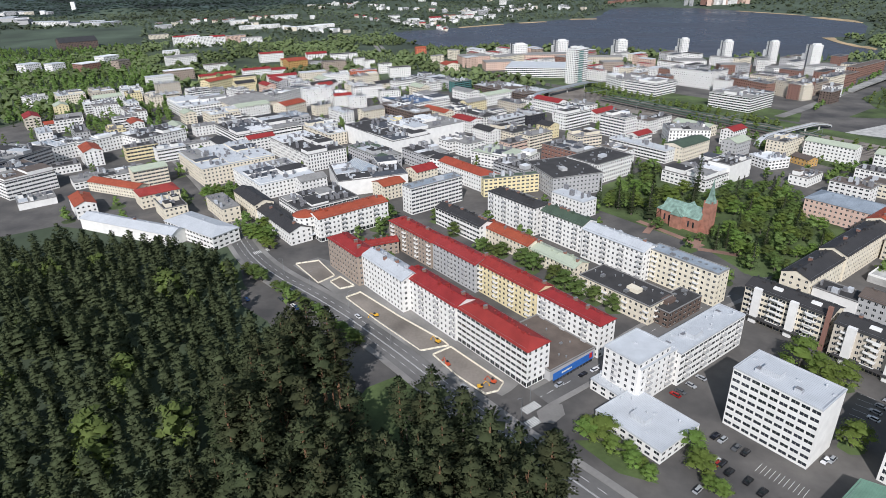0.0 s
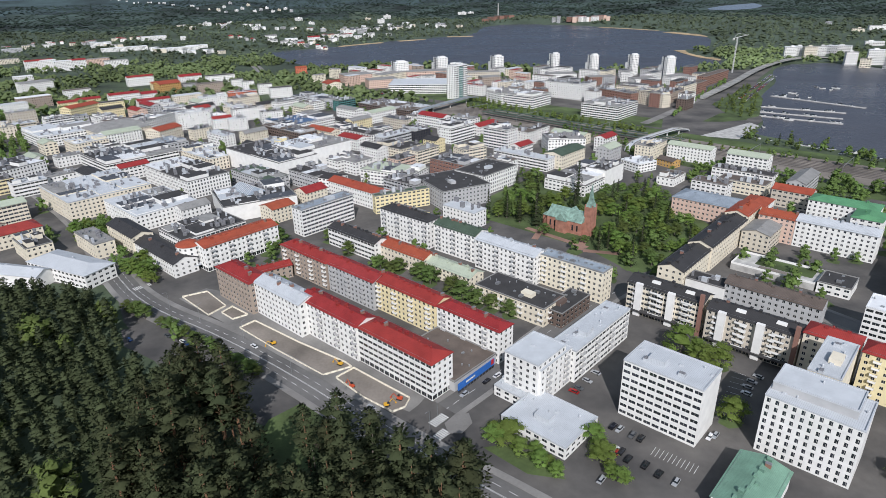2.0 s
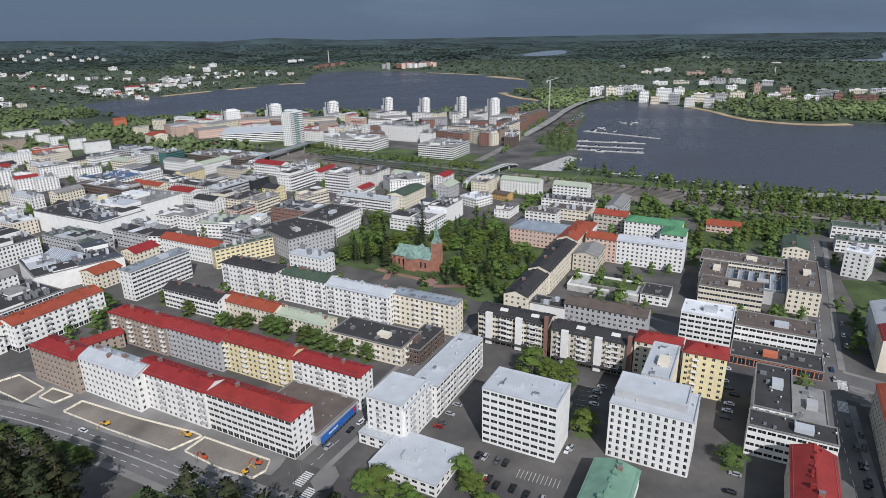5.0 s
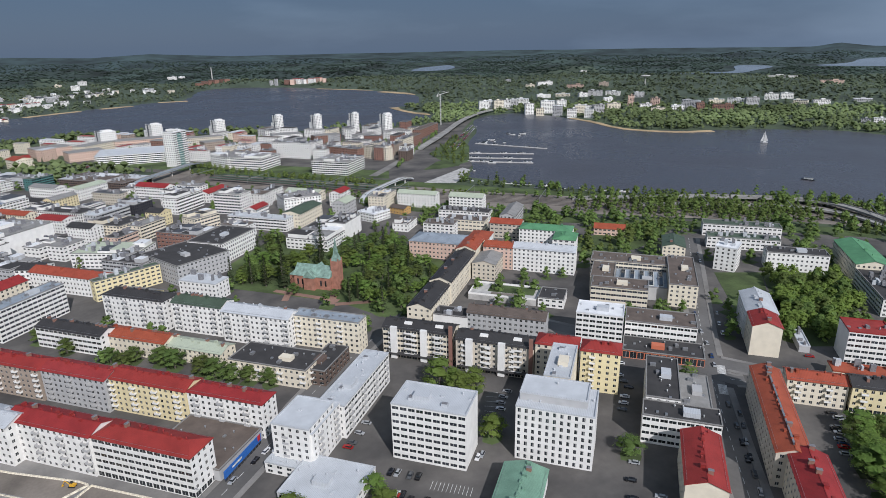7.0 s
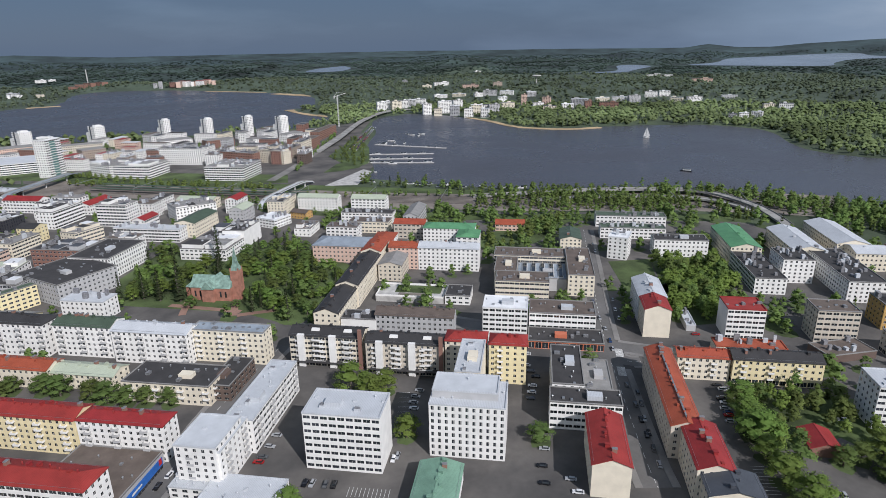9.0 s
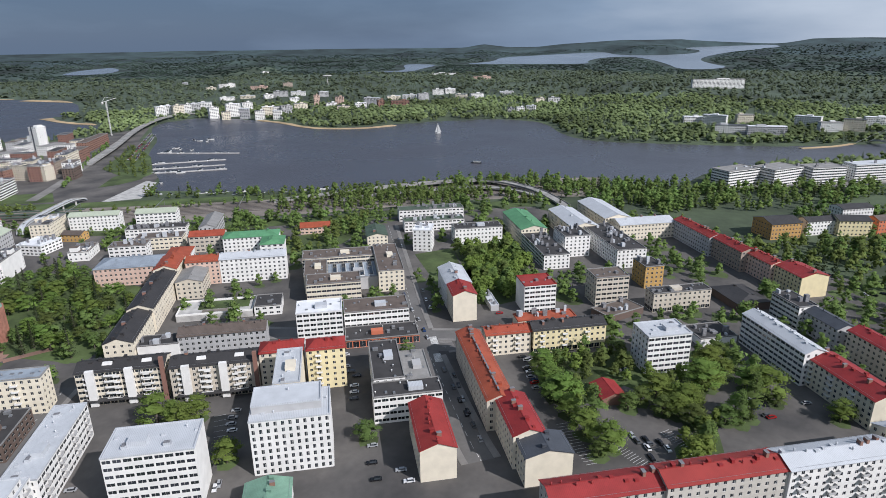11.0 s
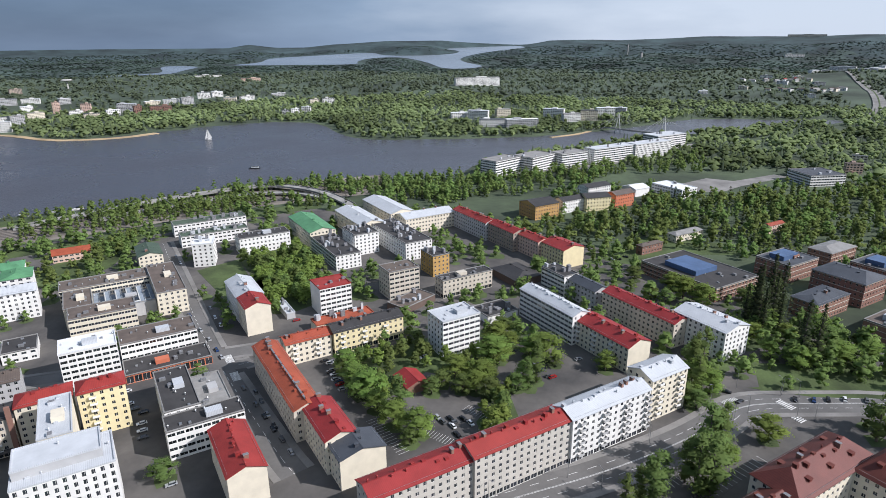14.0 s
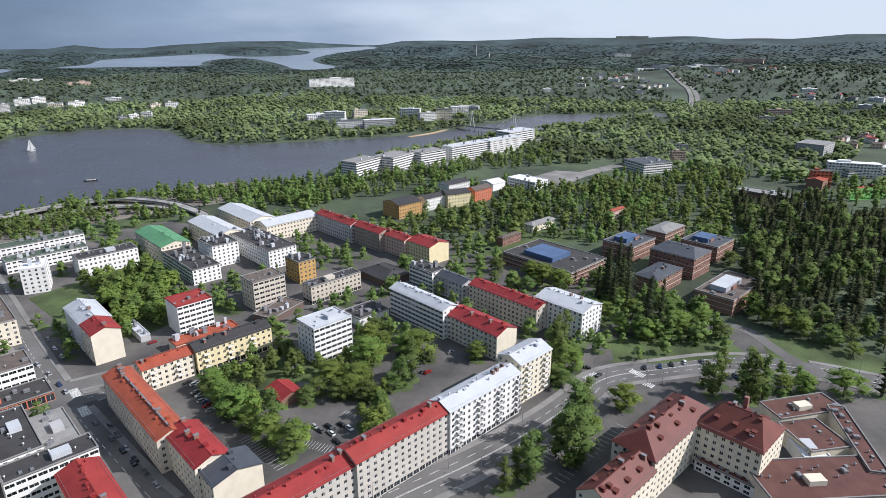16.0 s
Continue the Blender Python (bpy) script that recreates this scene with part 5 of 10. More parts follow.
block('office_building', 324.3, -26.1, 37.0, 45.7, 12.0, 17.0, 'white', 'gable', 'lgrey', 'band', 1)
block('apartment_block', 296.0, -54.0, 37.0, 39.5, 15.7, 14.0, 'cream', 'gable', 'red', 'grid', 1, 1, plain=(3,))
block('office_building', 380.1, -33.7, 37.0, 22.4, 12.0, 14.0, 'white', 'flat', 'black', 'band', 0)
block('apartment_block', 364.8, -49.0, 37.0, 28.0, 12.0, 12.0, 'grey', 'gable', 'slate', 'grid', 0)
block('apartment_block', 328.6, -77.0, 37.0, 52.2, 12.0, 14.4, 'beige', 'gable', 'red', 'grid', 1)
box_part('penthouse', block('university_building', 405.9, -128.0, 37.0, 60.1, 42.6, 9.0, 'brick', 'flat', 'black', 'row', 1), 'sheet_blue', 25.2, 21.3, 3.4, pose(3.6, 3.4, 9.0), 'bright blue clad plant room')
block('pavilion', 398.7, -5.7, 37.0, 28.4, 22.3, 5.0, 'brown', 'hip', 'black', 'none', 0)
block('low_building', 337.1, 7.2, 37.0, 17.0, 21.5, 4.5, 'white', 'flat', 'black', 'none', 0)
box_part('penthouse', block('university_building', 426.2, -192.9, 37.0, 25.2, 33.0, 12.0, 'brick', 'flat', 'slate', 'grid', 1), 'sheet_blue', 10.6, 16.5, 3.4, pose(1.5, 2.6, 12.0), 'bright blue clad plant room')
block('university_building', 389.5, -215.3, 37.0, 32.5, 26.6, 15.4, 'brick', 'hip', 'slate', 'grid', 1)
block('university_building', 361.6, -186.5, 37.0, 16.5, 33.8, 11.0, 'brick', 'hip', 'slate', 'grid', 1)
box_part('penthouse', block('university_building', 418.9, -252.0, 37.0, 28.2, 29.3, 12.0, 'brick', 'flat', 'slate', 'grid', 1), 'sheet_blue', 11.8, 14.7, 3.4, pose(1.7, 2.3, 12.0), 'bright blue clad plant room')
block('university_building', 459.0, -238.0, 37.0, 17.1, 33.2, 10.0, 'brick', 'hip', 'grey', 'grid', 0)
box_part('penthouse', block('university_building', 335.4, -221.4, 37.0, 23.8, 47.0, 9.9, 'brick', 'flat', 'brown', 'none', 1), 'sheet_lgrey', 10.0, 23.5, 3.4, pose(1.4, 3.8, 9.9), 'pale grey plant room')
block('school', 188.9, -107.2, 37.0, 17.1, 45.9, 18.0, 'cream', 'hip', 'brred', 'grid', 1)
school_wing = block('school', 184.6, -135.4, 37.0, 24.4, 22.2, 18.0, 'cream', 'hip', 'brred', 'grid', 1)
box_part("clerestory", school_wing, "wall_white", 1.6, 15.0, 1.5, pose(-6.5, 0, 20.0), "long white clerestory window band")
box_part("clerestory_roof", school_wing, "sheet_brred", 3.6, 15.6, 0.3, pose(-5.8, 0, 21.5))
box_part("chimney", school_wing, "wall_brick", 1.6, 1.6, 7.5, pose(2.0, -8.5, 18.5), "red brick chimney")
block('office_building', 175.4, -128.0, 37.0, 24.9, 4.5, 4.5, 'white', 'flat', 'brred', 'row', 1)
block('sports_hall', 182.2, -165.8, -9.6, 22.2, 10.3, 5.5, 'white', 'flat', 'white', 'none', 1)
block('school', 164.4, -78.8, -53.0, 27.5, 13.9, 15.0, 'cream', 'gable', 'brred', 'grid', 1)
block('sports_hall', 164.9, -156.6, -2.8, 21.4, 49.5, 8.0, 'cream', 'flat', 'umber', 'none', 1)
block('sports_hall', 189.4, -171.2, 3.6, 19.3, 17.6, 7.5, 'cream', 'flat', 'umber', 'none', 1)
block('sports_hall', 184.7, -185.5, -19.2, 43.5, 6.7, 8.6, 'cream', 'flat', 'umber', 'none', 1)
block('sports_hall', 209.3, -180.4, 6.4, 13.2, 32.0, 7.1, 'cream', 'flat', 'umber', 'none', 1)
block('office_building', 726.2, -342.6, 14.0, 39.2, 42.1, 12.0, 'white', 'flat', 'slate', 'band', 0)
block('shed', 651.9, -130.9, 37.0, 19.3, 20.2, 8.0, 'white', 'gable', 'white', 'none', 0)
block('office_building', 656.9, -171.4, 37.0, 39.0, 23.1, 9.0, 'white', 'flat', 'white', 'row', 0)
block('house', 463.7, -107.9, 37.0, 6.1, 22.4, 7.0, 'brick', 'hip', 'brown', 'grid', 0)
block('house', 501.4, -144.1, 37.0, 9.2, 32.8, 6.0, 'cream', 'hip', 'grey', 'grid', 0)
block('house', 528.2, -223.3, 37.0, 5.9, 20.6, 7.0, 'pinkcream', 'gable', 'ored', 'grid', 0)
block('house', 559.6, -26.7, 37.0, 24.0, 27.4, 13.0, 'ochre', 'gable', 'black', 'grid', 0)
block('house', 579.6, -56.5, 37.0, 12.5, 27.3, 12.0, 'white', 'gable', 'black', 'grid', 0)
block('house', 590.1, -80.6, 21.9, 19.2, 25.5, 13.0, 'yellow', 'gable', 'black', 'grid', 0)
block('house', 638.6, -86.4, 37.0, 16.2, 31.0, 12.0, 'white', 'gable', 'black', 'grid', 0)
block('house', 603.3, -107.1, 37.0, 13.4, 25.0, 13.0, 'ored', 'gable', 'brown', 'grid', 0)
block('office_building', 747.9, 13.1, 51.1, 24.0, 46.3, 18.0, 'white', 'flat', 'grey', 'band', 0)
block('office_building', 776.5, -28.5, 51.4, 29.4, 45.8, 18.0, 'white', 'flat', 'grey', 'band', 0)
block('office_building', 800.5, -73.2, 37.0, 23.5, 43.1, 18.0, 'white', 'flat', 'grey', 'band', 0)
block('office_building', 836.1, -130.2, 37.0, 18.8, 74.6, 20.0, 'white', 'flat', 'lgrey', 'band', 0)
block('office_building', 876.1, -187.1, 37.0, 19.6, 69.2, 20.0, 'white', 'flat', 'lgrey', 'slot', 0)
block('office_building', 960.6, -228.0, 37.0, 28.0, 62.0, 19.0, 'white', 'flat', 'lgrey', 'band', 0)
block('apartment_block', -209.4, 378.2, 155.9, 83.3, 13.0, 8.0, 'white', 'gable', 'lgrey', 'none', 0)
block('office_building', -161.0, 371.9, 143.9, 52.3, 19.9, 9.0, 'white', 'hip', 'lgrey', 'row', 0)
block('apartment_block', -219.4, 441.4, 127.0, 20.4, 28.0, 10.0, 'cream', 'hip', 'lred', 'grid', 0)
block('apartment_block', -260.8, 465.4, 155.7, 54.0, 12.0, 8.0, 'cream', 'gable', 'ored', 'grid', 0)
block('low_building', -313.3, 442.7, 127.0, 18.6, 25.4, 5.0, 'white', 'flat', 'grey', 'none', 0)
block('office_building', -353.1, 483.6, 143.6, 60.5, 37.1, 15.0, 'white', 'flat', 'brown', 'band', 0)
block('office_building', -386.9, 520.0, 164.1, 46.1, 62.1, 18.0, 'grey', 'flat', 'black', 'band', 0)
block('apartment_block', -373.1, 577.0, 143.8, 36.3, 33.4, 13.0, 'white', 'flat', 'bgrey', 'grid', 0)
block('apartment_block', -341.7, 594.7, 141.2, 19.0, 44.4, 13.0, 'white', 'flat', 'grey', 'grid', 0)
block('office_building', -284.5, 498.9, 127.0, 22.3, 56.7, 6.0, 'white', 'flat', 'grey', 'row', 0)
block('apartment_block', -296.9, 615.8, 142.3, 42.1, 48.3, 13.0, 'white', 'flat', 'black', 'grid', 0)
block('apartment_block', -369.6, 731.9, 127.0, 43.1, 20.4, 13.0, 'white', 'flat', 'brown', 'grid', 0)
block('apartment_block', -190.5, 518.2, 127.0, 66.8, 61.5, 15.0, 'cream', 'flat', 'lgrey', 'grid', 0)
block('apartment_block', -258.3, 710.6, 127.0, 34.5, 33.2, 13.0, 'cream', 'flat', 'lgrey', 'grid', 0)
block('apartment_block', -231.8, 738.9, 127.0, 20.0, 39.7, 14.0, 'white', 'gable', 'pgreen2', 'grid', 0)
block('office_building', -307.3, 782.6, 127.0, 64.0, 66.4, 12.0, 'white', 'flat', 'lgrey', 'row', 0)
block('apartment_block', -548.4, 832.5, 147.2, 26.2, 22.3, 13.0, 'white', 'flat', 'grey', 'grid', 0)
block('apartment_block', -512.9, 853.0, 127.0, 38.2, 33.2, 13.0, 'cream', 'flat', 'lgrey', 'grid', 0)
block('apartment_block', -475.8, 866.9, 127.0, 36.0, 28.9, 13.0, 'beige', 'flat', 'grey', 'grid', 0)
block('apartment_block', -440.8, 879.8, 127.0, 23.8, 26.2, 13.0, 'white', 'flat', 'bgrey', 'grid', 0)
block('apartment_block', -384.3, 821.2, 127.0, 37.3, 15.1, 13.0, 'cream', 'flat', 'grey', 'grid', 0)
block('apartment_block', -339.4, 941.0, 150.0, 20.3, 47.6, 13.0, 'yellow', 'gable', 'ored', 'grid', 0)
block('apartment_block', -289.8, 907.2, 127.0, 19.0, 28.0, 13.0, 'yellow', 'gable', 'black', 'grid', 0)
block('apartment_block', -258.9, 1110.0, 127.0, 24.1, 35.9, 16.0, 'ochre', 'gable', 'ored', 'grid', 0)
block('apartment_block', -706.8, 1154.7, 151.1, 25.5, 24.4, 16.0, 'white', 'flat', 'lgrey', 'grid', 0)
block('apartment_block', -762.1, 1166.5, 149.5, 30.6, 28.5, 16.0, 'white', 'flat', 'lgrey', 'grid', 0)
block('apartment_block', -643.8, 1145.7, 151.7, 29.5, 34.6, 16.0, 'brick', 'flat', 'white', 'grid', 0)
block('apartment_block', -652.7, 1237.9, 155.3, 26.8, 34.4, 16.0, 'white', 'flat', 'white', 'grid', 0)
block('apartment_block', -588.3, 1158.9, 160.3, 18.6, 27.2, 16.0, 'stone', 'flat', 'brown', 'grid', 0)
block('apartment_block', -845.0, 1487.3, 127.0, 61.9, 77.5, 16.0, 'brown', 'gable', 'black', 'grid', 0)
block('apartment_block', -486.4, 1178.9, 127.0, 35.7, 48.0, 16.0, 'white', 'flat', 'grey', 'grid', 0)
slab = block('tower_block', 191.6, 916.8, 127.0, 17.0, 27.0, 47.8, 'white', 'flat', 'white', 'band', 0, label="tall white slab tower with a green glass side")
box_part("glass_front", slab, "wall_teal", 0.5, 9.0, 44.0, pose(-8.7, 1, 1.5), "dark green glass front")
for k in range(1, 14):
    box_part("floor_band", slab, "window_frame", 0.7, 9.2, 0.9, pose(-8.75, 1, 1.2 + k * 3.2))
box_part("crown", slab, "wall_white", 12.0, 9.0, 3.2, pose(0, 4, 48))
block('office_building', 148.3, 1003.3, 75.5, 65.0, 92.6, 14.0, 'white', 'flat', 'lgrey', 'band', 0)
block('office_building', 253.4, 868.9, 108.8, 37.7, 44.2, 15.0, 'white', 'flat', 'grey', 'row', 0)
block('office_building', 273.8, 833.0, 127.0, 48.5, 45.0, 15.7, 'white', 'flat', 'grey', 'band', 0)
block('apartment_block', 343.9, 869.0, 127.0, 64.0, 16.0, 22.5, 'white', 'flat', 'slate', 'grid', 0)
block('apartment_block', 398.5, 814.4, 111.3, 62.7, 15.0, 16.0, 'brick', 'flat', 'slate', 'grid', 0)
block('office_building', 349.5, 732.4, 127.0, 50.3, 52.6, 16.6, 'white', 'flat', 'grey', 'band', 0)
block('apartment_block', 433.1, 782.9, 107.4, 55.6, 15.0, 17.0, 'cream', 'flat', 'slate', 'grid', 0)
block('apartment_block', 622.4, 934.0, -143.0, 99.1, 14.0, 15.0, 'brick', 'flat', 'brown', 'grid', 0)
slender_tower(418.1, 1121.8, 106.1, 13.2, 13.7, 35.0)
slender_tower(474.0, 1074.9, 104.7, 13.7, 14.3, 35.0)
slender_tower(540.3, 1053.3, 105.2, 12.8, 13.5, 35.0)
slender_tower(577.3, 997.9, 99.9, 15.3, 17.0, 35.0)
slender_tower(219.9, 1206.5, 105.5, 21.9, 20.0, 28.0)
slender_tower(326.6, 1187.1, 103.7, 19.1, 18.8, 28.0)
slender_tower(135.7, 1159.8, 101.4, 25.8, 24.8, 28.0)
block('apartment_block', 53.1, 1140.0, 104.9, 37.1, 50.1, 13.0, 'pinkcream', 'flat', 'grey', 'grid', 0)
block('apartment_block', 91.8, 1065.0, 99.1, 30.1, 49.5, 13.0, 'pinkcream', 'flat', 'grey', 'grid', 0)
block('apartment_block', 115.6, 1132.5, 127.0, 25.4, 65.8, 13.0, 'cream', 'flat', 'grey', 'grid', 0)
block('apartment_block', 182.9, 1143.7, 86.6, 31.4, 76.7, 13.0, 'pinkcream', 'flat', 'grey', 'grid', 0)
block('apartment_block', 275.4, 1093.1, 78.7, 21.6, 57.9, 13.0, 'beige', 'flat', 'grey', 'grid', 0)
block('apartment_block', 271.3, 1030.6, 94.3, 23.2, 33.0, 13.0, 'stone', 'flat', 'grey', 'grid', 0)
block('apartment_block', 395.8, 1029.0, 79.0, 29.2, 50.0, 13.0, 'white', 'flat', 'grey', 'grid', 0)
block('apartment_block', 444.1, 972.7, 86.7, 21.1, 45.4, 13.0, 'brick', 'flat', 'grey', 'grid', 0)
block('apartment_block', 497.8, 933.7, 95.9, 19.6, 39.7, 13.0, 'white', 'flat', 'grey', 'grid', 0)
block('apartment_block', 560.5, 942.1, 112.3, 17.4, 42.9, 13.0, 'white', 'flat', 'grey', 'grid', 0)
block('apartment_block', 9.4, 1047.0, 111.1, 28.1, 23.9, 13.0, 'cream', 'gable', 'ored', 'grid', 0)
block('apartment_block', 810.5, -630.0, 37.0, 36.5, 48.4, 15.0, 'grey', 'flat', 'grey', 'grid', 0)
block('office_building', 671.6, -584.6, 1.2, 39.6, 58.3, 9.0, 'white', 'flat', 'brown', 'band', 0)
block('apartment_block', 610.1, -486.6, 37.0, 16.1, 28.2, 11.0, 'brick', 'gable', 'ored', 'none', 0)
block('office_building', 572.4, -400.1, 37.0, 50.5, 18.0, 7.0, 'brick', 'flat', 'grey', 'row', 0)
block('low_building', 531.1, -402.8, 37.0, 29.4, 14.0, 5.0, 'grey', 'flat', 'grey', 'none', 0)
block('low_building', 253.9, 44.3, 37.0, 13.7, 11.7, 4.0, 'brick', 'gable', 'red', 'none', 0)
block('low_building', 347.1, 59.2, 55.9, 14.7, 27.9, 4.0, 'brown', 'flat', 'brown', 'none', 0)
block('low_building', 327.9, 133.2, 37.0, 20.2, 5.1, 3.5, 'grey', 'flat', 'lgrey', 'none', 0)
block('apartment_block', 74.6, 205.3, 127.0, 16.3, 20.4, 19.5, 'white', 'flat', 'lgrey', 'grid', 0)
block('apartment_block', 158.4, 149.5, 127.0, 26.1, 13.7, 27.0, 'grey', 'flat', 'lgrey', 'none', 0)
# raised garden deck between the apartment rows
deck = thing("garden_deck", pose(245.4, 280.1, 0, 0, 0, 127), "raised concrete garden deck with green turf and pale parapet", "terrace")
box_part("base", deck, "concrete", 44.0, 21.0, 3.8, Matrix())
box_part("turf", deck, "lawn", 30.0, 12.0, 0.15, pose(-4, -3, 3.8))
box_part("planting", deck, "gravel", 20.0, 5.0, 0.14, pose(-2, 6.2, 3.8))
for m, w, d in ((pose(0, -10.3, 3.8), 44.0, 0.4), (pose(0, 10.3, 3.8), 44.0, 0.4), (pose(-21.8, 0, 3.8), 0.4, 20.2), (pose(21.8, 0, 3.8), 0.4, 20.2)):
    box_part("parapet", deck, "wall_white", w, d, 1.1, m)
# skylights over the school's glazed court
for k in range(5):
    sk = thing("skylight", pose(*(322.7, 233.1), 8.7, 0, 0, 127) @ pose(-12 + 6 * k, 0, 0), "long blue-grey glass skylight on the school's court roof", "skylight", "court skylights")
    r = Shape()
    r.box(-1.6, 1.6, -12, 12, 0, 1.1, taper=0.5)
    part("pane", r.mesh("pane", "glass"), sk)
    r = Shape()
    r.box(-1.8, 1.8, -12.2, 12.2, 0, 0.35)
    part("frame", r.mesh("frame", "window_frame"), sk)
# harbour row and the suburb behind the town
block('apartment_block', 443.6, 776.2, -143.0, 40, 14.0, 18, 'brick', 'flat', 'slate', 'grid', 0)
block('apartment_block', 475.5, 800.3, -143.0, 38, 14.0, 15, 'stone', 'flat', 'black', 'grid', 0)
block('apartment_block', 509.1, 825.5, -143.0, 44, 14.0, 18, 'cream', 'flat', 'slate', 'grid', 0)
block('apartment_block', 542.6, 850.8, -143.0, 38, 14.0, 16, 'brick', 'flat', 'brown', 'grid', 0)
block('apartment_block', -597.1, 1494.7, 33.8, 53.1, 16.0, 21.3, 'white', 'gable', 'red', 'grid', 0)
block('apartment_block', -567.5, 1465.5, 33.2, 28.8, 11.5, 23.1, 'white', 'flat', 'white', 'grid', 0)
block('apartment_block', -539.5, 1462.8, 32.2, 34.3, 13.7, 20.6, 'white', 'flat', 'white', 'grid', 0)
block('apartment_block', -526.9, 1507.8, 31.3, 34.0, 13.6, 18.7, 'white', 'gable', 'red', 'grid', 0)
block('apartment_block', -506.0, 1553.0, 30.0, 59.9, 16.0, 16.8, 'pinkcream', 'flat', 'grey', 'grid', 0)
block('apartment_block', -451.1, 1520.1, 28.5, 46.5, 16.0, 16.3, 'white', 'flat', 'grey', 'grid', 0)
block('apartment_block', -559.3, 1314.9, 35.0, 31.5, 12.6, 10.5, 'white', 'flat', 'white', 'grid', 0)
block('apartment_block', -505.7, 1254.3, 34.0, 39.8, 15.9, 8.7, 'grey', 'flat', 'slate', 'grid', 0)
block('apartment_block', -325.9, 1207.5, 27.1, 43.7, 16.0, 15.5, 'white', 'gable', 'red', 'grid', 0)
block('apartment_block', -275.0, 1156.2, 25.4, 41.6, 16.0, 11.2, 'yellow', 'gable', 'ored', 'grid', 0)
block('apartment_block', -246.9, 1237.5, 23.3, 39.5, 15.8, 10.4, 'white', 'gable', 'red', 'grid', 0)
block('apartment_block', -232.8, 1137.1, 23.6, 29.9, 12.0, 9.6, 'grey', 'flat', 'black', 'grid', 0)
block('apartment_block', -189.4, 1093.3, 21.8, 40.9, 16.0, 15.1, 'stone', 'flat', 'brown', 'grid', 0)
block('apartment_block', -189.0, 1208.9, 20.9, 49.5, 16.0, 13.0, 'white', 'flat', 'black', 'grid', 0)
block('apartment_block', -148.2, 1116.6, 19.6, 18.7, 11.0, 15.9, 'white', 'flat', 'black', 'grid', 0)
block('apartment_block', -128.6, 1097.6, 18.7, 18.3, 11.0, 14.7, 'white', 'flat', 'black', 'grid', 0)
block('apartment_block', -97.6, 1049.3, 17.3, 21.4, 11.0, 15.6, 'white', 'flat', 'black', 'grid', 0)
block('apartment_block', -70.8, 1009.4, 16.0, 33.6, 13.5, 15.0, 'white', 'flat', 'black', 'grid', 0)
block('apartment_block', -206.4, 990.8, 23.8, 41.1, 16.0, 13.5, 'cream', 'flat', 'lgrey', 'grid', 0)
block('apartment_block', -165.1, 962.5, 21.7, 39.7, 15.9, 13.9, 'white', 'flat', 'lgrey', 'grid', 0)
block('apartment_block', -126.4, 989.5, 19.3, 40.6, 16.0, 14.7, 'ored', 'flat', 'lgrey', 'grid', 0)
block('apartment_block', -430.3, 1026.0, 34.8, 45.1, 16.0, 15.8, 'stone', 'flat', 'white', 'grid', 0)
block('apartment_block', -397.8, 1107.9, 31.8, 39.0, 15.6, 11.8, 'white', 'flat', 'brown', 'grid', 0)
block('apartment_block', -303.0, 1021.1, 28.5, 43.2, 16.0, 15.1, 'white', 'gable', 'red', 'grid', 0)
block('apartment_block', -277.9, 1037.5, 27.0, 35.7, 14.3, 11.4, 'white', 'gable', 'red', 'grid', 0)
block('apartment_block', -249.6, 970.1, 26.4, 44.4, 16.0, 12.4, 'white', 'gable', 'red', 'grid', 0)
block('apartment_block', -306.7, 966.0, 29.6, 33.7, 13.5, 12.6, 'yellow', 'flat', 'black', 'grid', 0)
block('apartment_block', -355.3, 1025.6, 31.1, 32.0, 12.8, 9.0, 'yellow', 'gable', 'red', 'grid', 0)
block('apartment_block', -376.9, 1005.7, 32.5, 27.7, 11.1, 8.9, 'yellow', 'gable', 'red', 'grid', 0)
block('apartment_block', -438.8, 971.7, 36.3, 39.3, 15.7, 15.1, 'white', 'flat', 'lgrey', 'grid', 0)
block('apartment_block', -396.0, 896.4, 35.8, 32.6, 13.0, 16.2, 'beige', 'flat', 'grey', 'grid', 0)
block('apartment_block', -322.4, 877.6, 32.2, 24.2, 11.0, 10.0, 'grey', 'flat', 'bgrey', 'grid', 0)
block('apartment_block', -165.2, 806.5, 23.6, 38.3, 15.3, 19.6, 'white', 'flat', 'lgrey', 'grid', 0)
block('apartment_block', -129.1, 786.7, 21.3, 22.3, 11.0, 14.2, 'white', 'gable', 'red', 'grid', 0)
block('apartment_block', -109.5, 777.1, 20.0, 21.9, 11.0, 14.0, 'white', 'flat', 'lgrey', 'grid', 0)
block('apartment_block', -103.9, 842.6, 19.0, 41.0, 16.0, 15.1, 'white', 'flat', 'black', 'grid', 0)
block('apartment_block', -72.3, 818.4, 17.0, 27.5, 11.0, 13.4, 'white', 'flat', 'black', 'grid', 0)
block('apartment_block', -637.3, 2041.7, 29.3, 54.8, 16.0, 13.8, 'white', 'flat', 'lgrey', 'grid', 0)
block('apartment_block', -532.9, 1891.7, 27.7, 115.2, 16.0, 10.4, 'white', 'flat', 'white', 'grid', 0)
block('apartment_block', -380.7, 1892.0, 23.4, 84.8, 16.0, 9.0, 'white', 'flat', 'white', 'grid', 0)
block('apartment_block', -538.2, 2250.5, 25.4, 76.2, 16.0, 13.5, 'white', 'flat', 'lgrey', 'grid', 0)
block('apartment_block', -354.4, 1948.4, 22.3, 58.0, 16.0, 8.1, 'white', 'flat', 'white', 'grid', 0)
block('apartment_block', -448.1, 2253.8, 23.2, 16.8, 11.0, 10.8, 'white', 'flat', 'white', 'grid', 0)
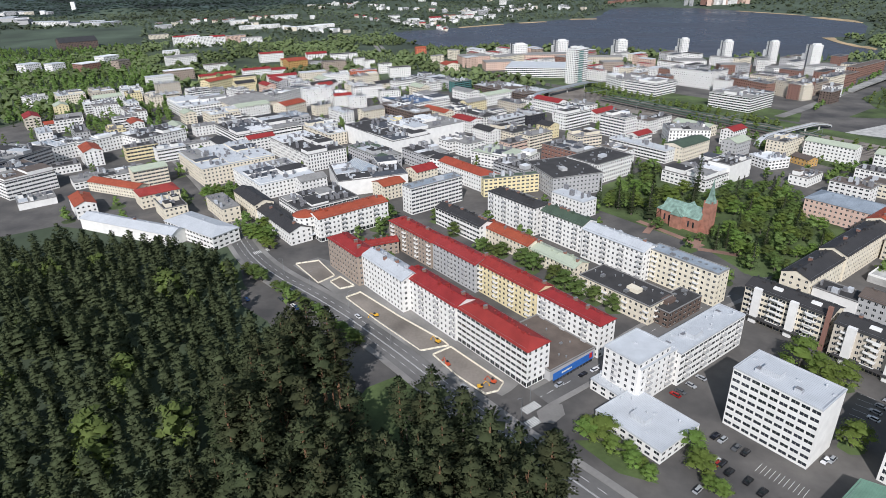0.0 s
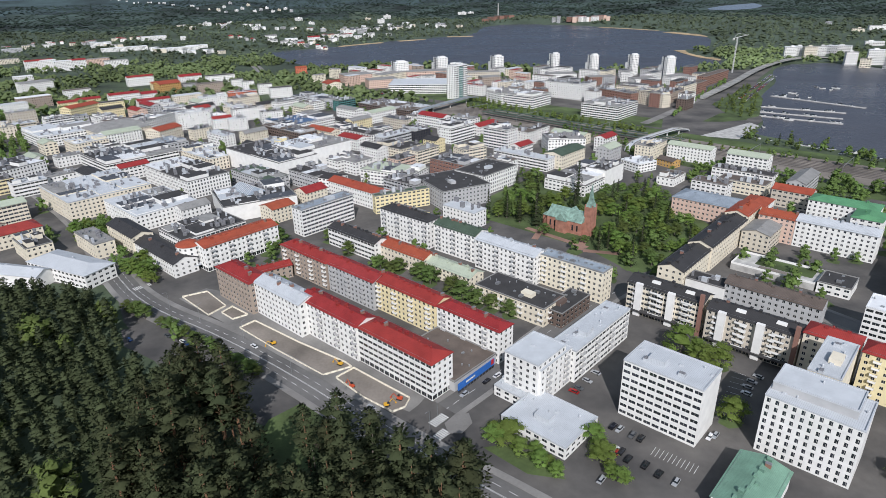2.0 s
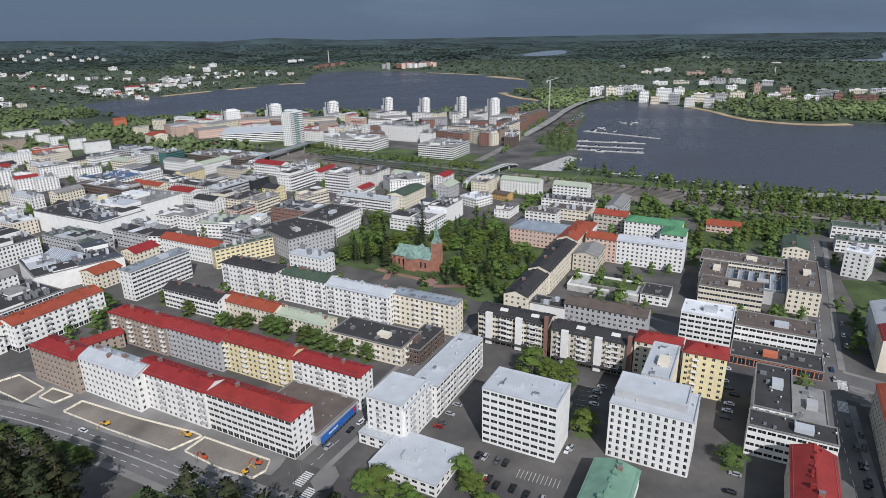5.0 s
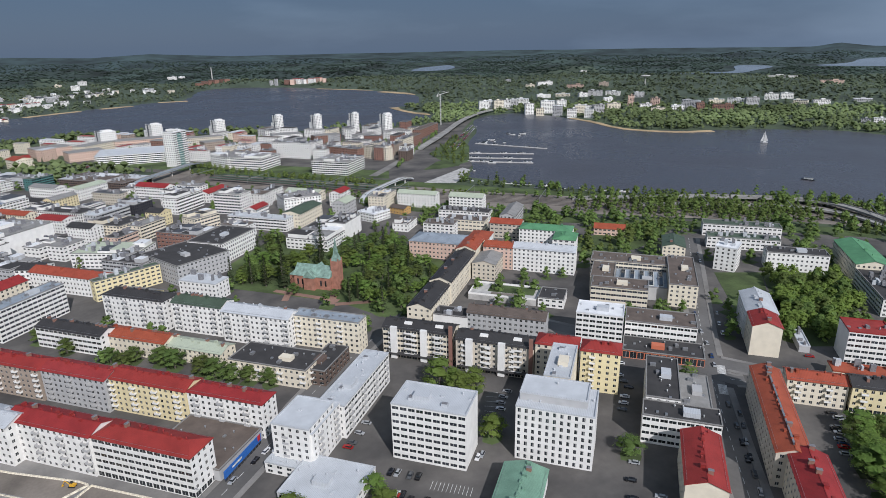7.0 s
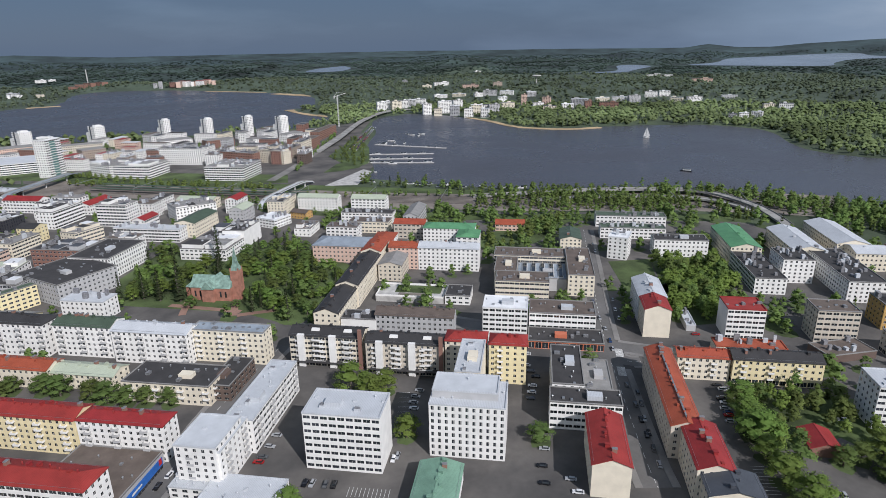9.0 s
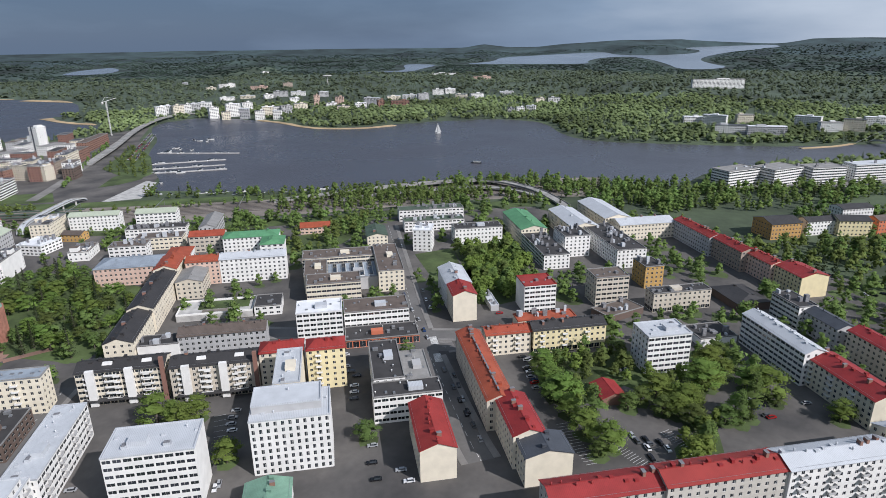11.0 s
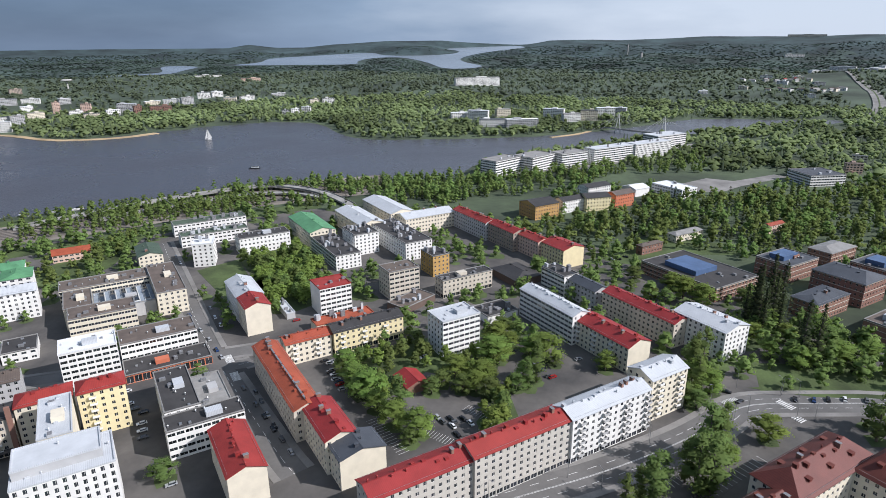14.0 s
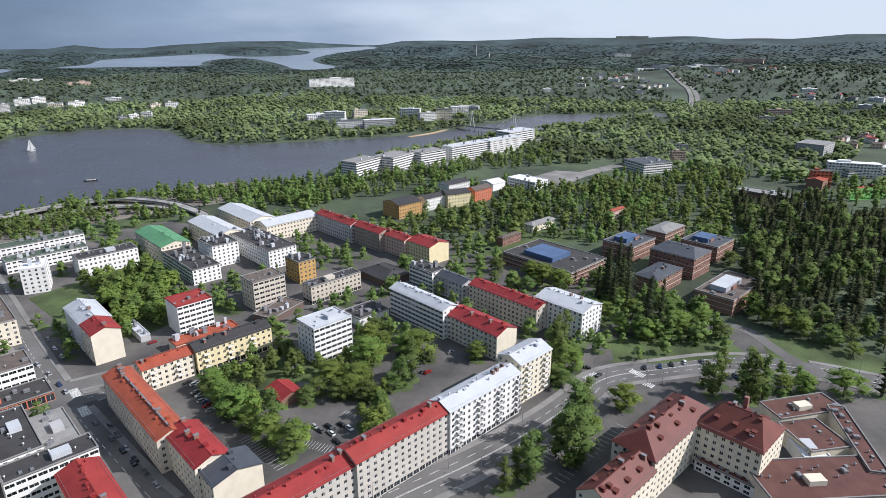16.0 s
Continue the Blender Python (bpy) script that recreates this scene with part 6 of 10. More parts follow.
block('apartment_block', -848.8, 1978.1, 35.2, 47.3, 16.0, 10.1, 'grey', 'flat', 'lgrey', 'grid', 0)
block('apartment_block', -721.4, 1642.0, 35.7, 46.0, 16.0, 10.5, 'cream', 'flat', 'grey', 'grid', 0)
block('apartment_block', -164.8, 2213.8, 16.3, 36.6, 14.6, 9.1, 'white', 'gable', 'grey', 'grid', 0)
block('apartment_block', -94.8, 2089.8, 14.6, 38.3, 15.3, 9.8, 'white', 'flat', 'white', 'grid', 0)
block('apartment_block', -25.4, 2119.6, 12.7, 38.8, 15.5, 9.9, 'white', 'gable', 'lred', 'grid', 0)
block('apartment_block', -45.3, 1261.3, 14.1, 20.9, 11.0, 14.9, 'ored', 'gable', 'ored', 'grid', 0)
block('low_building', 11.4, 1101.9, 11.4, 24.4, 11.0, 7.2, 'ored', 'gable', 'red', 'row', 0)
# lesser houses that fill the blocks
block('office_building', -258.3, 655.3, 37, 24.0, 13.6, 10, 'white', 'flat', 'grey', 'grid', 0)
block('apartment_block', -172.9, 890.6, 37, 39.8, 15.0, 12, 'white', 'gable', 'black', 'grid', 0)
block('apartment_block', -117.6, 696.4, 127, 37.1, 12.8, 14, 'white', 'flat', 'lgrey', 'grid', 0)
block('apartment_block', -476.7, 707.2, 127, 30.5, 15.7, 13, 'beige', 'gable', 'red', 'row', 0)
block('apartment_block', -434.3, 777.5, 37, 33.9, 16.1, 14, 'white', 'flat', 'lgrey', 'band', 0)
block('apartment_block', 332.5, 378.5, 127, 26.5, 14.1, 13, 'beige', 'gable', 'ored', 'row', 0)
block('apartment_block', -286.3, 564.5, 37, 28.2, 13.3, 13, 'yellow', 'flat', 'black', 'band', 0)
block('apartment_block', -281.9, 851.8, 37, 26.1, 16.7, 13, 'white', 'flat', 'slate', 'grid', 0)
block('apartment_block', 62.0, 549.3, 37, 22.0, 13.4, 13, 'pinkcream', 'flat', 'black', 'band', 0)
block('apartment_block', 27.4, 808.7, 127, 37.0, 16.1, 13, 'white', 'gable', 'grey', 'grid', 0)
block('apartment_block', -443.4, 697.4, 37, 24.4, 12.2, 7, 'white', 'gable', 'ored', 'band', 0)
block('apartment_block', 57.7, 708.2, 37, 22.4, 14.8, 7, 'white', 'flat', 'black', 'band', 0)
block('office_building', 86.1, 572.5, 37, 29.5, 12.5, 14, 'cream', 'flat', 'grey', 'band', 0)
block('office_building', -381.2, 634.7, 127, 39.2, 13.0, 13, 'grey', 'flat', 'black', 'band', 0)
block('apartment_block', -104.1, 450.3, 37, 21.5, 13.3, 14, 'white', 'gable', 'grey', 'grid', 0)
block('office_building', -53.6, 659.9, 127, 39.9, 15.2, 10, 'yellow', 'flat', 'lgrey', 'row', 0)
block('apartment_block', -221.7, 925.3, 127, 22.1, 15.1, 14, 'white', 'flat', 'lgrey', 'grid', 0)
block('office_building', -197.4, 413.1, 127, 27.4, 15.8, 10, 'cream', 'flat', 'black', 'grid', 0)
block('office_building', -343.7, 635.1, 127, 23.3, 15.3, 14, 'yellow', 'flat', 'brown', 'row', 0)
block('apartment_block', -294.8, 668.9, 127, 27.8, 15.4, 7, 'white', 'gable', 'pgreen2', 'grid', 0)
block('apartment_block', -327.1, 552.5, 127, 29.4, 15.3, 14, 'white', 'gable', 'ored', 'grid', 0)
block('office_building', -147.4, 741.8, 37, 21.9, 13.1, 12, 'cream', 'flat', 'slate', 'grid', 0)
block('apartment_block', -58.6, 895.8, 37, 35.6, 14.9, 13, 'white', 'flat', 'slate', 'row', 0)
block('apartment_block', -441.1, 813.1, 37, 33.8, 15.2, 14, 'white', 'gable', 'pgreen2', 'grid', 0)
block('office_building', 108.2, 766.2, 127, 22.8, 16.9, 7, 'white', 'flat', 'brown', 'grid', 0)
block('apartment_block', 40.3, 592.9, 127, 25.7, 13.9, 14, 'white', 'gable', 'black', 'grid', 0)
block('office_building', -256.9, 559.3, 37, 25.7, 14.6, 12, 'white', 'flat', 'lgrey', 'band', 0)
block('apartment_block', -265.5, 421.9, 127, 28.9, 13.8, 10, 'white', 'gable', 'ored', 'band', 0)
block('apartment_block', -334.6, 660.8, 127, 22.9, 13.1, 14, 'white', 'gable', 'ored', 'band', 0)
block('apartment_block', 330.2, 512.2, 127, 41.0, 12.5, 14, 'white', 'gable', 'pgreen2', 'grid', 0)
block('office_building', 222.9, 638.0, 37, 24.6, 13.5, 12, 'white', 'flat', 'black', 'grid', 0)
block('apartment_block', 262.5, 318.7, 37, 24.8, 16.5, 12, 'beige', 'gable', 'grey', 'band', 0)
block('office_building', 319.4, 417.4, 127, 35.7, 14.6, 10, 'cream', 'flat', 'brown', 'row', 0)
block('apartment_block', -33.5, 838.8, 127, 26.4, 15.4, 14, 'cream', 'gable', 'pgreen2', 'row', 0)
block('apartment_block', 23.2, 649.3, 127, 30.7, 16.8, 12, 'white', 'gable', 'red', 'grid', 0)
block('apartment_block', -360.3, 691.1, 37, 25.7, 13.2, 13, 'white', 'flat', 'grey', 'band', 0)
block('apartment_block', -181.2, 589.9, 37, 26.3, 12.6, 12, 'white', 'gable', 'red', 'row', 0)
block('apartment_block', 124.4, 731.5, 127, 40.4, 15.6, 13, 'white', 'gable', 'red', 'row', 0)
block('apartment_block', -423.6, 688.2, 37, 26.5, 13.0, 13, 'white', 'flat', 'black', 'row', 0)
block('office_building', 79.4, 732.7, 127, 35.8, 12.2, 12, 'beige', 'flat', 'slate', 'grid', 0)
block('office_building', -334.5, 849.1, 37, 32.4, 15.3, 14, 'white', 'flat', 'black', 'band', 0)
block('apartment_block', -243.3, 595.0, 37, 32.3, 13.8, 7, 'white', 'flat', 'grey', 'grid', 0)
block('apartment_block', 63.4, 782.9, 37, 41.1, 16.5, 13, 'white', 'gable', 'pgreen2', 'grid', 0)
block('apartment_block', -245.4, 488.0, 37, 26.7, 16.5, 14, 'cream', 'gable', 'pgreen2', 'band', 0)
block('office_building', 185.7, 657.7, 127, 24.1, 15.2, 12, 'white', 'flat', 'grey', 'band', 0)
block('apartment_block', 250.6, 612.5, 127, 39.2, 16.6, 10, 'cream', 'gable', 'pgreen2', 'grid', 0)
block('apartment_block', 17.3, 761.9, 127, 26.4, 13.1, 7, 'white', 'gable', 'black', 'grid', 0)
block('office_building', -132.1, 669.7, 127, 27.6, 17.0, 7, 'white', 'flat', 'lgrey', 'grid', 0)
block('apartment_block', 172.9, 680.8, 37, 33.9, 14.3, 10, 'white', 'gable', 'red', 'grid', 0)
block('office_building', 277.7, 454.5, 37, 23.8, 14.6, 7, 'white', 'flat', 'brown', 'grid', 0)
block('apartment_block', -391.0, 773.8, 127, 26.3, 12.2, 14, 'white', 'flat', 'lgrey', 'grid', 0)
block('apartment_block', -180.2, 935.8, 127, 28.2, 16.7, 12, 'white', 'gable', 'pgreen2', 'band', 0)
block('apartment_block', 51.3, 408.4, 127, 21.5, 14.6, 10, 'yellow', 'gable', 'grey', 'grid', 0)
block('office_building', -234.7, 684.5, 37, 32.5, 15.4, 10, 'white', 'flat', 'black', 'grid', 0)
block('office_building', 10.9, 574.2, 37, 30.9, 16.7, 10, 'white', 'flat', 'grey', 'row', 0)
block('office_building', -336.5, 525.7, 37, 21.7, 12.9, 7, 'white', 'flat', 'black', 'grid', 0)
block('office_building', 301.2, 534.6, 37, 34.0, 16.4, 14, 'cream', 'flat', 'grey', 'grid', 0)
block('apartment_block', -236.4, 844.8, 127, 20.8, 13.3, 10, 'white', 'flat', 'lgrey', 'row', 0)
block('office_building', 88.4, 402.9, 127, 28.7, 13.8, 12, 'white', 'flat', 'lgrey', 'grid', 0)
block('apartment_block', 185.6, 578.2, 37, 22.0, 12.3, 10, 'white', 'gable', 'red', 'band', 0)
block('apartment_block', 157.4, 705.0, 127, 31.3, 13.3, 14, 'white', 'flat', 'grey', 'row', 0)
block('office_building', -159.8, 412.1, 127, 35.4, 12.5, 10, 'cream', 'flat', 'grey', 'grid', 0)
block('apartment_block', 285.9, 410.1, 127, 26.4, 14.0, 14, 'white', 'flat', 'brown', 'row', 0)
block('apartment_block', 363.3, 407.1, 37, 41.6, 13.7, 12, 'grey', 'gable', 'grey', 'band', 0)
block('apartment_block', -297.9, 713.3, 127, 21.1, 13.1, 12, 'cream', 'gable', 'pgreen2', 'row', 0)
block('apartment_block', 148.6, 518.8, 127, 25.3, 14.8, 13, 'white', 'flat', 'brown', 'grid', 0)
block('apartment_block', -426.2, 645.2, 127, 31.5, 13.5, 10, 'white', 'flat', 'lgrey', 'grid', 0)
block('apartment_block', 361.0, 470.7, 127, 34.2, 14.4, 14, 'white', 'gable', 'pgreen2', 'row', 0)
block('office_building', -416.5, 759.5, 37, 27.1, 14.1, 14, 'white', 'flat', 'brown', 'grid', 0)
block('apartment_block', -250.7, 887.5, 127, 29.6, 14.0, 13, 'pinkcream', 'gable', 'red', 'grid', 0)
block('apartment_block', 271.8, 572.0, 37, 23.2, 12.7, 14, 'white', 'gable', 'red', 'grid', 0)
block('office_building', 65.0, 645.7, 37, 40.4, 13.9, 13, 'grey', 'flat', 'lgrey', 'band', 0)
block('apartment_block', 136.0, 688.8, 37, 28.5, 15.8, 13, 'white', 'flat', 'lgrey', 'grid', 0)
block('office_building', 202.1, 618.8, 127, 21.2, 16.0, 14, 'white', 'flat', 'brown', 'grid', 0)
block('apartment_block', -211.5, 578.1, 127, 39.8, 15.8, 10, 'white', 'gable', 'black', 'grid', 0)
block('apartment_block', -88.9, 915.3, 37, 31.5, 15.7, 7, 'cream', 'gable', 'black', 'row', 0)
block('apartment_block', -242.0, 918.7, 127, 36.9, 13.9, 14, 'grey', 'gable', 'red', 'band', 0)
block('apartment_block', -166.1, 868.5, 37, 21.0, 14.5, 14, 'white', 'gable', 'red', 'band', 0)
block('apartment_block', -381.9, 865.2, 37, 24.5, 13.7, 7, 'beige', 'flat', 'lgrey', 'band', 0)
block('apartment_block', 258.2, 535.1, 37, 23.0, 14.5, 13, 'grey', 'gable', 'pgreen2', 'grid', 0)
block('apartment_block', -446.6, 729.7, 37, 27.3, 14.4, 7, 'white', 'gable', 'grey', 'grid', 0)
block('apartment_block', -79.5, 651.8, 127, 24.1, 12.6, 10, 'white', 'gable', 'black', 'band', 0)
block('office_building', -18.4, 881.6, 37, 25.4, 14.3, 12, 'white', 'flat', 'brown', 'row', 0)
block('apartment_block', -123.9, 869.9, 37, 24.5, 16.7, 14, 'cream', 'flat', 'lgrey', 'grid', 0)
block('office_building', -424.1, 849.2, 127, 26.1, 16.5, 13, 'yellow', 'flat', 'black', 'grid', 0)
block('apartment_block', -480.4, 773.6, 127, 21.1, 15.2, 12, 'yellow', 'gable', 'pgreen2', 'grid', 0)
block('apartment_block', -83.2, 697.4, 37, 27.9, 13.5, 14, 'cream', 'gable', 'grey', 'grid', 0)
block('office_building', 22.5, 554.7, 37, 20.8, 16.7, 12, 'white', 'flat', 'grey', 'row', 0)
block('office_building', -206.0, 900.5, 37, 26.0, 15.1, 12, 'white', 'flat', 'lgrey', 'row', 0)
block('office_building', -140.7, 829.7, 127, 27.7, 15.8, 10, 'white', 'flat', 'lgrey', 'grid', 0)
block('apartment_block', -259.1, 814.6, 37, 26.6, 14.7, 14, 'white', 'flat', 'brown', 'grid', 0)
block('apartment_block', 33.9, 731.3, 37, 29.9, 13.2, 14, 'yellow', 'gable', 'grey', 'grid', 0)
block('apartment_block', -7.4, 686.5, 127, 41.0, 12.8, 14, 'cream', 'gable', 'ored', 'grid', 0)
block('apartment_block', 204.3, 1065.2, 127, 38.4, 14.8, 16.9, 'brick', 'flat', 'grey', 'grid', 0)
block('apartment_block', 355.2, 941.5, 127, 24.7, 14.1, 14.8, 'white', 'flat', 'grey', 'grid', 0)
block('apartment_block', 435.2, 859.7, 127, 30.5, 11.1, 14.1, 'cream', 'flat', 'brown', 'grid', 0)
block('apartment_block', 490.3, 891.8, 127, 28.3, 12.2, 15.7, 'brick', 'flat', 'slate', 'grid', 0)
block('apartment_block', 396.3, 914.1, 37, 35.5, 11.6, 13.3, 'white', 'flat', 'slate', 'grid', 0)
block('apartment_block', 317.5, 1005.7, 127, 22.5, 11.4, 12.6, 'pinkcream', 'flat', 'lred', 'grid', 0)
block('apartment_block', 454.9, 1043.4, 127, 35.4, 11.9, 14.0, 'white', 'flat', 'grey', 'grid', 0)
block('apartment_block', 335.2, 1088.8, 37, 24.7, 12.9, 14.6, 'pinkcream', 'flat', 'lred', 'grid', 0)
block('apartment_block', 357.6, 1003.5, 127, 39.5, 12.0, 14.2, 'white', 'flat', 'brown', 'grid', 0)
block('apartment_block', 385.8, 978.6, 37, 32.2, 13.0, 13.4, 'grey', 'flat', 'black', 'grid', 0)
block('apartment_block', 516.3, 1035.6, 37, 20.3, 12.7, 12.9, 'grey', 'flat', 'slate', 'grid', 0)
block('apartment_block', 165.8, 1213.0, 37, 23.3, 13.5, 16.4, 'pinkcream', 'flat', 'lgrey', 'grid', 0)
block('apartment_block', 460.6, 743.7, 37, 23.5, 13.5, 14.0, 'brown', 'flat', 'grey', 'grid', 0)
block('apartment_block', 45.3, 1094.0, 37, 23.8, 13.2, 16.7, 'pinkcream', 'flat', 'lgrey', 'grid', 0)
block('apartment_block', 283.1, 912.6, 37, 21.4, 11.5, 14.2, 'stone', 'flat', 'lgrey', 'grid', 0)
block('apartment_block', 389.0, 952.1, 37, 20.4, 12.8, 13.9, 'grey', 'flat', 'slate', 'grid', 0)
block('apartment_block', 320.4, 966.8, 37, 23.9, 13.8, 11.2, 'white', 'flat', 'lgrey', 'grid', 0)
block('apartment_block', 441.2, 935.1, 37, 20.9, 11.5, 17.6, 'grey', 'flat', 'grey', 'grid', 0)
block('apartment_block', 555.7, 903.4, 127, 25.6, 13.4, 16.8, 'white', 'flat', 'grey', 'grid', 0)
block('apartment_block', 541.7, 979.8, 37, 31.0, 13.5, 14.6, 'white', 'flat', 'slate', 'grid', 0)
block('apartment_block', 414.3, 889.3, 37, 38.3, 12.0, 11.5, 'white', 'flat', 'brown', 'grid', 0)
block('apartment_block', 275.2, 977.3, 37, 27.9, 14.0, 12.7, 'white', 'flat', 'lred', 'grid', 0)
block('apartment_block', 172.0, 1056.2, 37, 20.9, 13.4, 15.6, 'white', 'flat', 'grey', 'grid', 0)
block('apartment_block', 116.1, 1209.4, 127, 37.6, 13.9, 16.9, 'white', 'flat', 'lred', 'grid', 0)
block('apartment_block', 624.3, 1005.4, 37, 27.3, 14.0, 17.5, 'brick', 'flat', 'slate', 'grid', 0)
block('apartment_block', 472.4, 844.2, 37, 28.1, 13.2, 13.1, 'cream', 'flat', 'slate', 'grid', 0)
block('apartment_block', 497.9, 988.8, 37, 20.9, 11.0, 16.4, 'white', 'flat', 'grey', 'grid', 0)
block('apartment_block', 304.7, 868.9, 127, 19.2, 12.2, 15.3, 'brick', 'flat', 'slate', 'grid', 0)
block('apartment_block', 271.5, 935.9, 37, 21.3, 14.1, 17.9, 'cream', 'flat', 'lgrey', 'grid', 0)
block('apartment_block', 18.5, 1197.9, 127, 20.9, 12.1, 16.8, 'cream', 'flat', 'grey', 'grid', 0)
block('apartment_block', 61.9, 1223.0, 127, 38.4, 14.6, 14.9, 'white', 'flat', 'lgrey', 'grid', 0)
block('apartment_block', 374.3, 871.4, 127, 30.3, 13.8, 11.4, 'white', 'flat', 'black', 'grid', 0)
block('apartment_block', 318.5, 1146.6, 37, 30.4, 13.6, 11.3, 'white', 'flat', 'grey', 'grid', 0)
block('apartment_block', 460.5, 881.6, 127, 34.8, 13.8, 12.5, 'white', 'flat', 'slate', 'grid', 0)
block('apartment_block', 258.5, 1136.0, 37, 25.9, 11.8, 13.4, 'stone', 'flat', 'lred', 'grid', 0)
block('apartment_block', 230.9, 979.3, 37, 29.5, 12.8, 14.7, 'white', 'flat', 'lred', 'grid', 0)
block('apartment_block', 152.3, 1092.0, 37, 29.9, 11.2, 11.0, 'white', 'flat', 'lred', 'grid', 0)
block('apartment_block', 385.9, 1100.1, 37, 33.9, 11.3, 17.0, 'grey', 'flat', 'brown', 'grid', 0)
block('apartment_block', 550.4, 1021.0, 37, 22.8, 12.1, 14.4, 'grey', 'flat', 'brown', 'grid', 0)
block('apartment_block', 480.2, 773.1, 37, 22.5, 15.0, 15.0, 'white', 'flat', 'brown', 'grid', 0)
block('apartment_block', 341.4, 1128.0, 37, 35.0, 12.1, 12.2, 'cream', 'flat', 'lgrey', 'grid', 0)
block('apartment_block', 423.3, 1086.4, 127, 29.2, 14.0, 15.4, 'white', 'flat', 'black', 'grid', 0)
block('apartment_block', 223.8, 937.5, 127, 35.4, 11.7, 15.3, 'white', 'flat', 'lred', 'grid', 0)
block('apartment_block', -11.3, 1148.0, 37, 22.0, 11.3, 13.6, 'cream', 'flat', 'grey', 'grid', 0)
block('apartment_block', 578.1, 1043.4, 37, 18.4, 14.2, 13.4, 'white', 'flat', 'brown', 'grid', 0)
block('apartment_block', 333.9, 1047.3, 127, 26.1, 12.3, 13.8, 'pinkcream', 'flat', 'lgrey', 'grid', 0)
block('apartment_block', 526.2, 873.7, 37, 36.4, 12.5, 16.3, 'brick', 'flat', 'black', 'grid', 0)
block('apartment_block', 476.1, 1015.1, 37, 33.6, 11.5, 16.5, 'cream', 'flat', 'slate', 'grid', 0)
block('apartment_block', 244.0, 1168.8, 127, 29.4, 11.7, 16.4, 'brick', 'flat', 'lgrey', 'grid', 0)
block('apartment_block', 54.4, 1193.1, 127, 19.7, 11.8, 12.2, 'stone', 'flat', 'lred', 'grid', 0)
block('apartment_block', 219.1, 1102.5, 127, 19.0, 12.3, 12.9, 'cream', 'flat', 'lred', 'grid', 0)
block('apartment_block', 363.8, 817.0, 127, 19.9, 12.0, 16.8, 'white', 'flat', 'brown', 'grid', 0)
block('apartment_block', 225.4, 1015.7, 37, 19.9, 13.9, 16.4, 'cream', 'flat', 'lgrey', 'grid', 0)
block('apartment_block', 295.1, 950.6, 127, 21.3, 13.6, 15.1, 'white', 'flat', 'grey', 'grid', 0)
block('apartment_block', 387.3, 1071.0, 37, 26.2, 11.7, 16.8, 'white', 'flat', 'slate', 'grid', 0)
block('apartment_block', 331.4, 927.8, 127, 31.4, 11.1, 14.7, 'brick', 'flat', 'black', 'grid', 0)
block('apartment_block', 615.3, 964.4, 37, 19.8, 14.7, 11.2, 'cream', 'flat', 'slate', 'grid', 0)
block('apartment_block', 266.4, 1175.1, 127, 22.9, 11.2, 14.4, 'brick', 'flat', 'lgrey', 'grid', 0)
block('apartment_block', 173.1, 1187.7, 37, 18.4, 13.7, 16.9, 'stone', 'flat', 'lgrey', 'grid', 0)
block('apartment_block', 93.3, 1174.2, 127, 33.4, 14.6, 14.1, 'white', 'flat', 'lred', 'grid', 0)



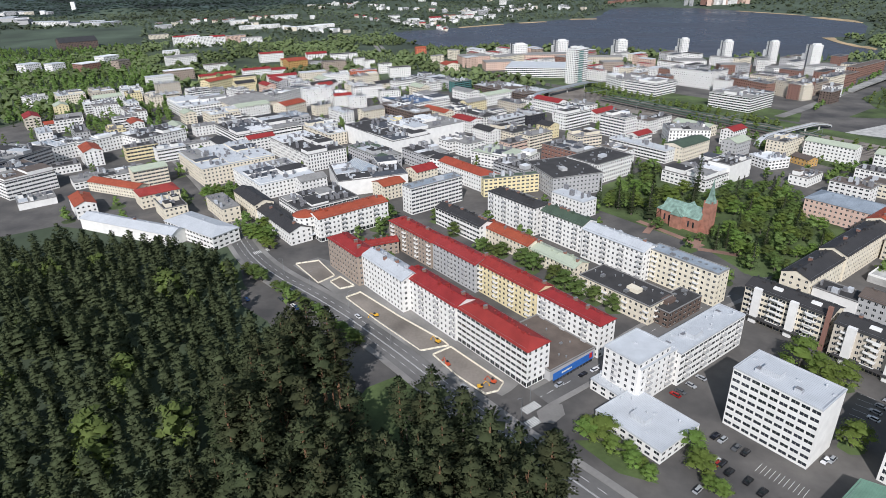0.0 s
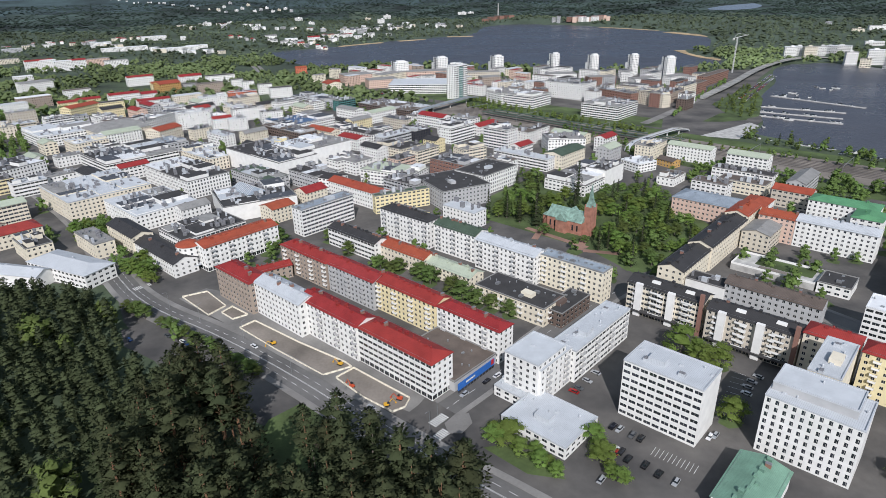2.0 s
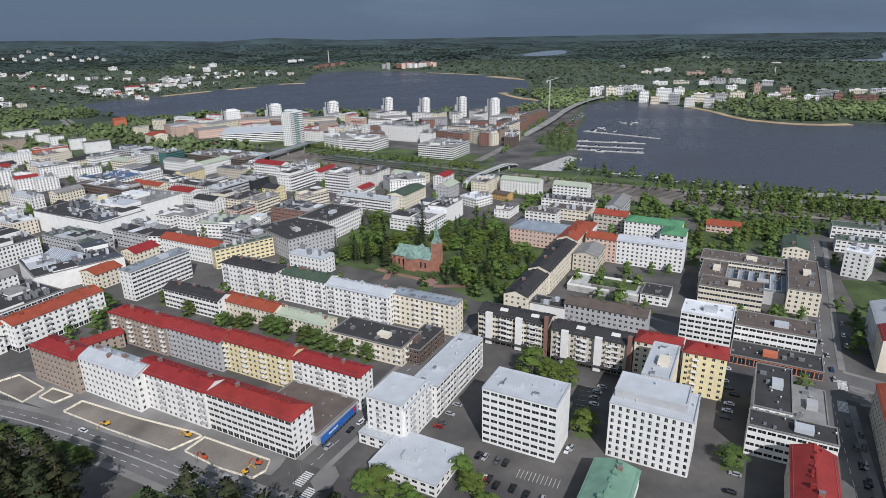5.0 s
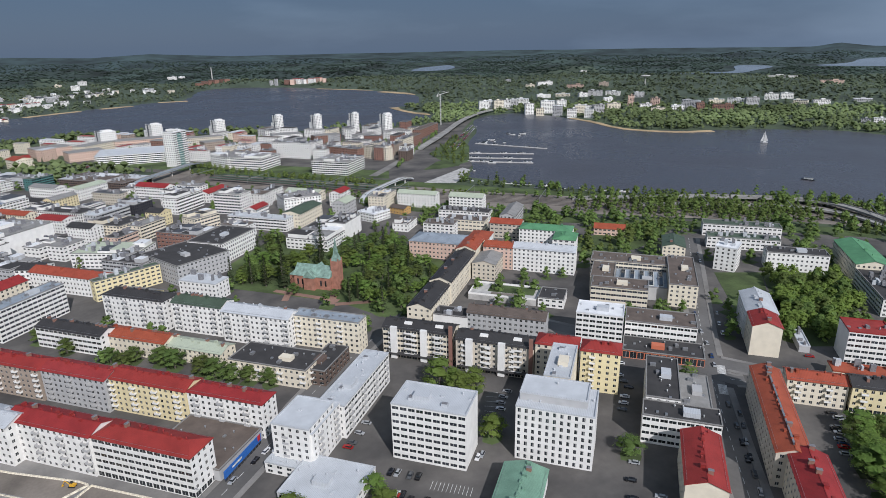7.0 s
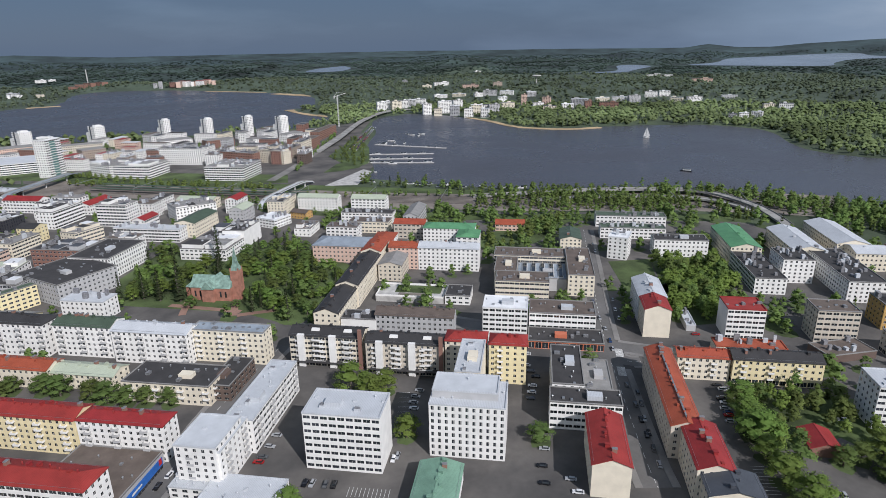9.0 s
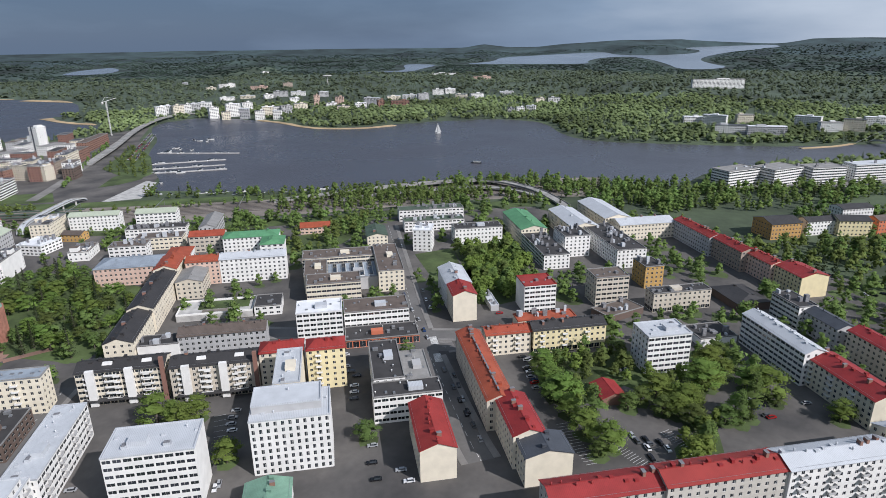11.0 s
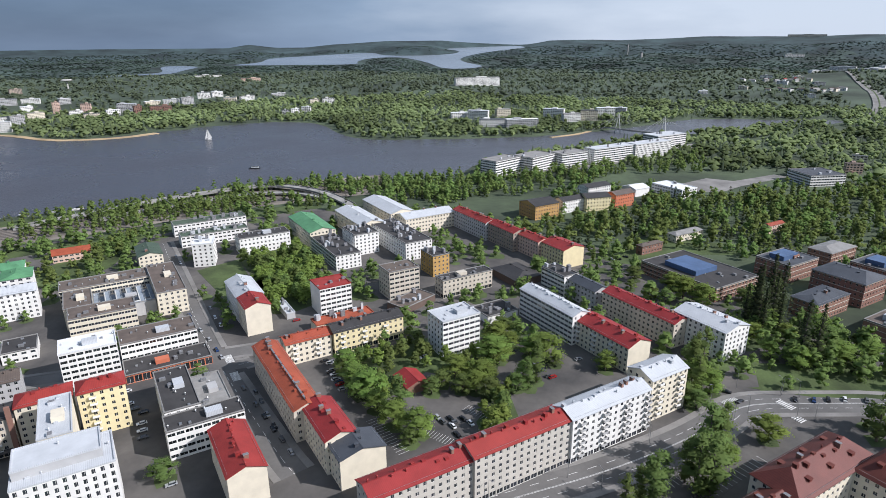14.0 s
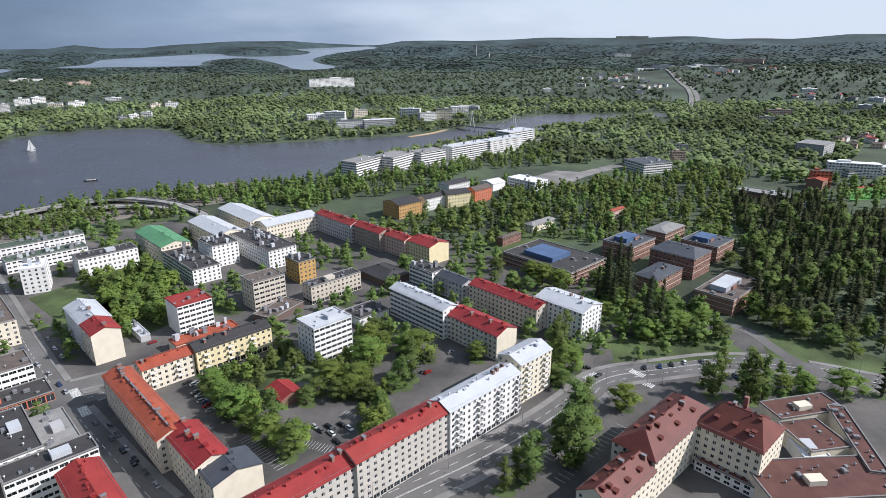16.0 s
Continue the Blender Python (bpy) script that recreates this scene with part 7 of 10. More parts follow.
# ---------------- suburbs across the water and behind the town ----------------
def hamlet(line, n, h, walls, roofs, size, seed, spread=18.0, kind="apartment_block"):
    """Houses loosely strung along a line."""
    g = random.Random(seed)
    far = []
    for k in range(n):
        t = (k + g.uniform(0.1, 0.9)) / n * (len(line) - 1)
        i = min(int(t), len(line) - 2)
        x = line[i][0] + (line[i + 1][0] - line[i][0]) * (t - i) + g.uniform(-spread, spread)
        y = line[i][1] + (line[i + 1][1] - line[i][1]) * (t - i) + g.uniform(-spread, spread)
        r = math.hypot(x, y)
        q = 1.0 if r < 2500 else max(0.45, r / (2500 - 2600 * math.log(1 - min(0.98, (r - 2500) / 2300))))
        a, b = size * q * g.uniform(0.8, 1.4), size * q * g.uniform(0.5, 0.75)
        low = h < 9
        yaw, hh, wall, rf = g.choice((37, 127, 20, 110, 60)), h * q * g.uniform(0.85, 1.25), g.choice(walls), g.choice(roofs)
        if math.hypot(*line[0]) < 1400:
            block(kind, x, y, yaw, a, b, hh, wall, "gable" if low else "flat", rf, "row" if low else "grid", 0, storeys=max(1, round(h / 3)))
            continue
        far.append((x, y, gz(x, y), radians(yaw), a, b, hh, wall, rf, low, max(1, round(h / 3.2))))
    if not far:
        return
    mats = sorted({"wall_" + f[7] for f in far} | {"felt_" + f[8] for f in far}) + ["glass"]
    s = Shape()
    for (x, y, z, yaw, a, b, hh, wall, rf, low, n) in far:
        k = len(s.v)
        s.box(-a / 2, a / 2, -b / 2, b / 2, -1, hh, mats.index("wall_" + wall))
        if low:
            s.face([(-a / 2, -b / 2 - 0.3, hh), (a / 2, -b / 2 - 0.3, hh), (a / 2, 0, hh + b * 0.3), (-a / 2, 0, hh + b * 0.3)], mats.index("felt_" + rf))
            s.face([(a / 2, b / 2 + 0.3, hh), (-a / 2, b / 2 + 0.3, hh), (-a / 2, 0, hh + b * 0.3), (a / 2, 0, hh + b * 0.3)], mats.index("felt_" + rf))
        else:
            s.box(-a / 2 - 0.2, a / 2 + 0.2, -b / 2 - 0.2, b / 2 + 0.2, hh, hh + 0.6, mats.index("felt_" + rf))
        for f in range(n):
            z0 = hh * (f + 0.4) / n
            z1 = z0 + hh / n * 0.4
            m = max(2, int(a / 4))
            for c in range(m):
                u0 = -a / 2 + (c + 0.25) * a / m
                u1 = u0 + a / m * 0.5
                for sg in (-1, 1):
                    s.box(u0, u1, sg * b / 2 - 0.08, sg * b / 2 + 0.08, z0, z1, mats.index("glass"))
        c_, s_ = math.cos(yaw), math.sin(yaw)
        for i in range(k, len(s.v)):
            v = s.v[i]
            s.v[i] = (x + v[0] * c_ - v[1] * s_, y + v[0] * s_ + v[1] * c_, z + v[2])
    tagged(new("far_houses", s.mesh("far_houses", *mats)), "pale far-off houses among trees across the water", "houses", kind="stuff")


FOOT = []


def far_block(x, y, yaw, L, W, H, wall, rcol, gable=False):
    """A far building in one mesh: walls, window rows let into them, roof with eaves, stair head."""
    g = random.Random(int(abs(x) * 3 + abs(y) * 5))
    s = Shape()
    k = 0.78 if y > 400 else 1.0
    L, W, H = L * k, W * k, H * k * 0.94
    s.box(-L / 2, L / 2, -W / 2, W / 2, -1.5, H)
    n, m = max(1, round(H / 3.1)), max(2, int(L / 3.6))
    for k in range(n):
        z = H * (k + 0.38) / n
        for c in range(m):
            u = -L / 2 + (c + 0.5) * L / m
            if g.random() < 0.12:
                s.box(u - L / m * 0.42, u + L / m * 0.42, -W / 2 - 1.2, -W / 2, z - 0.6, z + 0.5, 0)
            s.box(u - L / m * 0.30, u + L / m * 0.30, -W / 2 - 0.05, -W / 2 + 0.2, z, z + H / n * 0.46, 2)
        for c in range(max(1, int(W / 4))):
            v = -W / 2 + (c + 0.5) * W / max(1, int(W / 4))
            for sg in (-1, 1):
                s.box(sg * L / 2 - 0.06, sg * L / 2 + 0.06, v - 0.8, v + 0.8, z, z + H / n * 0.46, 2)
    if gable:
        for sg in (-1, 1):
            s.face([(-L / 2 - 0.4, sg * (W / 2 + 0.4), H - 0.1), (L / 2 + 0.4, sg * (W / 2 + 0.4), H - 0.1), (L / 2 + 0.4, 0, H + W * 0.26), (-L / 2 - 0.4, 0, H + W * 0.26)][::-sg], 1)
            s.face([(sg * L / 2, -W / 2, H), (sg * L / 2, W / 2, H), (sg * L / 2, 0, H + W * 0.25)][::sg], 0)
    else:
        s.box(-L / 2 - 0.25, L / 2 + 0.25, -W / 2 - 0.25, W / 2 + 0.25, H, H + 0.5, 1)
        u = g.uniform(-L / 4, L / 4)
        s.box(u - L * 0.12, u + L * 0.12, -W * 0.2, W * 0.25, H + 0.5, H + 2.8, 0)
    ob = new("lakeside_block" if H > 8 else "house", s.mesh("far_block", "wall_" + wall, "felt_" + rcol, "glass"))
    ob.matrix_basis = pose(x, y, gz(x, y), 0, 0, yaw)
    r = math.hypot(x, y)
    for k in (1.0, 1 - 16 / r, 1 - 34 / r):
        FOOT.append((x * k, y * k, math.cos(radians(yaw)), math.sin(radians(yaw)), L / 2, W / 2))
    tagged(ob, f"{n}-storey {WALLS[wall][1]} building with {ROOFS[rcol][1]} roof among far trees", "building", "houses across the water")


WHITES = ("white", "white", "white", "cream", "grey")
hamlet([(-580.9, 2938.8), (-238.5, 2656.3), (82.2, 2351.7)], 22, 9, WHITES, ("grey", "lred", "white"), 16, 41, 30)
hamlet([(-632.3, 2069.3), (-427.7, 1835.3), (-275.9, 1782.7)], 16, 9, WHITES, ("grey", "white"), 20, 42, 25)
hamlet([(-317.6, 2332.6), (-109.0, 1991.6), (42.2, 1762.8)], 14, 8, WHITES, ("lred", "grey"), 15, 43, 20)
hamlet([(-1282.3, 4398.3), (-887.7, 4166.4), (-488.3, 3756.9)], 16, 10, WHITES, ("grey", "white"), 20, 44, 35)
hamlet([(3.5, 2203.0), (90.0, 2193.7)], 9, 9, WHITES, ("grey", "lred"), 18, 11)
hamlet([(57.8, 2401.2), (176.9, 2440.7), (317.2, 2474.8)], 20, 8, WHITES, ("grey", "slate"), 15, 12, 40)
hamlet([(958.8, 2431.3), (1097.1, 2380.1)], 10, 16, ("brick", "pinkcream", "white"), ("grey", "lred"), 26, 13)
hamlet([(910.5, 2481.6), (934.7, 2456.4)], 2, 26, ("grey",), ("grey",), 11, 14, 3, "tower_block")
hamlet([(695.5, 2697.0), (793.2, 2692.5)], 4, 12, ("brick",), ("brown",), 40, 15)
hamlet([(-1766.2, 2613.1), (-1709.6, 2672.6), (-1632.7, 2732.1)], 8, 14, WHITES, ("lgrey",), 30, 16)
hamlet([(-1535.8, 2259.0), (-1313.0, 2155.3), (-1071.7, 2137.4)], 12, 12, ("grey", "white"), ("lgrey", "slate"), 55, 17)
hamlet([(-1633.8, 2914.3), (-1615.5, 2912.3)], 1, 40, ("white",), ("white",), 30, 18, 3, "tower_block")
hamlet([(-935.8, 2060.8), (-818.7, 2217.8), (-665.6, 2238.1), (-576.8, 2313.0)], 22, 9, WHITES, ("grey", "lred"), 18, 19, 40)
hamlet([(-96.0, 1924.6), (16.7, 2063.2), (208.1, 2202.5)], 18, 9, WHITES, ("grey", "white"), 17, 20, 40)
hamlet([(56.5, 2491.5), (362.4, 2553.0), (580.3, 2443.6)], 14, 9, WHITES, ("grey", "white"), 17, 21, 60)
hamlet([(2275.1, -809.0), (2193.4, -938.7)], 12, 7, WHITES, ("grey", "lred"), 15, 26, 40, "house")
hamlet([(1833.2, -720.5), (1830.9, -901.6)], 14, 7, WHITES, ("grey", "brown"), 15, 27, 30, "house")
hamlet([(2685.3, -1172.7), (2655.5, -1465.9)], 10, 10, ("white", "grey"), ("lgrey",), 40, 28, 40, "office_building")
hamlet([(2112.8, -1194.5), (2198.3, -1527.6)], 14, 7, WHITES, ("grey", "brown", "lred"), 15, 29, 50, "house")
hamlet([(1227.3, -825.4), (1447.1, -1064.7), (1329.5, -1170.4)], 12, 7, WHITES, ("brown", "lred", "grey"), 15, 30, 40, "house")
hamlet([(859.8, -700.2), (863.3, -784.1)], 8, 7, ("pinkcream", "white"), ("brown", "lred"), 14, 31, 30, "house")
far_block(964.0, 1192.0, -25, 28.4, 12.8, 28.4, 'white', 'white')
far_block(1005.4, 1210.8, -52, 36.4, 14.0, 25.5, 'white', 'lgrey')
far_block(1010.3, 1190.1, -18, 32.5, 14.0, 27.4, 'cream', 'grey')
far_block(1042.2, 1199.3, -36, 29.4, 13.2, 25.7, 'white', 'slate')
far_block(1079.8, 1213.5, -28, 30.0, 13.5, 22.5, 'grey', 'white')
far_block(1107.9, 1208.1, -55, 37.9, 14.0, 22.7, 'white', 'lgrey')
far_block(984.3, 1051.2, -21, 26.7, 12.0, 33.3, 'white', 'grey')
far_block(977.4, 1008.3, -39, 22.7, 10.2, 26.0, 'cream', 'slate')
far_block(1024.0, 1033.3, -31, 40.4, 14.0, 37.0, 'white', 'white')
far_block(1001.5, 978.4, -58, 25.9, 11.7, 29.2, 'grey', 'lgrey')
far_block(1111.6, 1076.8, -24, 32.2, 14.0, 28.6, 'white', 'grey')
far_block(1002.7, 937.5, -42, 25.4, 11.4, 25.4, 'white', 'slate')
far_block(1062.2, 969.9, -34, 30.0, 13.5, 26.6, 'cream', 'white')
far_block(1019.3, 903.8, -60, 22.7, 10.2, 25.2, 'white', 'lgrey')
far_block(1113.1, 960.3, -27, 34.0, 14.0, 23.8, 'grey', 'grey')
far_block(1106.8, 987.4, -43, 27.4, 12.3, 20.6, 'white', 'slate')
far_block(1287.9, 1316.6, -30, 51.0, 14.0, 12.8, 'white', 'white')
far_block(1343.7, 1294.3, -58, 51.7, 14.0, 10.3, 'cream', 'lgrey')
far_block(1357.8, 1230.9, -26, 33.8, 14.0, 15.2, 'white', 'grey')
far_block(1398.1, 1221.0, -44, 51.4, 14.0, 21.4, 'grey', 'slate')
far_block(1314.9, 1103.7, -36, 31.7, 14.0, 17.4, 'white', 'white')
far_block(1443.6, 1195.2, -62, 51.9, 14.0, 15.6, 'white', 'lgrey')
far_block(1188.0, 981.1, -28, 42.7, 14.0, 19.9, 'cream', 'grey')
far_block(1300.7, 1018.5, -47, 19.1, 8.6, 34.3, 'pinkcream', 'brown')
far_block(1460.5, 1117.9, -39, 34.0, 14.0, 18.7, 'grey', 'white')
far_block(1314.7, 956.6, -66, 26.3, 11.8, 30.1, 'pinkcream', 'brown')
far_block(1281.7, 960.6, -31, 37.0, 14.0, 13.3, 'white', 'grey')
far_block(1212.9, 873.3, -49, 38.0, 14.0, 15.2, 'cream', 'slate')
far_block(1299.3, 883.4, -42, 36.3, 14.0, 14.5, 'white', 'white')
far_block(1334.0, 871.2, -69, 51.6, 14.0, 28.0, 'grey', 'lgrey')
far_block(1311.0, 832.0, -36, 21.5, 9.7, 25.1, 'brick', 'brown')
far_block(1350.1, 799.8, -54, 58.0, 14.0, 18.1, 'brick', 'brown')
far_block(1471.1, 890.9, -45, 47.7, 14.0, 15.9, 'cream', 'white')
far_block(1480.9, 846.5, -72, 47.3, 14.0, 19.7, 'white', 'lgrey')
far_block(1489.1, 809.6, -39, 39.1, 14.0, 23.5, 'grey', 'grey')
far_block(1608.6, 825.0, -58, 41.7, 14.0, 20.9, 'white', 'slate')
far_block(1640.1, 802.7, -50, 37.9, 14.0, 18.5, 'white', 'white')
far_block(1547.2, 723.1, -77, 39.4, 14.0, 14.2, 'cream', 'lgrey')
far_block(1556.2, 682.0, -44, 47.1, 14.0, 17.3, 'white', 'grey')
far_block(1312.1, 491.2, -64, 19.5, 8.8, 13.0, 'grey', 'slate')
far_block(1332.3, 477.0, -56, 22.9, 10.3, 13.1, 'white', 'white')
far_block(1364.8, 462.4, -83, 26.7, 12.0, 13.3, 'white', 'lgrey')
far_block(1488.6, 483.2, -50, 30.4, 13.7, 15.9, 'cream', 'grey')
far_block(1496.1, 449.4, -68, 36.1, 14.0, 18.1, 'white', 'slate')
far_block(1674.6, 642.4, -55, 49.7, 14.0, 9.9, 'grey', 'white')
far_block(1608.5, 1494.3, -59, 70.9, 14.0, 16.2, 'pinkcream', 'brown')
far_block(1627.2, 1658.9, -22, 75.0, 14.0, 17.1, 'white', 'grey')
far_block(1529.0, 1630.1, -38, 41.2, 14.0, 12.4, 'cream', 'slate')
far_block(1722.6, 1469.8, -36, 41.8, 14.0, 20.9, 'stone', 'brown')
far_block(1708.3, 1952.0, -53, 23.9, 10.8, 12.0, 'grey', 'lgrey')
far_block(2231.0, 2028.9, -26, 41.7, 14.0, 11.1, 'white', 'grey')
far_block(2512.4, 1260.9, -58, 142.4, 14.0, 10.4, 'white', 'slate')
far_block(2303.9, 987.6, -53, 92.4, 14.0, 16.2, 'pinkcream', 'brown')
far_block(1265.0, 108.2, -71, 35.3, 14.0, 11.8, 'white', 'white')
far_block(1252.0, 68.6, -99, 40.7, 14.0, 18.6, 'white', 'lgrey')
far_block(1285.5, 21.1, -67, 29.8, 13.4, 17.9, 'cream', 'grey')
far_block(1161.6, 37.8, -83, 48.6, 14.0, 14.0, 'white', 'slate')
far_block(1152.4, -16.5, -77, 58.9, 14.0, 16.1, 'grey', 'white')
far_block(1310.3, -84.2, -106, 42.6, 14.0, 17.0, 'white', 'lgrey')
far_block(1244.6, -113.5, -73, 34.8, 14.0, 16.2, 'white', 'grey')
far_block(1261.4, -149.8, -92, 32.4, 14.0, 21.2, 'cream', 'slate')
far_block(1349.6, -193.2, -84, 37.9, 14.0, 16.4, 'white', 'white')
far_block(1390.7, -227.9, -111, 32.6, 14.0, 11.7, 'grey', 'lgrey')
far_block(1901.0, 109.8, -65, 140.6, 14.0, 24.6, 'white', 'grey')
far_block(661.4, -568.6, -117, 54.4, 14.0, 17.2, 'white', 'white')
far_block(654.1, -599.3, -144, 32.2, 14.0, 13.8, 'white', 'lgrey')
far_block(613.7, -490.6, -107, 20.5, 9.2, 19.7, 'ored', 'brown')
far_block(2554.4, -1326.2, -112, 221.0, 14.0, 14.7, 'white', 'slate')
far_block(2577.2, -1464.9, -106, 91.0, 14.0, 12.1, 'grey', 'white')
far_block(2798.4, -1344.1, -128, 95.3, 14.0, 15.9, 'white', 'lgrey')
far_block(3518.2, -1438.8, -90, 97.2, 14.0, 15.5, 'white', 'grey')
far_block(4329.6, -1828.8, -108, 216.2, 14.0, 14.4, 'cream', 'slate')
far_block(2802.0, -1713.7, -107, 84.0, 14.0, 23.5, 'pinkcream', 'brown')
far_block(2700.1, -1720.3, -135, 81.9, 14.0, 22.9, 'pinkcream', 'brown')
far_block(2228.1, -1295.1, -98, 52.8, 14.0, 13.2, 'white', 'grey')
far_block(2395.0, -897.0, -106, 39.3, 14.0, 13.1, 'white', 'slate')
far_block(2285.3, -960.2, -99, 35.5, 14.0, 12.7, 'cream', 'white')
far_block(2108.9, -842.1, -124, 30.2, 13.6, 10.5, 'white', 'lgrey')
far_block(2027.5, -913.8, -92, 31.9, 14.0, 10.3, 'grey', 'grey')
far_block(1699.6, -750.4, -109, 24.8, 11.1, 8.6, 'white', 'slate')
far_block(1833.4, -525.1, -92, 23.5, 10.6, 8.8, 'white', 'white')
far_block(1930.7, -664.2, -121, 25.1, 11.3, 9.4, 'cream', 'lgrey')
far_block(1213.8, -845.3, -103, 45.6, 14.0, 10.6, 'pinkcream', 'brown')
far_block(1132.9, -767.9, -119, 28.2, 12.7, 8.4, 'cream', 'slate')
far_block(1513.4, -1129.5, -113, 34.9, 14.0, 8.7, 'white', 'white')
far_block(907.8, -791.5, -143, 22.3, 10.1, 8.7, 'pinkcream', 'brown')
far_block(780.8, -409.1, -96, 18.3, 8.2, 12.8, 'pinkcream', 'brown')
far_block(853.7, -452.6, -113, 17.0, 7.7, 9.0, 'cream', 'slate')
far_block(1241.7, -1064.8, -117, 25.2, 11.3, 8.4, 'grey', 'white')
far_block(1322.9, -1159.6, -143, 30.7, 13.8, 9.0, 'white', 'lgrey')
far_block(-88.1, 2804.4, 16, 38.8, 14.0, 15.5, 'white', 'white')
far_block(-34.2, 2696.9, -11, 29.8, 13.4, 12.4, 'white', 'lgrey')
far_block(9.4, 2449.7, 22, 29.4, 13.2, 11.3, 'cream', 'grey')
far_block(95.2, 2317.2, 3, 47.0, 14.0, 17.1, 'white', 'slate')
far_block(141.9, 2313.8, 10, 42.7, 14.0, 19.2, 'grey', 'white')
far_block(253.1, 2761.6, -17, 38.3, 14.0, 23.0, 'white', 'lgrey')
far_block(301.7, 2998.0, 16, 41.6, 14.0, 22.2, 'white', 'grey')
far_block(212.1, 2960.7, 1, 32.8, 14.0, 13.7, 'cream', 'slate')
far_block(338.9, 2623.8, 7, 36.6, 14.0, 12.2, 'white', 'white')
far_block(471.4, 2570.8, -22, 48.2, 14.0, 14.5, 'grey', 'lgrey')
far_block(-379.2, 2919.9, 29, 32.5, 14.0, 16.3, 'white', 'grey')
far_block(-451.7, 2790.0, 14, 39.1, 14.0, 18.2, 'white', 'slate')
far_block(-479.3, 2612.9, 24, 29.4, 13.2, 12.2, 'cream', 'white')
far_block(-249.3, 2610.7, -7, 31.4, 14.0, 14.5, 'white', 'lgrey')
far_block(-375.0, 2681.8, 30, 29.9, 13.5, 12.5, 'grey', 'grey')
far_block(688.4, 3156.9, -7, 53.6, 14.0, 17.9, 'white', 'slate')
far_block(734.4, 3170.3, 1, 36.0, 14.0, 12.0, 'white', 'white')
far_block(-555.0, 3869.0, -4, 25.2, 11.3, 16.2, 'cream', 'lgrey')
far_block(-530.6, 3934.1, 30, 25.6, 11.5, 16.4, 'white', 'grey')
far_block(-505.0, 3999.6, 12, 26.0, 11.7, 16.7, 'grey', 'slate')
far_block(-453.8, 3830.8, 21, 24.9, 11.2, 16.0, 'white', 'white')
far_block(-427.5, 3896.0, -6, 25.3, 11.4, 16.2, 'white', 'lgrey')
far_block(-400.0, 3961.9, 28, 25.7, 11.5, 16.5, 'cream', 'grey')
far_block(-352.3, 3790.2, 10, 24.5, 11.0, 15.8, 'white', 'slate')
far_block(-324.1, 3855.5, 19, 24.9, 11.2, 16.0, 'grey', 'white')
far_block(-294.6, 3921.5, -8, 25.3, 11.4, 16.3, 'white', 'lgrey')
far_block(-250.8, 3747.2, 26, 24.2, 10.9, 15.6, 'white', 'grey')
far_block(-220.7, 3812.4, 8, 24.6, 11.1, 15.8, 'cream', 'slate')
far_block(-189.2, 3878.4, 17, 25.0, 11.3, 16.1, 'white', 'white')
far_block(-149.5, 3702.1, -10, 23.9, 10.7, 15.3, 'grey', 'lgrey')


# ---------------- streets ----------------
street([(57.3, 135.9), (38.6, 157.7), (20.5, 176.6), (0.2, 202.2), (-27.3, 237.7), (-63.5, 279.4), (-105.5, 318.4), (-133.0, 360.1), (-180.4, 460.1), (-255.2, 569.5)], 13, 3.0)
street([(35.8, 199.3), (52.4, 211.2), (65.3, 221.0)] + [(98.1, 249.8), (149.3, 280.9)], 10, 2.5)
street([(186.6, 78.8), (195.8, 88.0), (229.5, 116.9), (281.7, 161.0), (372.9, 226.8), (447.1, 280.9)], 11, 3.0)
street([(177.9, 3.0), (183.6, -7.0), (199.7, -38.7), (219.5, -69.4), (236.7, -90.8)] + [(253.8, -107.2), (257.5, -138.6), (262.1, -182.5), (248.4, -215.3), (230.0, -241.6)], 15, 3.0)
street([(246.6, -214.1), (271.4, -209.9), (292.1, -209.7), (303.3, -199.9), (315.6, -185.0)], 7, 0, dashes=False)
street([(312.7, 67.5), (272.7, 151.6), (216.3, 279.1)], 10, 2.5, dashes=False)
street([(263.4, 153.2), (263.4, 135.3), (268.4, 129.7)], 9, 2)
lay_streets()
for (x, y, a, n) in CROSSINGS:
    crosswalk(x, y, a, n)


# ---------------- plants ----------------
def ico():
    t = (1 + 5 ** 0.5) / 2
    v = np.array([(-1, t, 0), (1, t, 0), (-1, -t, 0), (1, -t, 0), (0, -1, t), (0, 1, t), (0, -1, -t), (0, 1, -t), (t, 0, -1), (t, 0, 1), (-t, 0, -1), (-t, 0, 1)], dtype=float)
    f = np.array([(0, 11, 5), (0, 5, 1), (0, 1, 7), (0, 7, 10), (0, 10, 11), (1, 5, 9), (5, 11, 4), (11, 10, 2), (10, 7, 6), (7, 1, 8), (3, 9, 4), (3, 4, 2), (3, 2, 6), (3, 6, 8), (3, 8, 9), (4, 9, 5), (2, 4, 11), (6, 2, 10), (8, 6, 7), (9, 8, 1)])
    return v / np.linalg.norm(v[0]), f


ICO_V, ICO_F = ico()


OCT_V = np.array([(1, 0, 0), (-1, 0, 0), (0, 1, 0), (0, -1, 0), (0, 0, 1), (0, 0, -1)], dtype=float)
OCT_F = np.array([(0, 2, 4), (2, 1, 4), (1, 3, 4), (3, 0, 4), (2, 0, 5), (1, 2, 5), (3, 1, 5), (0, 3, 5)])


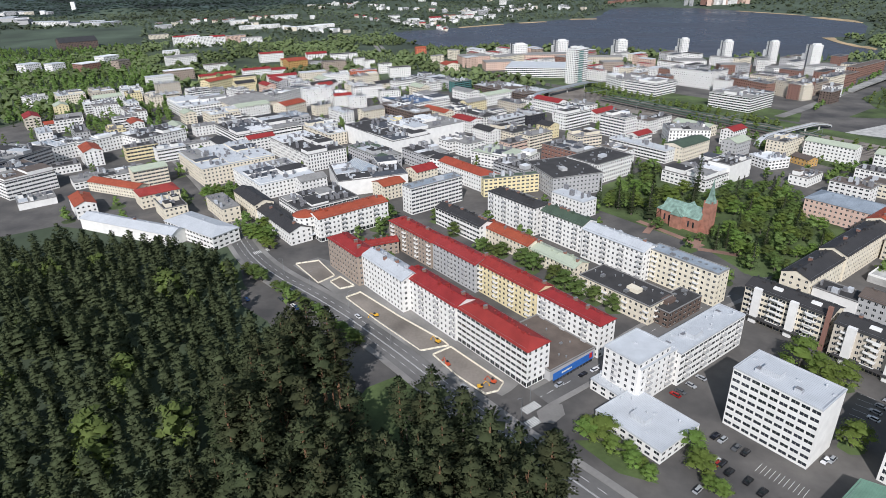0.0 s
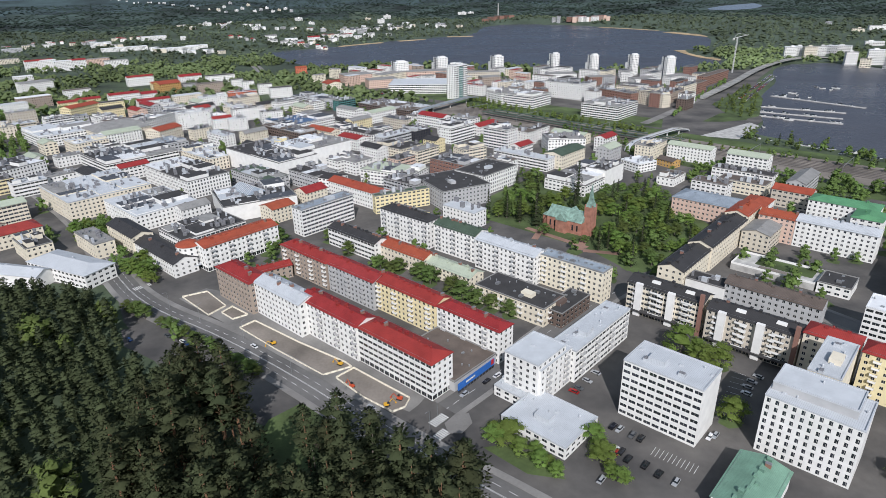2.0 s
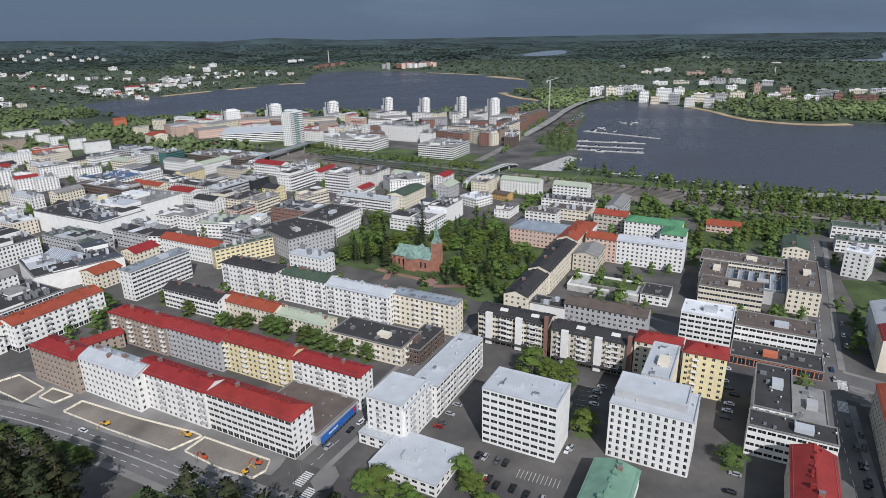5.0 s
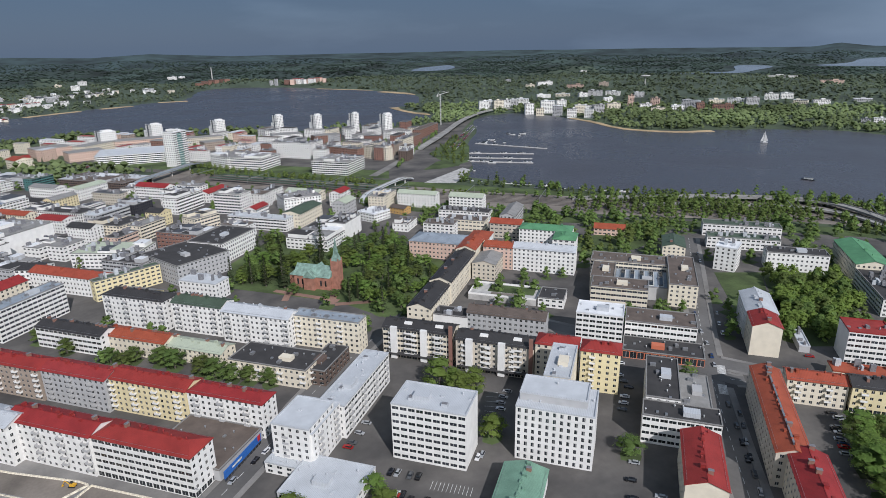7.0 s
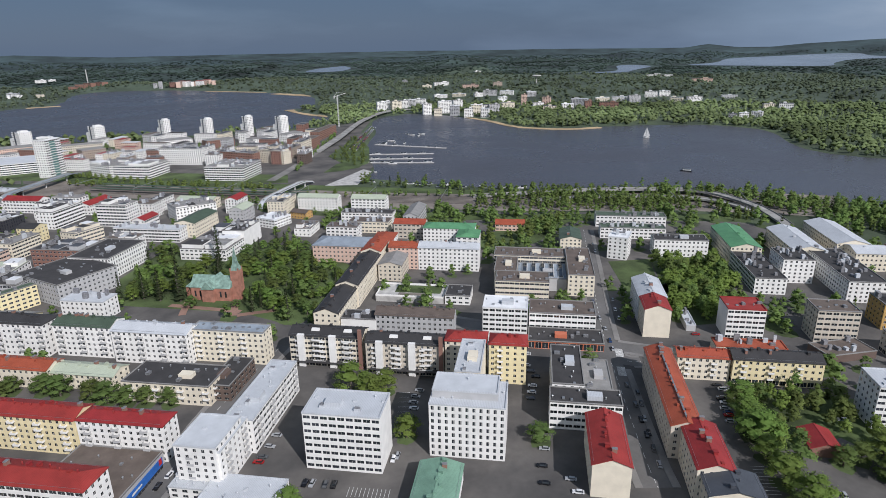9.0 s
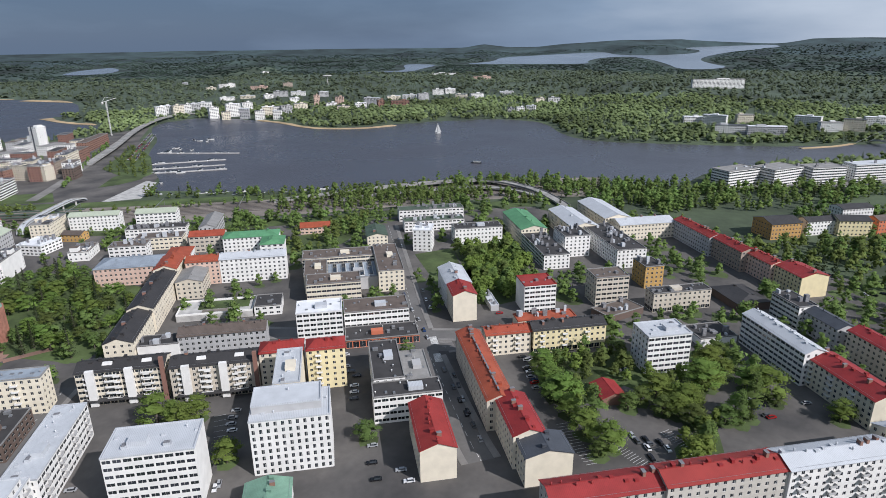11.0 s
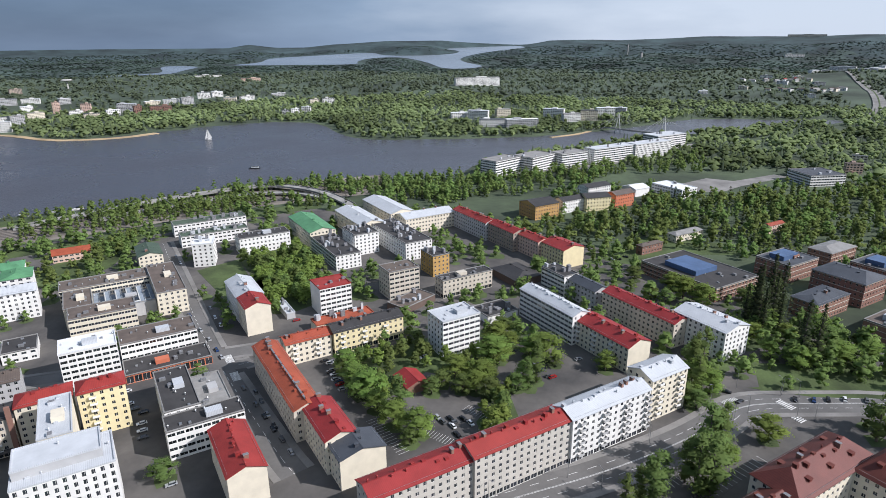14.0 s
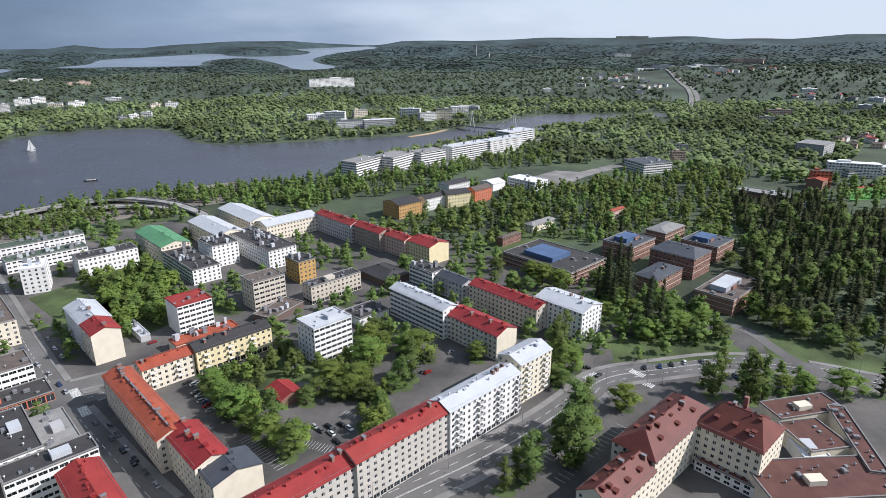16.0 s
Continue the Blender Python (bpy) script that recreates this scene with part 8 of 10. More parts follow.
def clump_cloud(rng, lobes, cards, size, needle=False, core=0.62, fine=True):
    """Foliage: rough inner lumps with loose leaf sprays standing off them. lobes: (centre, radii)."""
    vs, fs, ns, k = [], [], [], 0
    cv, cf = (ICO_V, ICO_F) if fine else (OCT_V, OCT_F)
    for c, rad in lobes:
        c, rad = np.array(c), np.array(rad)
        vs.append(cv * rad * core * rng.uniform(0.75, 1.2, (len(cv), 1)) + c)
        fs.append(cf + k)
        ns.append(cv)
        k += len(cv)
        d = rng.normal(size=(cards, 3))
        d /= np.linalg.norm(d, axis=1)[:, None]
        d[:, 2] = np.where(d[:, 2] < -0.55, -d[:, 2], d[:, 2])
        p = c + d * rad * rng.uniform(0.62, 1.08, (cards, 1))
        a = np.cross(d, rng.normal(size=(cards, 3)))
        a /= np.linalg.norm(a, axis=1)[:, None] + 1e-9
        s = size * rng.uniform(0.55, 1.4, (cards, 1))
        if needle:
            out = d * np.array([1.0, 1.0, 0.35]) + np.array([0, 0, 0.25])
            q = np.stack([p - a * s * 0.6, p + a * s * 0.6, p + out * s * 1.35], axis=1)
        else:
            b = np.cross(d, a) * 0.8 + d * rng.uniform(-0.4, 0.7, (cards, 1))
            q = np.stack([p - a * s, p + a * s, p + b * s * 1.4], axis=1)
        vs.append(q.reshape(-1, 3))
        ns.append(np.repeat(d, 3, axis=0))
        fs.append(np.arange(cards * 3).reshape(-1, 3) + k)
        k += cards * 3
    return outward(np.concatenate(vs), np.concatenate(fs), np.concatenate(ns), needle)


def outward(v, f, n, tall):
    """Turns every leaf to face out of the crown and gives it the crown's rounded normal."""
    h = v[:, 2].max()
    c = v - np.array([0, 0, 0.42 * h])
    if tall:
        c[:, 2] = 0.35 * np.hypot(c[:, 0], c[:, 1])
    c = c / (np.linalg.norm(c, axis=1)[:, None] + 1e-9)
    n = n * 0.42 + c * 0.75 + np.array([0, 0, 0.38])
    n /= np.linalg.norm(n, axis=1)[:, None] + 1e-9
    a, b, d = v[f[:, 0]], v[f[:, 1]], v[f[:, 2]]
    g = np.cross(b - a, d - a)
    flip = (g * n[f[:, 0]]).sum(1) < 0
    f = f.copy()
    f[flip] = f[flip][:, ::-1]
    return v, f, n


def tree_lobes(rng, species, h):
    out = []
    if species == "pine":
        n = 15
        for i in range(n):
            t = i / (n - 1)
            z = h * (0.36 + 0.60 * t) + rng.uniform(-0.015, 0.015) * h
            w = h * 0.122 * (0.62 + 0.75 * t - 1.1 * t ** 3) * rng.uniform(0.8, 1.25)
            a = i * 2.4 + rng.uniform(-0.5, 0.5)
            o = w * rng.uniform(0.5, 1.05) * (1 - 0.5 * t)
            out.append(((math.cos(a) * o, math.sin(a) * o, z), (w, w, h * 0.045)))
    elif species == "spruce":
        n = 10
        for i in range(n):
            t = i / (n - 1)
            w = h * (0.15 * (1 - t) + 0.015)
            out.append(((rng.uniform(-0.12, 0.12) * w, rng.uniform(-0.12, 0.12) * w, h * (0.10 + 0.86 * t)), (w, w, h * 0.075)))
    elif species == "poplar":
        for i in range(11):
            t = i / 10
            w = h * (0.065 + 0.125 * math.sin(0.45 + 2.5 * t)) * rng.uniform(0.8, 1.2)
            out.append(((rng.uniform(-0.5, 0.5) * w, rng.uniform(-0.5, 0.5) * w, h * (0.10 + 0.84 * t)), (w * 0.85, w * 0.85, h * 0.085)))
    else:
        n = 17
        for i in range(n):
            t = (i + 0.5) / n
            a = i * 2.4 + rng.uniform(-0.4, 0.4)
            z = h * (0.22 + 0.66 * t)
            o = h * 0.25 * math.sin(0.75 + 2.25 * t) * rng.uniform(0.6, 1.1)
            w = h * rng.uniform(0.10, 0.15)
            out.append(((math.cos(a) * o, math.sin(a) * o, z), (w, w, w * 0.9)))
        out.append(((0, 0, h * 0.52), (h * 0.2, h * 0.2, h * 0.3)))
    return out


SPECIES = {
    "pine": ("pine_tree", "pine", "bark_pine", "tall dark green pine with bare orange-brown trunk", "forest pines"),
    "spruce": ("spruce_tree", "spruce", "bark", "dark conical spruce with dense drooping boughs", "spruces"),
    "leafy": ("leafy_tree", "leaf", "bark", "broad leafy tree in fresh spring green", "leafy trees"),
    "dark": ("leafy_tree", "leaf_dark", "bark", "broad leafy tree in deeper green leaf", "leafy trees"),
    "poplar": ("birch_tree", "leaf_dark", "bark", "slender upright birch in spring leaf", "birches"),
}
PROTO = {}


def plant(species, x, y, h, z=None, rng=random):
    name, leaf, bark, label, group = SPECIES[species]
    k = rng.randrange(4)
    m = Matrix.LocRotScale((x, y, gz(x, y) if z is None else z), Euler((0, 0, rng.uniform(0, 6.28))), (h / 10 * rng.uniform(0.95, 1.2) * (1.22 if species in ("leafy", "dark") else 1.0),) * 2 + (h / 10,))
    if (species, k) in PROTO:
        return copy_thing(PROTO[(species, k)], m)
    g = np.random.default_rng(hash_key(species) + k)
    lobes = tree_lobes(g, species, 10.0)
    ob = thing(name, Matrix(), label, "tree", group)
    s = Shape()
    lean = (g.uniform(-0.2, 0.2), g.uniform(-0.2, 0.2))
    s.tube((0, 0, -0.3), (lean[0], lean[1], 5.5), 0.20 if species == "pine" else 0.24, 0.11, 7)
    s.tube((lean[0], lean[1], 5.5), (0, 0, 9.3), 0.11, 0.03, 6)
    for c, rad in lobes[::2]:
        s.tube((lean[0] * 0.8, lean[1] * 0.8, max(1.5, c[2] - 0.7)), c, 0.04, 0.015, 4)
    part("trunk", s.mesh("trunk", bark), ob)
    soft_leaf = species in ("leafy", "dark", "poplar")
    v, f, n = clump_cloud(g, lobes, 66 if soft_leaf else 60, 0.185 if soft_leaf else 0.165, not soft_leaf, 0.72 if soft_leaf else 0.66, False)
    part("crown", tris("crown", v, f, [leaf], None, n), ob)
    ob.matrix_basis = m
    PROTO[(species, k)] = ob
    return ob


def hash_key(s):
    return sum(ord(c) * (i + 3) for i, c in enumerate(s))


def clear(x, y, pad=1.5):
    for (cx, cy, c, s, a, b) in FOOT:
        dx, dy = x - cx, y - cy
        if abs(dx * c + dy * s) < a + pad and abs(-dx * s + dy * c) < b + pad:
            return False
    return True


for o in list(scene.objects):
    if o.type == "EMPTY" and o.get("category") in ("building", "house"):
        w = [c for c in o.children if c.name.startswith("wall")][0]
        xs = [v.co for v in w.data.vertices]
        r = o.location.xy.length
        for k in (1.0,) if r < 430 else (1.0, 1 - 13 / r):
            FOOT.append((o.location.x * k, o.location.y * k, math.cos(o.rotation_euler.z), math.sin(o.rotation_euler.z), max(v.x for v in xs), max(v.y for v in xs)))


def inside(poly, x, y):
    return seg_dist(np.asarray(x, dtype=float), np.asarray(y, dtype=float), poly)


def scatter(poly, spacing, seed, edge=0.0):
    """Jittered grid of points inside an outline."""
    g = np.random.default_rng(seed)
    p = np.array(poly)
    lo, hi = p.min(0), p.max(0)
    X, Y = np.meshgrid(np.arange(lo[0], hi[0], spacing), np.arange(lo[1], hi[1], spacing))
    X, Y = X.ravel(), Y.ravel()
    X = X + g.uniform(-0.45, 0.45, X.shape) * spacing
    Y = Y + g.uniform(-0.45, 0.45, Y.shape) * spacing
    keep = inside(poly, X, Y) > edge
    return X[keep], Y[keep], g


def wood(name, X, Y, H, kinds, label, g, detail=1):
    """Many trees joined as one stand. kinds: list of (species, share)."""
    spec = g.choice(len(kinds), size=len(X), p=[k[1] for k in kinds])
    Z = ground_z(X, Y)
    for i, (sp, _) in enumerate(kinds):
        temps = []
        for t in range(5):
            tg = np.random.default_rng(100 * i + t + 7)
            lobes = tree_lobes(tg, sp, 1.0)
            if detail == 2:
                v, f, nn = clump_cloud(tg, lobes, 14, 0.036 if sp in ("pine", "spruce") else 0.044, sp in ("pine", "spruce"), 0.8, False)
            elif detail == 1:
                few = [(c, tuple(np.array(q) * 1.2)) for c, q in lobes[::2]] + (lobes[-1:] if sp == "leafy" else [])
                v, f, nn = clump_cloud(tg, few, 10, 0.06, sp in ("pine", "spruce"), 0.85, False)
            else:
                if sp == "spruce":
                    n = 6
                    a = np.arange(n) * 2 * np.pi / n + tg.uniform(0, 1)
                    ring = np.stack([np.cos(a) * 0.13 * tg.uniform(0.7, 1.3, n), np.sin(a) * 0.13 * tg.uniform(0.7, 1.3, n), tg.uniform(0.0, 0.12, n)], 1)
                    v = np.concatenate([ring, [[0, 0, 1.05]]])
                    q = np.arange(n)
                    f = np.stack([q, (q + 1) % n, np.full(n, n)], 1)
                    nn = v * np.array([2.0, 2.0, 0.3]) + np.array([0, 0, 0.5])
                else:
                    m = 2 if name in ("far_forest", "hill_forest") else 3
                    vs, fs = [], []
                    for j in range(m):
                        w = tg.uniform(0.20, 0.30) if m > 2 else tg.uniform(0.28, 0.36)
                        ang = j * 2.4 + tg.uniform(0, 1)
                        o = 0.22 if m > 2 else 0.13
                        c = np.array([math.cos(ang) * o, math.sin(ang) * o, 0.34 + 0.42 * j / (m - 1)])
                        vs.append(OCT_V * w * np.array([1, 1, 1.1]) * tg.uniform(0.8, 1.25, (6, 1)) + c)
                        fs.append(OCT_F + 6 * j)
                    v, f = np.concatenate(vs), np.concatenate(fs)
                    nn = np.tile(OCT_V, (m, 1)) + np.array([0, 0, 0.35])
                nn = nn * 0.6 + np.array([0, 0, 0.45])
                v, f, nn = outward(v, f, nn / np.linalg.norm(nn, axis=1)[:, None], sp == "spruce")
            temps.append((v, f, nn))
        idx = np.where(spec == i)[0]
        if not len(idx):
            continue
        tid = g.integers(0, 5, len(idx))
        vs, fs, ns, k = [], [], [], 0
        for t in range(5):
            sel = idx[tid == t]
            if not len(sel):
                continue
            v, f, nn = temps[t]
            a = g.uniform(0, 6.28, len(sel))
            hh = H[sel] * g.uniform(0.8, 1.2, len(sel))
            ww = hh * g.uniform(0.85, 1.25, len(sel)) * (2.0 if name == "far_forest" else 5.0 if name == "hill_forest" else 1.25 if name == "country_trees" else 1.0)
            c, s = np.cos(a)[:, None], np.sin(a)[:, None]
            x = (v[None, :, 0] * c - v[None, :, 1] * s) * ww[:, None] + X[sel][:, None]
            y = (v[None, :, 0] * s + v[None, :, 1] * c) * ww[:, None] + Y[sel][:, None]
            z = v[None, :, 2] * hh[:, None] + Z[sel][:, None] - 0.3
            ns.append(np.stack([nn[None, :, 0] * c - nn[None, :, 1] * s, nn[None, :, 0] * s + nn[None, :, 1] * c, np.broadcast_to(nn[None, :, 2], x.shape)], -1).reshape(-1, 3))
            vs.append(np.stack([x, y, z], -1).reshape(-1, 3))
            fs.append((f[None] + (np.arange(len(sel)) * len(v))[:, None, None] + k).reshape(-1, 3))
            k += len(sel) * len(v)
        # the coarsest, farthest trees use the haze-paled colours
        mat = ("leaf_mid" if detail == 1 and sp == "leafy" else SPECIES[sp][1]) if detail else ("hazed_woods" if sp == "spruce" else "hazed_forest" if name == "far_forest" else "hazed_hill_woods" if name == "hill_forest" else "hazed_leaf")
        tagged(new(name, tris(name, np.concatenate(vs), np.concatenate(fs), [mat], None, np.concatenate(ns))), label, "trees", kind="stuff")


# foliage for far stands, with the paling of haze mixed into its colour
material("hazed_forest", (0.146, 0.185, 0.118), 0.95, scale=0.004, vary=0.3, fine=0.03, per=0.2, spec=0.05, leaf=0.45)
material("hazed_hill_woods", (0.092, 0.130, 0.104), 0.95, scale=0.003, vary=0.35, fine=0.03, per=0.15, spec=0.03, leaf=0.45)
material("hazed_leaf", (0.215, 0.27, 0.122), 0.95, scale=0.004, vary=0.35, fine=0.03, per=0.25, spec=0.05, leaf=0.45)
rng = random.Random(5)

# the pine forest on the rise
X, Y, g = scatter(FOREST, 7.3, 11)
R = np.hypot(X, Y)
ok = (R > 95) & (inside(CLEARING, X, Y) < 0) & ((inside(GLADE, X, Y) < -1.0) | (g.uniform(0, 1, len(X)) < 0.38))
X, Y, R = X[ok], Y[ok], R[ok]
nearest = (X > -75) & (X < 60) & (Y > 100) & (Y < 235)
pick = np.where(nearest)[0]
g.shuffle(pick)
pick = pick[:240]
for i in pick:
    sp = "pine" if rng.random() < 0.88 else "spruce" if rng.random() < 0.8 else "dark"
    plant(sp, X[i], Y[i], rng.uniform(15, 21) if sp != "dark" else rng.uniform(9, 13), rng=rng)
rest = np.ones(len(X), dtype=bool)
rest[pick] = False
wood("pine_forest", X[rest], Y[rest], g.uniform(15, 21, rest.sum()), [("pine", 0.84), ("spruce", 0.11), ("dark", 0.05)], "dense dark green pine and spruce forest on the rise", g, 2)
# the grove by the university
X, Y, g = scatter(GROVE, 8.6, 12)
wood("mixed_grove", X, Y, g.uniform(13, 20, len(X)), [("pine", 0.62), ("spruce", 0.14), ("dark", 0.24)], "dark mixed grove of pine, spruce and leafy trees", g, 2)
# church park
X, Y, g = scatter(PARK, 10.5, 13, 2.0)
for x, y in zip(X, Y):
    if clear(x, y, 3) and math.hypot(x - CHURCH[0], y - CHURCH[1]) > 19 and rng.random() < 0.8:
        sp = rng.choice(["leafy", "dark", "dark", "dark", "leafy", "spruce"])
        plant(sp, x, y, rng.uniform(7.5, 11.5), 0.1, rng)
# yards and streets
YARD_H = {"leafy": 13.0, "dark": 12.5, "poplar": 15.5, "spruce": 17}


GRASS = []


def yard_trees(sp, pts):
    for (x, y) in pts:
        if clear(x, y, 0.5):
            plant(sp, x, y, YARD_H[sp] * rng.uniform(0.8, 1.15), 0.0, rng)
            GRASS.append((x, y, 4.5))


yard_trees("leafy", [(264.3, 78.8), (252.1, 71.9), (241.6, 62.3), (231.2, 56.5), (220.1, 46.2), (215.1, 34.8), (262.3, 24.0), (263.7, 17.4), (261.9, 10.6), (280.3, 3.2), (252.1, 13.2)])
yard_trees("leafy", [(300.7, 5.0), (298.1, -2.9), (288.0, -12.6), (285.7, -20.0), (280.2, 6.0), (265.2, -9.0), (286.2, -57.7), (277.3, -49.6), (261.3, -95.2), (263.0, -89.5)])
yard_trees("leafy", [(227.0, -108.1), (230.4, -187.5), (229.2, -197.4), (224.0, -212.9), (209.5, -87.5)])
yard_trees("leafy", [(147.3, 214.6), (150.6, 202.7), (158.4, 202.4), (141.8, 168.6), (129.2, 146.4), (99.4, 256.7)])
yard_trees("dark", [(272.6, 73.7), (254.7, 29.8), (247.7, 33.8), (250.7, 19.5), (247.6, 6.5), (311.6, 1.3), (209.6, 38.2)])
yard_trees("dark", [(279.3, -25.2), (254.6, -5.6), (261.9, 6.8), (247.9, -85.7), (252.8, -82.4), (355.7, -50.2), (384.8, -80.3), (369.7, -90.8), (365.8, -98.4)])
yard_trees("dark", [(4.2, 366.1), (21.9, 338.7), (27.1, 330.3), (32.4, 333.0), (43.2, 320.3), (48.1, 312.2), (58.0, 298.2), (62.1, 288.9), (68.4, 282.1), (74.6, 275.4), (81.6, 266.2), (-7.0, 389.7)])
yard_trees("dark", [(-52.6, 378.7), (-40.5, 393.5), (45.4, 324.8), (1.2, 275.3)])
yard_trees("dark", [(241.4, 133.2), (178.7, 126.9), (261.7, 79.8), (252.4, 72.0), (241.6, 66.4), (274.2, 104.7)])
yard_trees("poplar", [(180.4, -43.2), (185.9, -49.6), (191.5, -58.6), (197.4, -68.1), (206.4, -77.3), (213.5, -84.7), (183.3, -53.4), (256.3, -11.1), (262.9, -15.3)])
yard_trees("poplar", [(192.4, -75.1), (190.7, -70.0), (231.2, -152.6), (238.6, -160.6), (224.6, -167.5), (228.0, -165.9), (225.5, -173.7)])
yard_trees("poplar", [(259.9, -88.7), (272.5, -90.2), (280.5, -97.1)])
yard_trees("poplar", [(228.2, 44.8), (290.0, 27.1)])
yard_trees("dark", [(373.6, -146.5), (353.7, -148.9), (391.8, -173.9), (316.5, -171.6), (314.8, -185.0), (325.1, -201.3), (399.6, -205.0), (393.5, -256.2), (381.2, -261.9), (402.4, -85.9), (412.5, -98.4), (375.4, -131.3), (285.2, -187.7), (303.2, -155.0)])
yard_trees("leafy", [(335.8, -147.6), (318.9, -151.4), (320.9, -134.7), (294.5, -167.7), (299.7, -184.0), (290.2, -145.8), (388.8, -107.1), (372.8, -110.8), (362.0, -119.3), (298.3, -136.1), (328.7, -171.9)])
yard_trees("spruce", [(349.5, -145.1), (348.6, -152.5), (342.0, -156.2), (368.0, -154.7), (293.8, -155.5), (299.1, -151.1), (221.9, -230.6)])
yard_trees("spruce", [(331.2, -139.6), (327.4, -141.9), (337.9, -151.0), (329.4, -151.5), (344.2, -138.4)])
yard_trees("spruce", [(136.1, 384.2), (183.5, 427.0)])
# tall leafy trees along the edge of the grove
for x, y, h in ((303.0, -221.0, 15), (292.5, -226.5, 17), (281.0, -232.5, 19), (271.5, -242.0, 18), (290.1, -236.1, 20), (274.0, -251.5, 18), (259.1, -246.0, 9), (262.7, -266.8, 12), (314.4, -223.8, 15)):
    plant("leafy" if h % 2 else "dark", x, y, h * 0.8, None, rng)
for line, n, sp in AVENUES:
    pts = rounded(line, 1)
    far_row = math.hypot(*pts[len(pts) // 2]) > 480
    row = []
    for k in range(n):
        t = k / max(1, n - 1) * (len(pts) - 1)
        i = min(int(t), len(pts) - 2)
        x = pts[i][0] + (pts[i + 1][0] - pts[i][0]) * (t - i) + rng.uniform(-1.5, 1.5)
        y = pts[i][1] + (pts[i + 1][1] - pts[i][1]) * (t - i) + rng.uniform(-1.5, 1.5)
        if clear(x, y, 0.5):
            if far_row:
                row.append((x, y))
            else:
                plant(sp, x, y, rng.uniform(6, 10), None, rng)
    if row:
        g = np.random.default_rng(len(row))
        wood("tree_row", np.array([q[0] for q in row]), np.array([q[1] for q in row]), g.uniform(6, 9.5, len(row)), [(sp, 1.0)], "row of young green trees along the railway and quay", g, 1)
for poly, gap, lo, hi, kinds, seed in COPSES:
    X, Y, g = scatter(poly, gap, seed)
    keep = np.array([clear(a, b, 2.0) for a, b in zip(X, Y)], dtype=bool)
    for p in LAKES:
        keep &= inside(p, X, Y) < -3
    X, Y = X[keep], Y[keep]
    wood("copse", X, Y, g.uniform(lo, hi, len(X)), kinds, "mixed copse of leafy trees, birches and spruces", g, 2 if seed in (32, 40, 39, 42) else 1)

# trees in yards and along lesser streets of the town
X, Y, g = scatter(TOWN, 11.0, 51)
yw, dd = np.degrees(np.arctan2(-X, Y)), np.hypot(X, Y)
share = np.where(yw < -38, 0.48, np.where(dd > 380, 0.26, 0.16)) * np.where((yw < -38) & (dd > 340), 1.5, 1.0)
keep = (dd > 285) & (g.uniform(0, 1, len(X)) < share * (0.7 + 0.6 * wave2(X, Y, 25.0, 2.0)))
X, Y = X[keep], Y[keep]
keep = np.array([clear(a, b, 3.0) and all(near_line((a, b), o) > w / 2 + 3.5 for o, w, *_ in STREETS) for a, b in zip(X, Y)], dtype=bool)
X, Y = X[keep], Y[keep]
wood("yard_trees", X, Y, g.uniform(8, 13, len(X)), [("leafy", 0.62), ("dark", 0.28), ("poplar", 0.10)], "leafy yard trees in spring green between the houses", g, 1)
GRASS += [(a, b, g.uniform(3.5, 7.0)) for a, b in zip(X, Y)]
lw = Shape()
for (a, b, r) in GRASS:
    h = 0.07 + rng.uniform(0, 0.015)
    ring = [(a + r * rng.uniform(0.7, 1.25) * math.cos(k * 0.785), b + r * rng.uniform(0.7, 1.25) * math.sin(k * 0.785), h) for k in range(8)]
    lw.face(ring)
tagged(new("yard_lawns", lw.mesh("yard_lawns", "lawn")), "patches of green grass under the yard trees", "lawn", kind="stuff")
for poly, gap, lo, hi, kinds, seed in COPSES:
    if seed in (32, 35, 39, 40, 42):
        sheet("yard_lawn", poly, 0.075, "lawn", "green courtyard lawn under leafy trees", "lawn")

# open country: single trees out to 1.6 km, woods beyond
g = np.random.default_rng(21)
N = 30000
yaw = np.radians(g.uniform(-142, 44, N))
r = np.sqrt(g.uniform(480 ** 2, 1650 ** 2, N))
X, Y = -np.sin(yaw) * r, np.cos(yaw) * r
keep = (inside(TOWN, X, Y) < -6) & (inside(QUAY, X, Y) < -4) & (inside(RAILS, X, Y) < -4)
for p in LAKES:
    keep &= inside(p, X, Y) < -14
for q in OPEN_GROUND:
    keep &= inside(q, X, Y) < 0
X, Y = X[keep], Y[keep]
keep = np.array([clear(a, b, 5.0) for a, b in zip(X, Y)], dtype=bool)
X, Y = X[keep], Y[keep]
yw = np.degrees(np.arctan2(-X, Y))
thin = wave2(X, Y, 70.0, 3.0) > np.where(yw < -40, np.where((yw < -80) & (np.hypot(X, Y) < 820), -0.15, -0.9), -0.35)
X, Y = X[thin], Y[thin]
close = np.hypot(X, Y) < 820
HH = g.uniform(8, 14, len(X))
wood("garden_trees", X[close], Y[close], HH[close], [("leafy", 0.45), ("poplar", 0.35), ("spruce", 0.20)], "leafy trees, birches and spruces among the gardens", g, 1)
wood("country_trees", X[~close], Y[~close], HH[~close], [("spruce", 0.3), ("leafy", 0.7)], "loose spring-green woods and garden trees among houses", g, 0)
N = 48000
yaw = np.radians(g.uniform(-142, 44, N))
r = np.sqrt(g.uniform(1500 ** 2, 4400 ** 2, N))
X, Y = -np.sin(yaw) * r, np.cos(yaw) * r
keep = np.ones(N, dtype=bool)
for p in LAKES:
    keep &= inside(p, X, Y) < -18
for p in FAR_LAKES:
    keep &= inside(p, X, Y) < -45
for q in OPEN_GROUND:
    keep &= inside(q, X, Y) < 0
